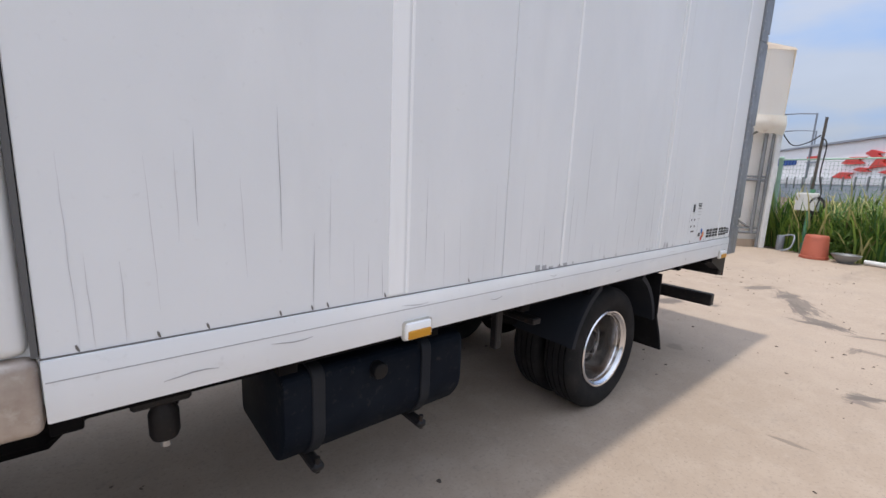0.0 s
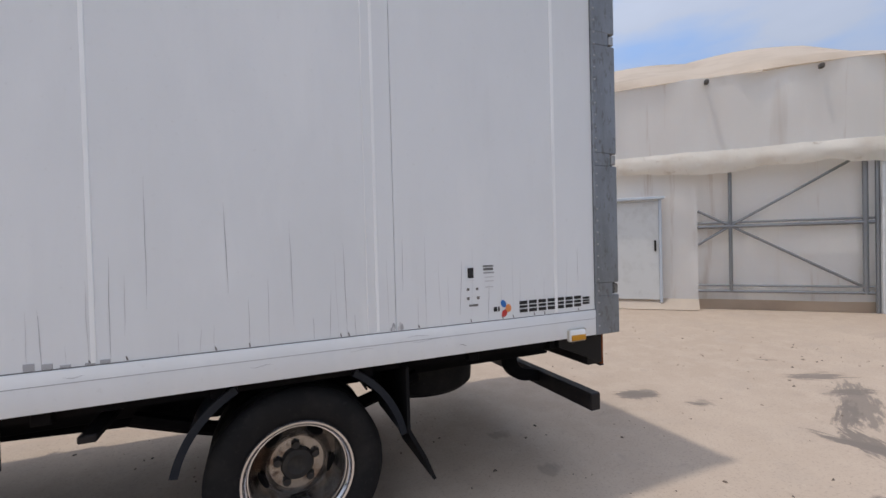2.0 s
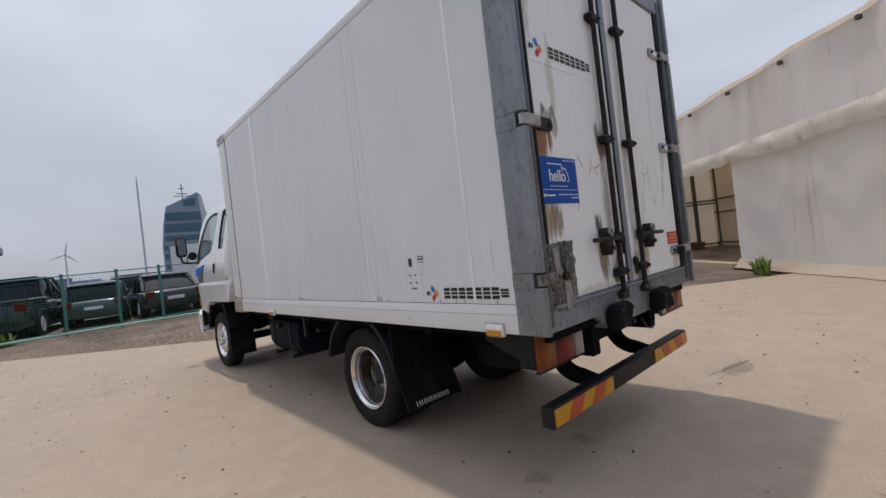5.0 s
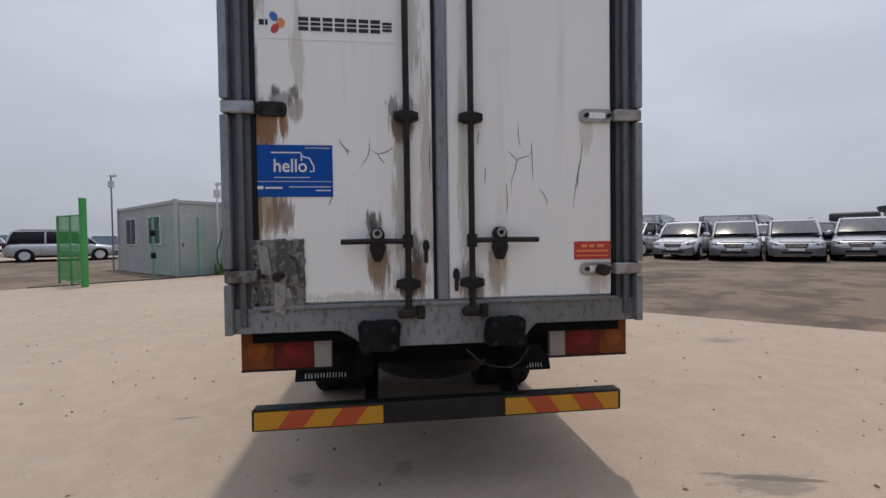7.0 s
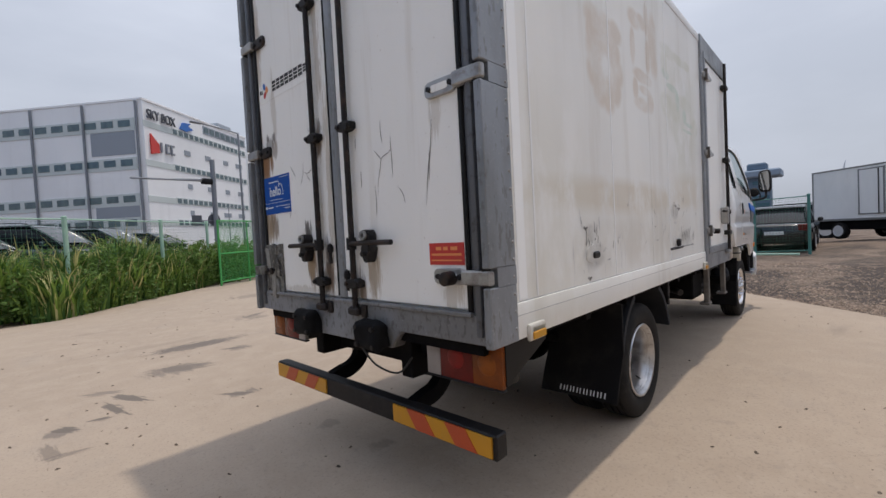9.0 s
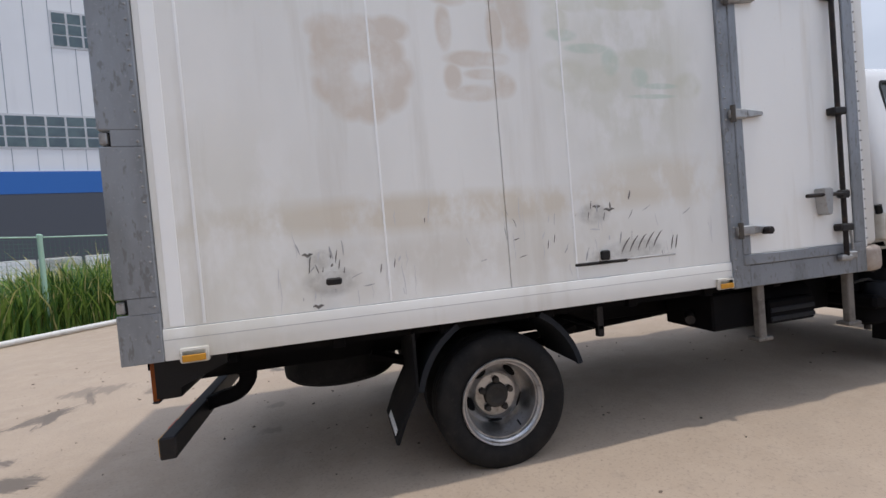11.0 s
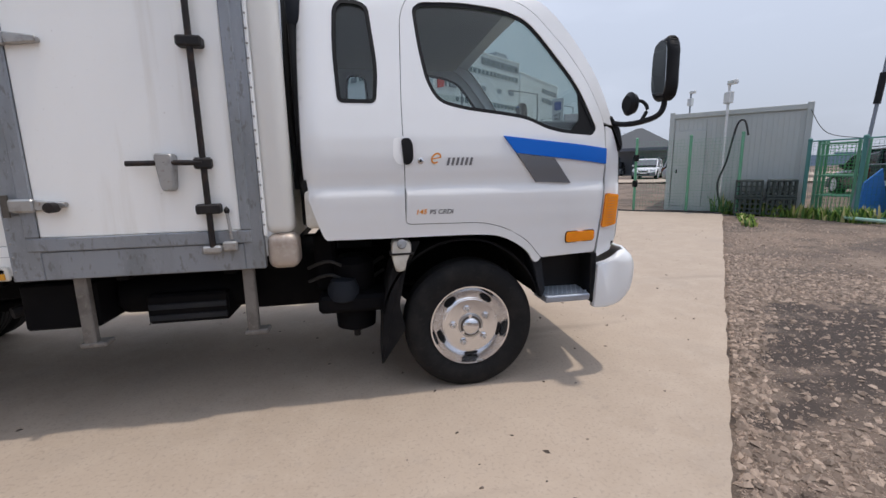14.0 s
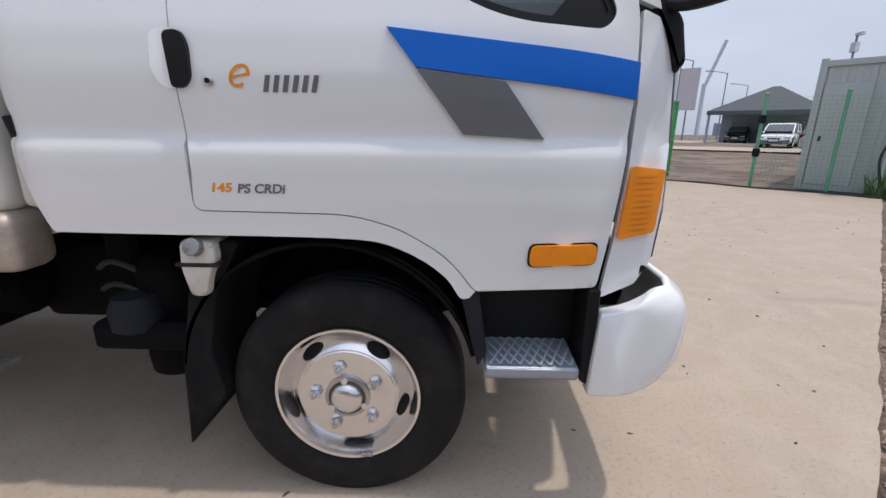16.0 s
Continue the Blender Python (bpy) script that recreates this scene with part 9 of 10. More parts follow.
# cars on the raised lot behind the verge
solid("embankment", sbox(-9, 22, -22, -11.3, -0.4, 0.42, 0.05, base=0.1), "dirt", "raised dirt lot behind the verge", "ground", "structure")
verge = "cars beyond the verge"
for a, b, color, kd, lab, t, hh in ((7.8, -13.2, "car_dark", "sedan", "dark car beyond the verge grass", -32, 1.5),
                                (10.2, -13.0, "car_dark", "suv", "dark green car beyond the verge grass", -35, 1.7), (12.8, -13.0, "car_grey", "suv", "dark grey car beyond the verge grass", -35, 1.65), (15.4, -12.9, "car_dark", "sedan", "dark car beyond the verge grass", -35, 1.5), (13.4, -17.0, "car_white", "sedan", "white sedan on the raised lot", 10, 1.95), (8.0, -17.5, "car_grey", "suv", "dark car in the row behind the verge", 15, 1.9)):
    q = spt(a, b, 0.52)
    car("parked_car", q, t, color, lab, 4.6, 1.84, hh, kd, verge)


def small_truck(name, at, yaw, paint, label, box_body, L=5.2, W=1.74):
    """A cab-over light truck; its nose towards +x."""
    c = thing(name, label, "truck", at=at, yaw=yaw)
    h, w = L / 2, W / 2
    flat = not box_body
    if flat:
        cabp = rounded([(h - 1.75, 0.42), (h - 0.02, 0.42), (h + 0.02, 0.62), (h, 1.05), (h - 0.05, 1.18), (h - 0.26, 1.84), (h - 0.42, 1.95), (h - 1.72, 1.95)], 0.09, 5)
        foot, head, side_win = (h - 0.045, 1.17), (h - 0.235, 1.80), [(h - 1.18, 1.20), (h - 0.22, 1.16), (h - 0.30, 1.45), (h - 0.42, 1.76), (h - 1.14, 1.77)]
    else:
        cabp = rounded([(h - 1.75, 0.33), (h - 0.10, 0.30), (h, 0.42), (h + 0.01, 0.78), (h - 0.04, 1.00), (h - 0.20, 1.13), (h - 0.28, 1.18), (h - 0.80, 1.80), (h - 0.98, 1.92), (h - 1.30, 1.96), (h - 1.72, 1.96)], [0.05, 0.08, 0.08, 0.08, 0.06, 0.06, 0.03, 0.08, 0.08, 0.08, 0.06], 4)
        foot, head, side_win = (h - 0.285, 1.20), (h - 0.75, 1.76), [(h - 1.36, 1.22), (h - 0.50, 1.14), (h - 0.54, 1.24), (h - 0.88, 1.71), (h - 0.98, 1.77), (h - 1.34, 1.77)]
    part("cab", prism(cabp, "xz", -w, w, 0.09, seg=3), paint, c)
    ax = h - 1.05 if flat else h - 1.14
    for s in (-1, 1):
        part("side_window", prism(rounded(side_win, 0.05), "xz", *sorted((s * (w - 0.02), s * (w + 0.006)))), "car_glass", c)
        q = rounded([(h - 1.64, 1.28), (h - 1.47, 1.26), (h - 1.45, 1.76), (h - 1.58, 1.74)], 0.05)
        part("side_window", prism(q, "xz", *sorted((s * (w - 0.02), s * (w + 0.006)))), "car_glass", c)
        for xx in (h - 1.42, h - 0.50):
            part("door_line", box(xx - 0.005, xx + 0.005, *sorted((s * (w - 0.02), s * (w + 0.003))), 0.55, 1.2), "black_trim", c)
        part("waist_line", box(h - 1.7, h - 0.3, *sorted((s * (w - 0.02), s * (w + 0.003))), 0.985, 0.995), "crack_grey", c)
        part("door_handle", box(h - 1.34, h - 1.24, *sorted((s * (w - 0.01), s * (w + 0.02))), 1.05, 1.12, 0.02), "black_trim", c)
        part("wheel_arch", cyl((ax, s * (w - 0.22), 0.32), (ax, s * (w + 0.004), 0.32), 0.35, 24), "black_trim", c)
        lamp = part("headlamp", prism(rounded([(s * w * 0.60, 0.68), (s * w * 1.0, 0.66), (s * w * 1.0, 0.96), (s * w * 0.66, 0.93)], 0.05), "yz", h - 0.24, h + 0.006, 0.02), "headlamp", c)
        part("lamp_bowl", cyl((h - 0.02, s * w * 0.82, 0.80), (h + 0.012, s * w * 0.82, 0.80), 0.10, 18), "dark_glass", lamp)
        part("wing_mirror", box(h - 0.54, h - 0.46, *sorted((s * (w + 0.04), s * (w + 0.2))), 1.18, 1.44, 0.03), "black_plastic", c)
        part("fog_lamp_slot", box(h - 0.06, h + 0.02, *sorted((s * w * 0.55, s * w * 0.9)), 0.46, 0.54, 0.02), "black_trim", c)
        for x in (ax, -h + 0.95):
            small_wheel(x, s * (w - 0.075), 0.30 if x > 0 else 0.27, c)
    wide = 0.86 if flat else 0.80
    scr = prism(rounded([(-w * wide, foot[1]), (w * wide, foot[1]), (w * (wide - 0.06), head[1]), (-w * (wide - 0.06), head[1])], 0.11, 5), "yz", -0.012, 0.012)
    bmesh.ops.subdivide_edges(scr, edges=[e for e in scr.edges if abs(e.verts[0].co.y - e.verts[1].co.y) > 0.4], cuts=6)
    for v in scr.verts:
        v.co.x += foot[0] + 0.010 + (head[0] - foot[0]) * (v.co.z - foot[1]) / (head[1] - foot[1]) - (0.03 * (v.co.y / w) ** 2 if flat else 0.012 * (v.co.y / w) ** 2)
    part("windscreen", scr, "car_glass", c)
    part("grille", box(h - 0.02, h + 0.044, -w * 0.45, w * 0.45, 0.45, 0.55, 0.01), "black_trim", c)
    part("bumper", box(h - 0.25, h + 0.035, -w, w, 0.28, 0.58, 0.07, seg=3), paint, c)
    part("frame", box(-h + 0.05, h - 1.2, -0.4, 0.4, 0.42, 0.60), "chassis_black", c)
    if box_body:
        b = part("cargo_body", box(-h, h - 1.84, -w, w, 0.62, 2.28, 0.015), "box_white", c, "white cargo body")
        for x in (-h + 0.03, h - 1.88):
            part("body_frame", box(x - 0.03, x + 0.03, -w - 0.01, w + 0.01, 0.60, 2.30, 0.006), "galv", b)
        part("body_frame", box(-h, h - 1.84, -w - 0.012, w + 0.012, 2.26, 2.31, 0.006), "galv", b)
        part("underbody", box(-h + 0.12, h - 1.70, -w + 0.10, w - 0.10, 0.30, 0.615, 0.03), "chassis_black", c, "dark chassis boxes under the cargo body")
        for s in (-1, 1):
            part("body_frame", box(-h, h - 1.84, *sorted((s * (w - 0.01), s * (w + 0.014))), 0.60, 0.67, 0.006), "galv", b)
            for z in (0.80, 2.18):
                part("door_frame", box(h - 2.94, h - 2.18, *sorted((s * (w - 0.01), s * (w + 0.026))), z - 0.018, z + 0.018, 0.004), "galv", b)
        part("side_door", box(h - 2.92, h - 2.2, -w - 0.02, -w + 0.01, 0.80, 2.18, 0.008), "box_white", b)
        part("side_door", box(h - 2.92, h - 2.2, w - 0.01, w + 0.02, 0.80, 2.18, 0.008), "box_white", b)
        for s in (-1, 1):
            for x in (h - 2.94, h - 2.18):
                part("door_frame", box(x - 0.02, x + 0.02, *sorted((s * (w - 0.01), s * (w + 0.028))), 0.78, 2.2, 0.004), "galv", b)
            part("lock_rod", cyl((h - 2.32, s * (w + 0.04), 0.8), (h - 2.32, s * (w + 0.04), 2.15), 0.014, 6), "black_steel", b)
        part("wind_deflector", prism(rounded([(h - 1.8, 1.93), (h - 0.86, 1.93), (h - 0.96, 2.10), (h - 1.35, 2.30), (h - 1.8, 2.36)], 0.10), "xz", -w * 0.92, w * 0.92, 0.05, seg=2), paint, c)
    return c


st = small_truck("small_truck", ground_at(17.58, -3.47), 226.3, "car_white", "small white box truck with an air deflector", True, 4.6)
st.scale = (1.04, 1.06, 1.08)
small_truck("small_truck", ground_at(30.5, -14.9), 251, "car_white", "white box truck behind the parked cars", True).scale = (1.35, 1.25, 1.32)
small_truck("small_truck", ground_at(27.2, -19.4), 243, "car_white", "white box truck behind the parked cars", True).scale = (1.06, 1.06, 1.08)
car("parked_car", ground_at(26.6, -12.2), 220, "car_silver", "silver saloon parked behind the hatchback", 4.2, 1.75, 1.45, "sedan", lot)
small_truck("small_truck", ground_at(25.0, -25.5), 240, "car_white", "white box truck in the second row", True)

# yellow crane truck facing the yard
yt = small_truck("yellow_truck", ground_at(11.1, 21.1), 228, "yellow_paint", "yellow flatbed truck with rooftop equipment beyond the gate", False, 6.4, 2.1)
yt.scale = (1.12, 0.94, 1.18)
part("dark_grille", box(3.17, 3.235, -0.72, 0.72, 0.66, 0.70, 0.01), "black_trim", yt)
part("panel_line", box(3.18, 3.222, -0.85, 0.85, 1.00, 1.012, 0.003), "black_trim", yt)
for s in (-1, 1):
    part("wiper", tube([(3.20, s * 0.1, 1.19), (3.18, s * 0.55, 1.25)], 0.009, 6), "black_trim", yt)
part("lower_apron", box(3.0, 3.2, -1.0, 1.0, 0.18, 0.34, 0.02), "black_plastic", yt)
part("flatbed", box(-3.2, 1.3, -1.05, 1.05, 0.62, 0.80, 0.02), "yellow_paint", yt)
for s in (-1, 1):
    part("drop_side", box(-3.2, 1.2, *sorted((s * 1.02, s * 1.06)), 0.80, 1.2, 0.01), "yellow_paint", yt)
part("equipment_base", box(0.2, 1.3, -0.7, 0.7, 1.95, 2.1, 0.02), "yellow_paint", yt)
part("water_tank", lathe([(0.25, 0), (0.32, 0.05), (0.32, 0.3), (0.22, 0.38), (0, 0.4)], (0.6, 0.2, 2.1), "z", 20), "strip_light", yt)
for y in (-0.8, -0.5, 0.6, 0.85):
    part("stake", cyl((0.3, y, 1.6), (0.25, y, 2.5), 0.025, 6), "yellow_paint", yt)

# dark tarpaulin roll and a gantry behind the parked cars
q = S(-5.8, 30.0)
solid("tarpaulin_roll", box(-1.0, 1.0, -0.5, 0.5, 0.0, 0.5, 0.15, seg=3), "crate", "dark tarpaulin bundle on a car roof rack", "tarpaulin").matrix_world = pose(q.x, q.y, lie(q.x, q.y) + 1.56, 0, 0, 30)
q = S(-9.4, 35.0)
lf = thing("gantry", "tall grey steel gantry standing behind the parked cars", "gantry", at=ground_at(q.x, q.y), yaw=45)
for x in (-1.4, -0.9, 0.4, 1.0):
    part("post", box(x - 0.09, x + 0.09, -0.09, 0.09, 0, 3.3), "lamp_grey", lf)
for z in (2.3, 2.75, 3.2):
    part("beam", box(-1.7, 1.3, -0.1, 0.1, z - 0.09, z + 0.09), "lamp_grey", lf)
q = S(-8.2, 31.5)
bmz = thing("ramp_boom", "long slanting dark boom of a loader ramp", "ramp", at=ground_at(q.x, q.y), yaw=45)
part("boom", prism([(-1.5, 1.55), (1.2, 2.1), (1.3, 2.4), (1.0, 2.45), (-1.5, 1.75)], "xz", -0.4, 0.4, 0.02), "crate", bmz)
part("boom_leg", box(0.8, 1.0, -0.3, 0.3, 0, 2.2), "lamp_grey", bmz)
part("boom_leg", box(-1.4, -1.2, -0.3, 0.3, 0, 1.6), "lamp_grey", bmz)

# green skip
skip = thing("green_skip", "dark green steel skip container on the lot", "skip", at=ground_at(26.8, -8.8), yaw=150)
part("skip_body", prism([(-1.6, 0.15), (1.5, 0.15), (1.9, 2.1), (-1.9, 2.1)], "xz", -0.95, 0.95, 0.03), "skip_green", skip)
for x in (-1.4, -0.5, 0.5, 1.4):
    part("skip_rib", box(x - 0.05, x + 0.05, -1.0, 1.0, 0.2, 2.08, 0.01), "skip_green", skip)
part("skip_lid", box(-1.7, -0.6, -0.2, 1.2, 2.1, 2.4, 0.05), "red_flame", skip, "red lid")

# fence ahead of the truck, with its leaning camera pole
fence_run([ground_at(13.15, 5.0), ground_at(13.3, 4.0), ground_at(13.4, 2.45), ground_at(13.42, 1.2), ground_at(13.45, 0.1), ground_at(13.5, -1.2)], "teal_post", 1.75, "teal wire fence before the parked cars", rails=(0.12, 1.72), r=0.04)
for k, (p, q) in enumerate((((13.48, 5.05), (13.58, 4.30)), ((13.68, 5.12), (13.80, 4.36)), ((13.90, 5.2), (14.02, 4.42)))):
    fence_run([ground_at(*p), ground_at(*q)], "fence_green", 1.7, "green mesh panel leaning by the fence", rails=(0.08, 0.5, 0.95, 1.4, 1.66), r=0.03, wm="gate_green")
cp = thing("camera_pole", "dark leaning pole with a surveillance camera on top", "camera pole", at=ground_at(13.25, 4.05))
part("pole", cyl((0, 0, -0.1), (0.45, 0.0, 4.3), 0.034, 10), "lamp_grey", cp)
part("arm", cyl((0.37, 0.0, 3.55), (0.25, -0.38, 3.62), 0.02, 8), "lamp_grey", cp)
part("lens_head", box(0.16, 0.32, -0.50, -0.36, 3.56, 3.67, 0.02), "office_trim", cp)
part("splice_case", cyl((0.25, 0.0, 2.4), (0.315, 0.0, 3.0), 0.06, 12), "black_plastic", cp)
part("lamp_head", box(0.36, 0.48, -0.02, 0.12, 3.86, 3.98, 0.02), "office_trim", cp)
solid("slack_cable", tube(smooth_line([spt(13.35, 5.7, 2.66), Vector((13.4, 4.9, 2.0)), Vector((13.3, 4.1, 1.8))], 8), 0.008, 6), "cable_black", "thin cable from the container to the fence", "cable")
solid("blue_sheet", prism([(0, 0), (0.9, 0.05), (0.55, 1.1), (0.1, 0.8)], "xz", 0, 0.03, 0.008), "dot_blue", "crumpled blue plastic sheet behind the fence", "tarpaulin").location = ground_at(13.6, 4.2)
solid("fence_rail", cyl(ground_at(13.05, 4.0) + Vector((0, 0, 0.1)), ground_at(12.9, -1.0) + Vector((0, 0, 0.08)), 0.035, 10), "pale_post", "pale green steel pipe lying along the fence", "pipe")

# ---- distance ----
def far_at(az, dist):
    a = radians(az)
    return Vector((dist * math.cos(a), dist * math.sin(a), 0))


def building(name, label, at, yaw, sx, sy, h, m, floors, m2="bldg_dark"):
    """A block; its front is its -y side. floors: rows of window bands (z0, z1, panes)."""
    b = thing(name, label, "building", at=at, yaw=yaw)
    part("wall", box(0, sx, 0, sy, -1, h, 0.05), m, b)
    part("parapet", box(-0.15, sx + 0.15, -0.15, sy + 0.15, h, h + 0.5, 0.05), m, b)
    for z0, z1, x0, x1, n in floors:
        step = (x1 - x0) / n
        part("window_band", box(x0 - 0.2, x1 + 0.2, -0.06, 0.02, z0 - 0.15, z1 + 0.15), "bldg_grey", b)
        for i in range(n):
            part("window", box(x0 + i * step + 0.12, x0 + (i + 1) * step - 0.12, -0.10, 0.0, z0, z1), "bldg_glass", b)
    return b


# long white logistics building, its front receding to the far right
lg = building("logistics_building", "long white logistics building with dark window bands", Vector((21.2, 105.6, 0)), 36.6, 38, 60, 33.2, "bldg_white", [])
for z in (7.3, 12.4, 20.1, 28.4):
    part("floor_band", box(-0.12, 8, -0.08, 0.05, z - 0.7, z + 0.6), "bldg_pale", lg)
    part("window_band", box(8, 37.6, -0.10, 0.05, z - 0.7, z + 0.8), "bldg_pale", lg)
    for i in range(16):
        part("window", box(8.3 + 1.83 * i, 9.6 + 1.83 * i, -0.16, 0.0, z - 0.5, z + 0.6), "bldg_glass", lg)
part("window_band", box(19, 37.6, -0.10, 0.05, 30.4, 32.4), "bldg_grey", lg)
for i in range(8):
    part("window", box(19.3 + 2.28 * i, 21.0 + 2.28 * i, -0.16, 0.0, 30.7, 32.1), "bldg_glass", lg)
rnd = random.Random(2)
for z in (9.8, 16.2, 24.2):
    for x in (11.5, 19, 26.5, 33):
        part("window", box(x + rnd.uniform(-1, 1), x + 2.2, -0.12, 0.0, z - 0.6, z + 0.6), "bldg_grey", lg)
part("roof_plant", box(30, 36, 3, 8, 33.5, 36.2, 0.1), "bldg_grey", lg)
# its end wall with grey panels and strips of glass
for z in (7.3, 12.4, 20.1, 28.4):
    part("end_panel", box(-0.14, 0.05, 2.0, 59, z - 1.4, z + 1.2), "bldg_pale", lg)
    for i in range(14):
        part("window", box(-0.2, 0.0, 3 + 4 * i, 5.8 + 4 * i, z - 0.6, z + 0.8), "bldg_glass", lg)
for z0, z1 in ((22, 26.9), (8.6, 11)):
    part("end_panel", box(-0.10, 0.05, 2.2, 12.6, z0, z1), "bldg_grey", lg)
for i in range(5):
    part("down_pipe", cyl((-0.35, 1.3 + 12.6 * i, -1), (-0.35, 1.3 + 12.6 * i, 33), 0.25, 8), "lamp_grey", lg)
writing("SKY BOX", 2.9, (0.6, -0.35, 29.55), Matrix.Rotation(radians(90), 4, "X"), "bldg_dark", lg, "lettering", "dark building lettering", 0.15, 0, 0.70)
part("sign_swoosh", prism([(10.4, 29.6), (11.4, 31.2), (14.2, 31.6), (13.2, 30.8), (15.0, 30.2), (12.4, 29.3)], "xz", -0.4, -0.1), "bldg_blue", lg)
part("sign_block", prism([(1.3, 22.0), (3.6, 22.6), (3.6, 24.4), (1.3, 26.4)], "xz", -0.4, -0.1), "red_flame", lg)
for k in range(3):
    x = 4.1 + 1.5 * k
    part("sign_block", prism([(x, 22.8), (x + 0.4, 22.8), (x + 0.4, 25.0), (x, 25.0)], "xz", -0.4, -0.1), "sign_text", lg)
    if k:
        for z in (22.8, 24.6):
            part("sign_block", box(x + 0.4, x + 1.1, -0.4, -0.1, z, z + 0.4), "sign_text", lg)
an = building("logistics_annex", "pale rear wing of the logistics building", Vector((53.5, 131.5, 0)), 44.5, 32, 40, 31.4, "bldg_white", [])
for z in (11.0, 25.5, 28.6):
    part("window_band", box(17, 31, -0.1, 0.05, z - 0.8, z + 0.8), "bldg_grey", an)
    for i in range(6):
        part("window", box(17.3 + 2.3 * i, 18.9 + 2.3 * i, -0.16, 0, z - 0.6, z + 0.6), "bldg_glass", an)
# white building with a blue band and a dark base
bl = building("banded_building", "white building with a blue band and gridded windows", Vector((-53.6, 45.0, 0)), 11.5, 47.9, 24, 36, "bldg_white", [])
part("dark_base", box(-0.2, 48.1, -0.2, 0.1, -1, 9.5), "bldg_dark", bl)
part("blue_band", box(-0.2, 48.1, -0.22, 0.1, 9.52, 11.8), "bldg_blue", bl)
for i in range(24):
    part("wall_joint", box(2.0 * i, 2.0 * i + 0.05, -0.03, 0.0, 11.9, 36), "bldg_grey", bl)


def grid_window(x0, n, z0, z1, rows_z, wide):
    w = part("window_frame", box(x0 - 0.15, x0 + n * wide + 0.15, -0.06, 0.02, z0 - 0.15, z1 + 0.15), "frame_white", bl)
    hz = (z1 - z0) / rows_z
    for i in range(n):
        for j in range(rows_z):
            part("pane", box(x0 + i * wide + 0.10, x0 + (i + 1) * wide - 0.10, -0.10, -0.02, z0 + j * hz + 0.08, z0 + (j + 1) * hz - 0.08), "bldg_glass", w)


grid_window(0.5, 18, 14.3, 17.6, 3, 1.63)
for x in (26.2, 12.0, 1.0):
    grid_window(x, 3, 25.0, 28.6, 3, 1.3)
# pale cabinets on a low deck before it
deck = thing("cabinet_deck", "low pale deck beyond the verge", "platform", at=Vector((-9.6, 15.2, 0)), yaw=11.5)
part("deck_slab", box(-6, 6, -0.8, 0.8, 0.95, 1.08, 0.01), "office_trim", deck)
for k in range(7):
    part("deck_leg", box(-5.8 + 1.9 * k, -5.7 + 1.9 * k, -0.7, -0.6, 0, 0.95), "lamp_grey", deck)
for k in range(8):
    cb = thing("cabinet", "pale grey metal cabinet on a low deck", "cabinet", "cabinets on the deck", at=deck.matrix_world @ Vector((-4.8 + 1.3 * k, 0, 1.08)), yaw=11.5)
    part("cabinet_body", box(-0.5, 0.5, -0.4, 0.4, 0, 0.70, 0.02), "office_trim", cb)
    for q in (-0.25, 0.25):
        part("cabinet_door", box(q - 0.22, q + 0.22, -0.42, -0.39, 0.06, 0.64, 0.01), "sign_white" if k % 3 else "office_grey", cb)
# white warehouse wall with red flame print behind the verge
wh = thing("printed_warehouse", "long white warehouse with red brush-stroke print", "warehouse", at=Vector((-58.0, -14.2, 0)), yaw=34)
part("wall", box(-6, 32, 0, 20, -1, 5.15, 0.05), "bldg_white", wh)
part("roof_edge", box(-6.2, 32.2, -0.2, 20, 5.0, 5.2, 0.03), "bldg_grey", wh)
part("lower_wall", box(-6, 32, -0.1, 0.05, -1, 1.75), "bldg_grey", wh)
part("louvre_band", box(-6, 32, -0.12, 0.05, 1.8, 2.3), "frame_white", wh)
for k in range(25):
    part("louvre_post", box(-5.5 + 1.5 * k, -5.38 + 1.5 * k, -0.2, -0.1, 1.4, 2.4), "galv", wh)
rnd = random.Random(21)
for k in range(13):
    x, z = 18.6 + 0.95 * k + rnd.uniform(-.4, .4), 2.5 + 1.75 * ((k * 0.618) % 1)
    ln_, th, up_ = rnd.uniform(0.9, 1.6), rnd.uniform(0.16, 0.3), rnd.uniform(-0.35, 0.45)
    pts = [(x - ln_, z - up_ - th * 0.4), (x - ln_ * 0.3, z + th), (x + ln_, z + up_ + th * 0.6), (x + ln_ * 0.4, z + up_ * 0.3), (x + ln_ * 0.9, z + up_ * 0.2 - th), (x - ln_ * 0.1, z - th)]
    part("red_stroke", prism(rounded(pts, 0.12), "xz", -0.16 - 0.004 * k, 0.0), "red_flame", wh)
for k in range(7):
    x = 6.3 + 0.62 * k
    part("print_bar", prism([(x, 3.55), (x + 0.42, 3.55), (x + 0.56, 4.05 + 0.25 * (k == 0)), (x + 0.14, 4.05 + 0.25 * (k == 0))], "xz", -0.08, 0.0), "blue_text", wh)
part("print_bar", box(12.4, 14.4, -0.08, 0.0, 3.95, 4.2), "red_flame", wh)
part("print_bar", box(12.4, 14.4, -0.08, 0.0, 3.6, 3.75), "bldg_grey", wh)
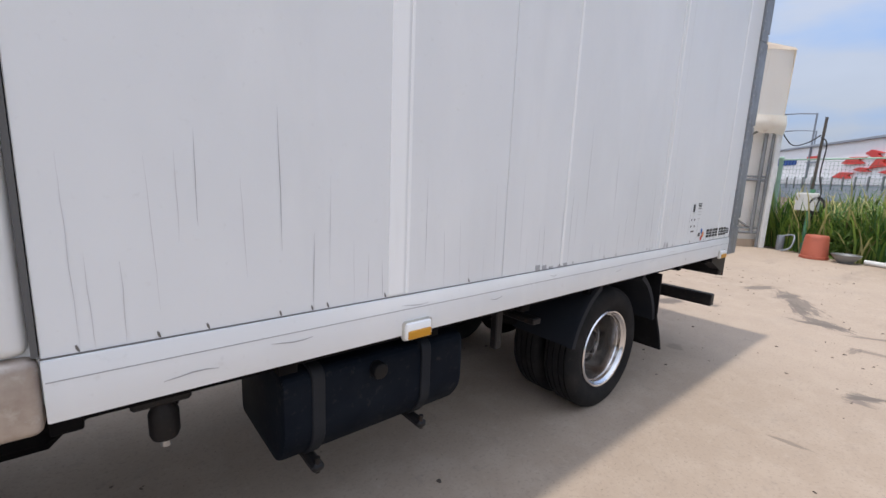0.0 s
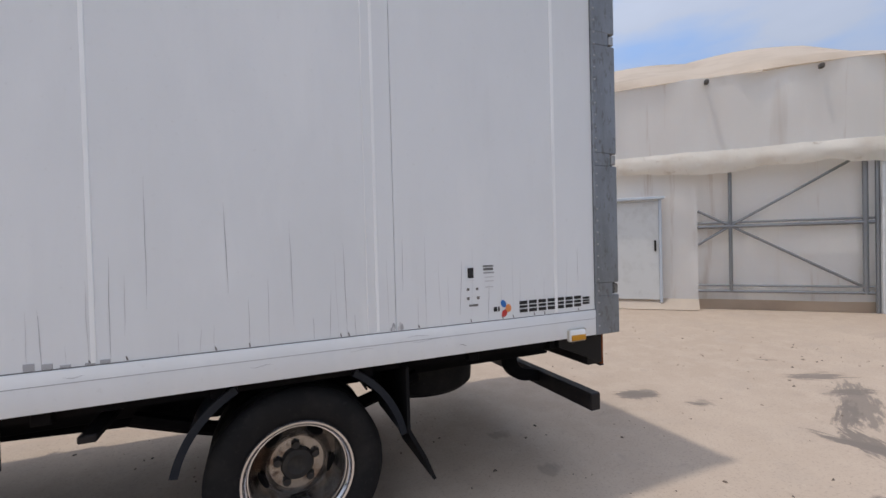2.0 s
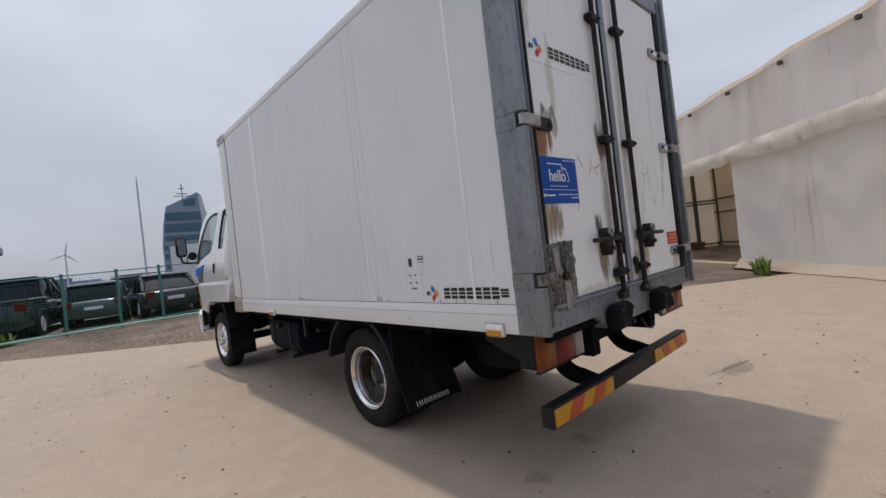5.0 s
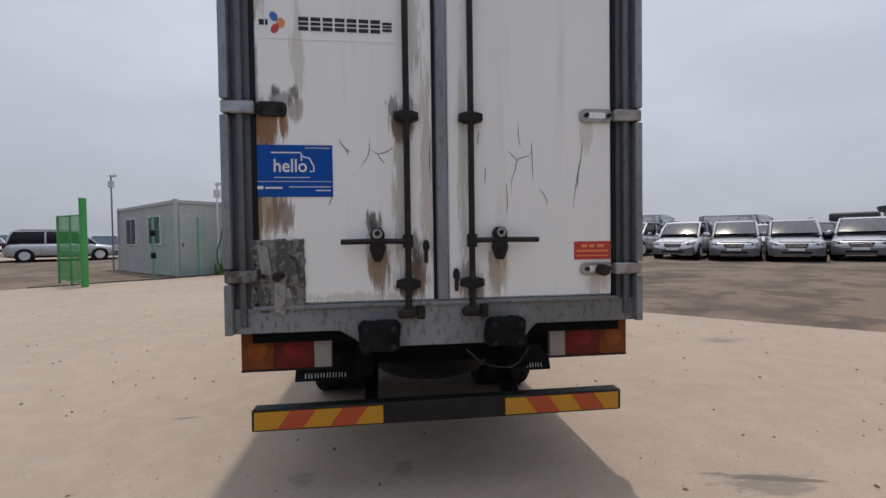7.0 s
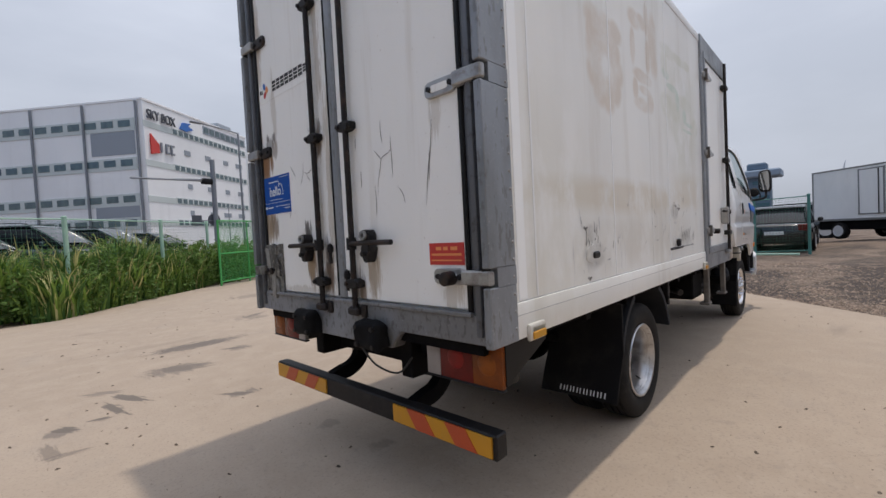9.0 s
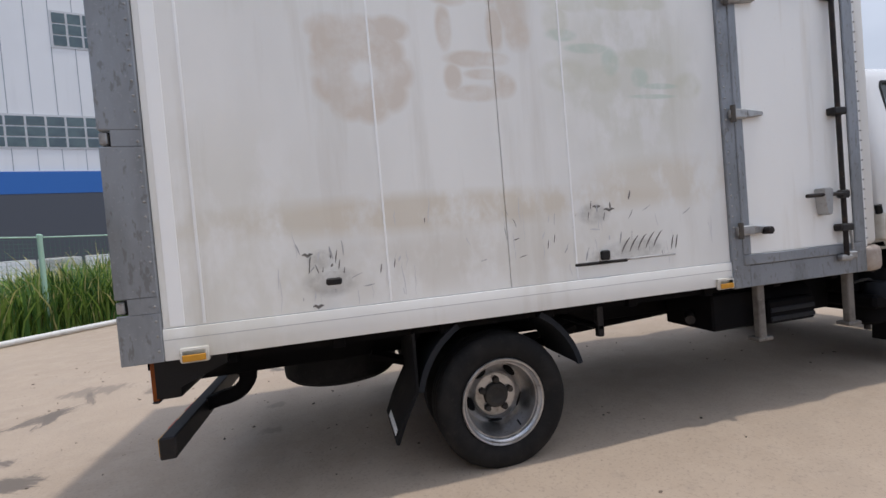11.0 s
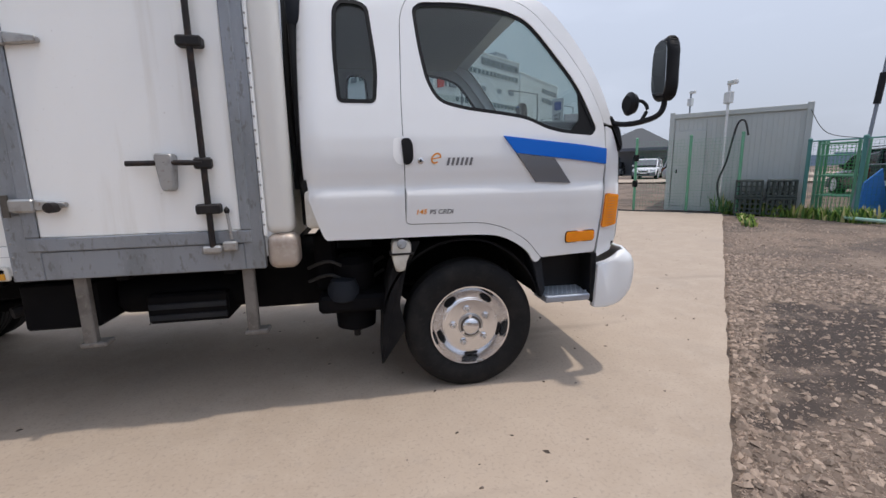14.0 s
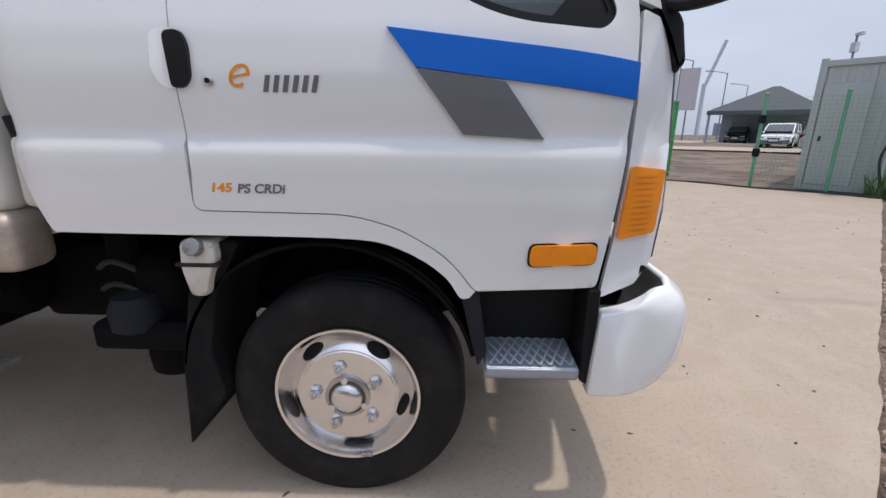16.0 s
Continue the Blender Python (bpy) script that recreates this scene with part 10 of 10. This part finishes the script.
# open car shelter with a hipped grey roof
pv = thing("car_shelter", "open car shelter under a dark grey hipped roof", "shelter", at=Vector((34.3, 42.0, 0.5)), yaw=-42)
rb = bmesh.new()
base = [rb.verts.new(q) for q in ((-4.4, -4.5, 2.9), (4.4, -4.5, 2.9), (4.4, 6, 2.9), (-4.4, 6, 2.9))]
ridge = [rb.verts.new(q) for q in ((-0.3, 0.7, 5.3), (0.3, 0.7, 5.3))]
for f in ((base[0], base[1], ridge[1], ridge[0]), (base[1], base[2], ridge[1]), (base[2], base[3], ridge[0], ridge[1]), (base[3], base[0], ridge[0]), tuple(base[::-1])):
    rb.faces.new(f)
part("roof", rb, "roof_grey", pv)
part("eave", box(-4.4, 4.4, -4.55, -4.4, 2.55, 2.92, 0.02), "bldg_dark", pv)
for x in (-4.2, 4.0, 4.25):
    part("post", box(x - 0.1, x + 0.1, -4.4, -4.2, -0.3, 2.9), "bldg_grey", pv)
part("back_room", box(-4.2, 4.2, 1, 5.8, -0.3, 2.8), "bldg_grey", pv)
for k in range(3):
    part("window", box(-3.2 + 2.6 * k, -2.0 + 2.6 * k, 0.9, 1.02, 0.9, 2.1), "bldg_glass", pv)
# company sign tower, blank banner
stw = thing("sign_tower", "tall white roadside sign with dark characters", "sign", at=Vector((28.8, 51.5, 0)), yaw=-31)
stw.scale = (0.56, 1, 1)
part("panel", box(-1.25, 1.25, -0.25, 0.25, 0, 10.5, 0.03), "frame_white", stw)
part("sign_block", box(-0.75, 0.75, -0.32, -0.2, 9.0, 10.05), "blue_text", stw)
for k in range(5):
    z = 8.2 - 1.35 * k
    part("character_block", box(-0.7, -0.5, -0.32, -0.2, z - 0.4, z + 0.35), "bldg_dark", stw)
    part("character_block", box(-0.5, 0.2, -0.32, -0.2, z - 0.4 + 0.25 * (k % 2), z - 0.2 + 0.25 * (k % 2)), "bldg_dark", stw)
    part("character_block", box(-0.3, 0.1, -0.33, -0.2, z + 0.12, z + 0.3), "bldg_dark", stw)
    part("character_stroke", box(0.35, 0.55, -0.32, -0.2, z - 0.5, z + 0.5), "bldg_dark", stw)
bn = thing("banner", "plain pale banner on a pole", "banner", at=Vector((27.2, 44.2, 0.4)), yaw=-33)
part("cloth", box(-0.9, 0.9, -0.03, 0.03, 3.2, 7.2, 0.01), "banner_cloth", bn)
part("pole", cyl((-0.9, 0, -0.5), (-0.9, 0, 7.3), 0.06, 8), "lamp_grey", bn)


def street_lamp(at, yaw, h, reach, group="street lamps"):
    s = thing("street_lamp", "tall grey street lamp with one long arm", "street lamp", group, at=at, yaw=yaw)
    part("pole", cyl((0, 0, -0.5), (0, 0, h), 0.11, 10, 0.07), "lamp_grey", s)
    part("arm", tube([(0, 0, h - 0.05), (reach * 0.5, 0, h + 0.12), (reach, 0, h + 0.2)], 0.05, 8), "lamp_grey", s)
    part("lamp_head", box(reach - 0.1, reach + 0.75, -0.14, 0.14, h + 0.12, h + 0.26, 0.04), "lamp_grey", s)
    return s


for x, y, h, yaw, reach in ((12.1, 35.3, 10.8, 192, 3.2), (22.6, 43.5, 9.6, 192, 3.0), (33.5, 56.5, 10.2, 192, 3.0), (44.6, 68.0, 10.2, 192, 3.0), (58.3, 84.5, 10.2, 192, 3.0), (75.0, 103.0, 10.2, 192, 3.0),
                          (34.0, 69.0, 10, 12, 3.0), (34.0, 80.5, 10, 12, 3.0), (34.0, 97.0, 10, 12, 3.0), (-47.3, -7.1, 7.9, 250, 2.6), (-62.0, -9.6, 7.9, 250, 2.6), (-30.0, 4.5, 8.0, 250, 2.4), (-11.4, 20.9, 8.0, 5, 1.9)):
    street_lamp(Vector((x, y, 0)), yaw, h, reach)
sp = thing("traffic_mast", "grey mast with a long signal arm", "signal mast", at=Vector((8.2, 30.4, 0)), yaw=188)
part("pole", cyl((0, 0, -0.5), (0, 0, 7.4), 0.16, 10), "lamp_grey", sp)
part("arm", cyl((0, 0, 5.9), (5.0, 0, 5.75), 0.06, 8), "lamp_grey", sp)
part("arm", cyl((0, 0, 6.0), (2.6, 0, 5.85), 0.05, 8), "lamp_grey", sp)
part("signal_box", box(0.1, 0.8, -0.2, 0.2, 5.65, 6.05, 0.08, seg=2), "black_plastic", sp)
part("sign_back", cyl((0, -0.28, 3.2), (0, -0.2, 3.2), 0.42, 24), "bldg_dark", sp, "dark round sign back")
part("sign_back", box(0.85, 1.5, -0.28, -0.2, 2.8, 3.5, 0.02), "bldg_dark", sp, "dark square sign back")
part("sign_arm", box(0, 1.0, -0.2, -0.14, 3.1, 3.16), "lamp_grey", sp)
# glass tower, mast, control tower, silos, turbine, crane
gt = thing("glass_tower", "tapered blue-green glass tower with banded floors", "building", at=Vector((145.3, -21.2, 0)), yaw=-99.8)
part("core", prism([(0, -1), (13.0, -1), (12.6, 20), (11.4, 26.8), (10.4, 27.8), (1.9, 23.6), (0.8, 18), (0.1, 12)], "xz", 0, 12), "far_haze", gt, "tower frame with distance haze in its blue-grey")
part("side_strip", prism([(11.0, -1), (12.9, -1), (12.5, 20), (11.3, 26.6), (10.5, 27.4), (10.9, 20)], "xz", -0.3, 0.05), "far_haze_white", gt)
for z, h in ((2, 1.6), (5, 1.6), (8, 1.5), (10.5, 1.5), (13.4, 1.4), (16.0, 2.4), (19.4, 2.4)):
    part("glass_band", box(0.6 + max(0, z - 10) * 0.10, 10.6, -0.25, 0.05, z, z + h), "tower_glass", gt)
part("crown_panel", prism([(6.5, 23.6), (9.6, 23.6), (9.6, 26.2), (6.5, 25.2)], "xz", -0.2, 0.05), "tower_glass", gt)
part("mast", cyl((6.6, 5, 25), (6.6, 5, 31.4), 0.16, 6), "lamp_grey", gt)
for z, w in ((28.2, 1.6), (29.8, 0.9), (27.4, 2.2)):
    part("mast_arm", box(6.6 - w, 6.6 + w, 4.9, 5.1, z, z + 0.22), "lamp_grey", gt)
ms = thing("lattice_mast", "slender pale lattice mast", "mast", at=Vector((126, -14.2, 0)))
part("shaft", cyl((0, 0, 0), (0, 0, 27), 0.28, 6, 0.18), "far_haze_white", ms)
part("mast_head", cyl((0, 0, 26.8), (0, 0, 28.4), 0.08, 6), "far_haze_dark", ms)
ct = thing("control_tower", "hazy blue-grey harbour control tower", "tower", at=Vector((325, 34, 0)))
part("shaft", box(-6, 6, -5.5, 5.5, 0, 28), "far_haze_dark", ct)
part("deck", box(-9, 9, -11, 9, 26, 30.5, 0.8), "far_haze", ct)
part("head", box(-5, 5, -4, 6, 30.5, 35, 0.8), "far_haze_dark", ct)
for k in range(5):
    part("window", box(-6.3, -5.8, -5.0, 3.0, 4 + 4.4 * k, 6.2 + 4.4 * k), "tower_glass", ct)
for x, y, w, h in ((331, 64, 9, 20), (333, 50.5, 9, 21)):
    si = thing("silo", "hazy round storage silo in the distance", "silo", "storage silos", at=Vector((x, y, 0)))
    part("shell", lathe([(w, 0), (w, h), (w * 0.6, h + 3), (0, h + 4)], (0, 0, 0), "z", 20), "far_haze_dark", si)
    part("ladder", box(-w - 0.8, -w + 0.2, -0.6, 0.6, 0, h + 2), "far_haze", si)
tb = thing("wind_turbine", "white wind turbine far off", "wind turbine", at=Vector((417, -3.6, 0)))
part("tower", cyl((0, 0, 0), (0, 0, 30), 0.7, 8, 0.4), "far_haze_white", tb)
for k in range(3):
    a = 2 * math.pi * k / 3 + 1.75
    part("blade", tube([(0, 0, 30), (0, 4 * math.cos(a), 30 + 4 * math.sin(a)), (0, 9.5 * math.cos(a), 30 + 9.5 * math.sin(a))], [0.5, 0.55, 0.12], 6), "far_haze_white", tb)
cn = thing("tower_crane", "distant slanting crane jib", "crane", at=Vector((118, 212, 0)), yaw=-30)
part("jib", cyl((0, 0, 22), (6, 0, 42), 0.7, 6), "far_haze_white", cn)
part("mast", cyl((0, 0, 0), (0, 0, 24), 1.0, 6), "far_haze_white", cn)
# low hazy skyline all round the open side
rnd = random.Random(33)
for k in range(46):
    az = -60 + 118 * k / 46 + rnd.uniform(-1, 1)
    if 2 < az < 13:
        continue
    w, h = rnd.uniform(10, 34), rnd.uniform(4, 13)
    q = far_at(az, rnd.uniform(420, 520))
    o = thing("skyline_block", "hazy low building on the horizon", "building", "skyline", at=q, yaw=az + 90)
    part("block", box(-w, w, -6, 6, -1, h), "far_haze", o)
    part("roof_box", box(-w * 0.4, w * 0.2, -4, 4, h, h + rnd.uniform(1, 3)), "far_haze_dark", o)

# ---- loose stones and grit ----
def pebbles(name, label, count, spot, size, m, seed, kind_mesh=3):
    """Many small angular stones as one mesh."""
    rnd = random.Random(seed)
    verts, faces = [], []
    for _ in range(count):
        p = spot(rnd)
        s = size(rnd)
        i = len(verts)
        a0, slim, turn_ = rnd.uniform(0, 6.28), rnd.uniform(0.5, 1.0), rnd.uniform(0, 6.28)
        ct_, st_ = math.cos(turn_), math.sin(turn_)

        def corner(px, py, pz):
            px *= 1.25
            py *= slim
            verts.append((p.x + px * ct_ - py * st_, p.y + px * st_ + py * ct_, p.z + pz))

        for k in range(5):
            a = a0 + 1.2566 * k
            r = s * rnd.uniform(0.65, 1.15)
            corner(r * math.cos(a), r * math.sin(a), s * rnd.uniform(-0.2, 0.3))
        corner(-0.35 * s, s * rnd.uniform(-0.3, 0.3), s * rnd.uniform(0.35, 0.9))
        corner(0.35 * s, s * rnd.uniform(-0.3, 0.3), s * rnd.uniform(0.35, 0.9))
        ring = sorted(range(5), key=lambda k: (a0 + 1.2566 * k) % 6.2832)
        for k in range(5):
            q0, q1 = ring[k], ring[(k + 1) % 5]
            side = lambda q: 6 if math.cos(a0 + 1.2566 * q) > 0 else 5
            if side(q0) == side(q1):
                faces.append((i + q0, i + q1, i + side(q0)))
            else:
                faces.append((i + q0, i + q1, i + side(q1), i + side(q0)))
    me = bpy.data.meshes.new(name)
    me.from_pydata(verts, [], faces)
    me.materials.append(M[m].m)
    return tagged(new(name, me), label, "gravel", kind="stuff")


def bare_soil(p, rnd):
    """True where dark trodden soil shows instead of stones."""
    for x, y, rx, ry in SOIL:
        if ((p.x - x) / rx) ** 2 + ((p.y - y) / ry) ** 2 + 0.7 * noise.noise((p.x * 3, p.y * 3, 4)) < 1:
            return rnd.random() < 0.8
    return noise.noise((p.x * 0.9, p.y * 0.9, 2.5)) + 0.4 * noise.noise((p.x * 2.5, p.y * 2.5, 1)) > 0.10 and rnd.random() < 0.75


def by_edge(rnd):
    while True:
        u = rnd.uniform(2.0, 12.4)
        p = S(u, 4.67 - 0.035 * max(0.0, u - 1.5) + abs(rnd.gauss(0, 1.5)), -0.045)
        if not bare_soil(p, rnd):
            return p


def near_cab(rnd):
    while True:
        u0 = rnd.uniform(0.5, 7.5)
        u, v = u0, 4.65 - 0.035 * max(0.0, u0 - 1.5) + rnd.random() ** 1.3 * 4.5
        p = S(u, v, -0.045)
        if v < 4.8 or not bare_soil(p, rnd):
            return p


def on_slab(rnd):
    while True:
        u, v = rnd.uniform(-5, 11), rnd.uniform(-6, 4.4)
        if noise.noise((u * 0.6, v * 0.6, 7)) > -0.25:
            return S(u, v, -0.001)


pebbles("gravel", "grey and brown loose stones on dirt", 22000, by_edge, lambda r: 0.003 + 0.020 * r.random() ** 6, "stone", 51)
pebbles("gravel", "grey and brown loose stones on dirt", 60000, near_cab, lambda r: 0.0035 + 0.030 * r.random() ** 9, "stone", 52)
pebbles("grit", "small dark stones scattered on the slab", 3800, on_slab, lambda r: 0.003 + 0.014 * r.random() ** 5, "grit", 53)
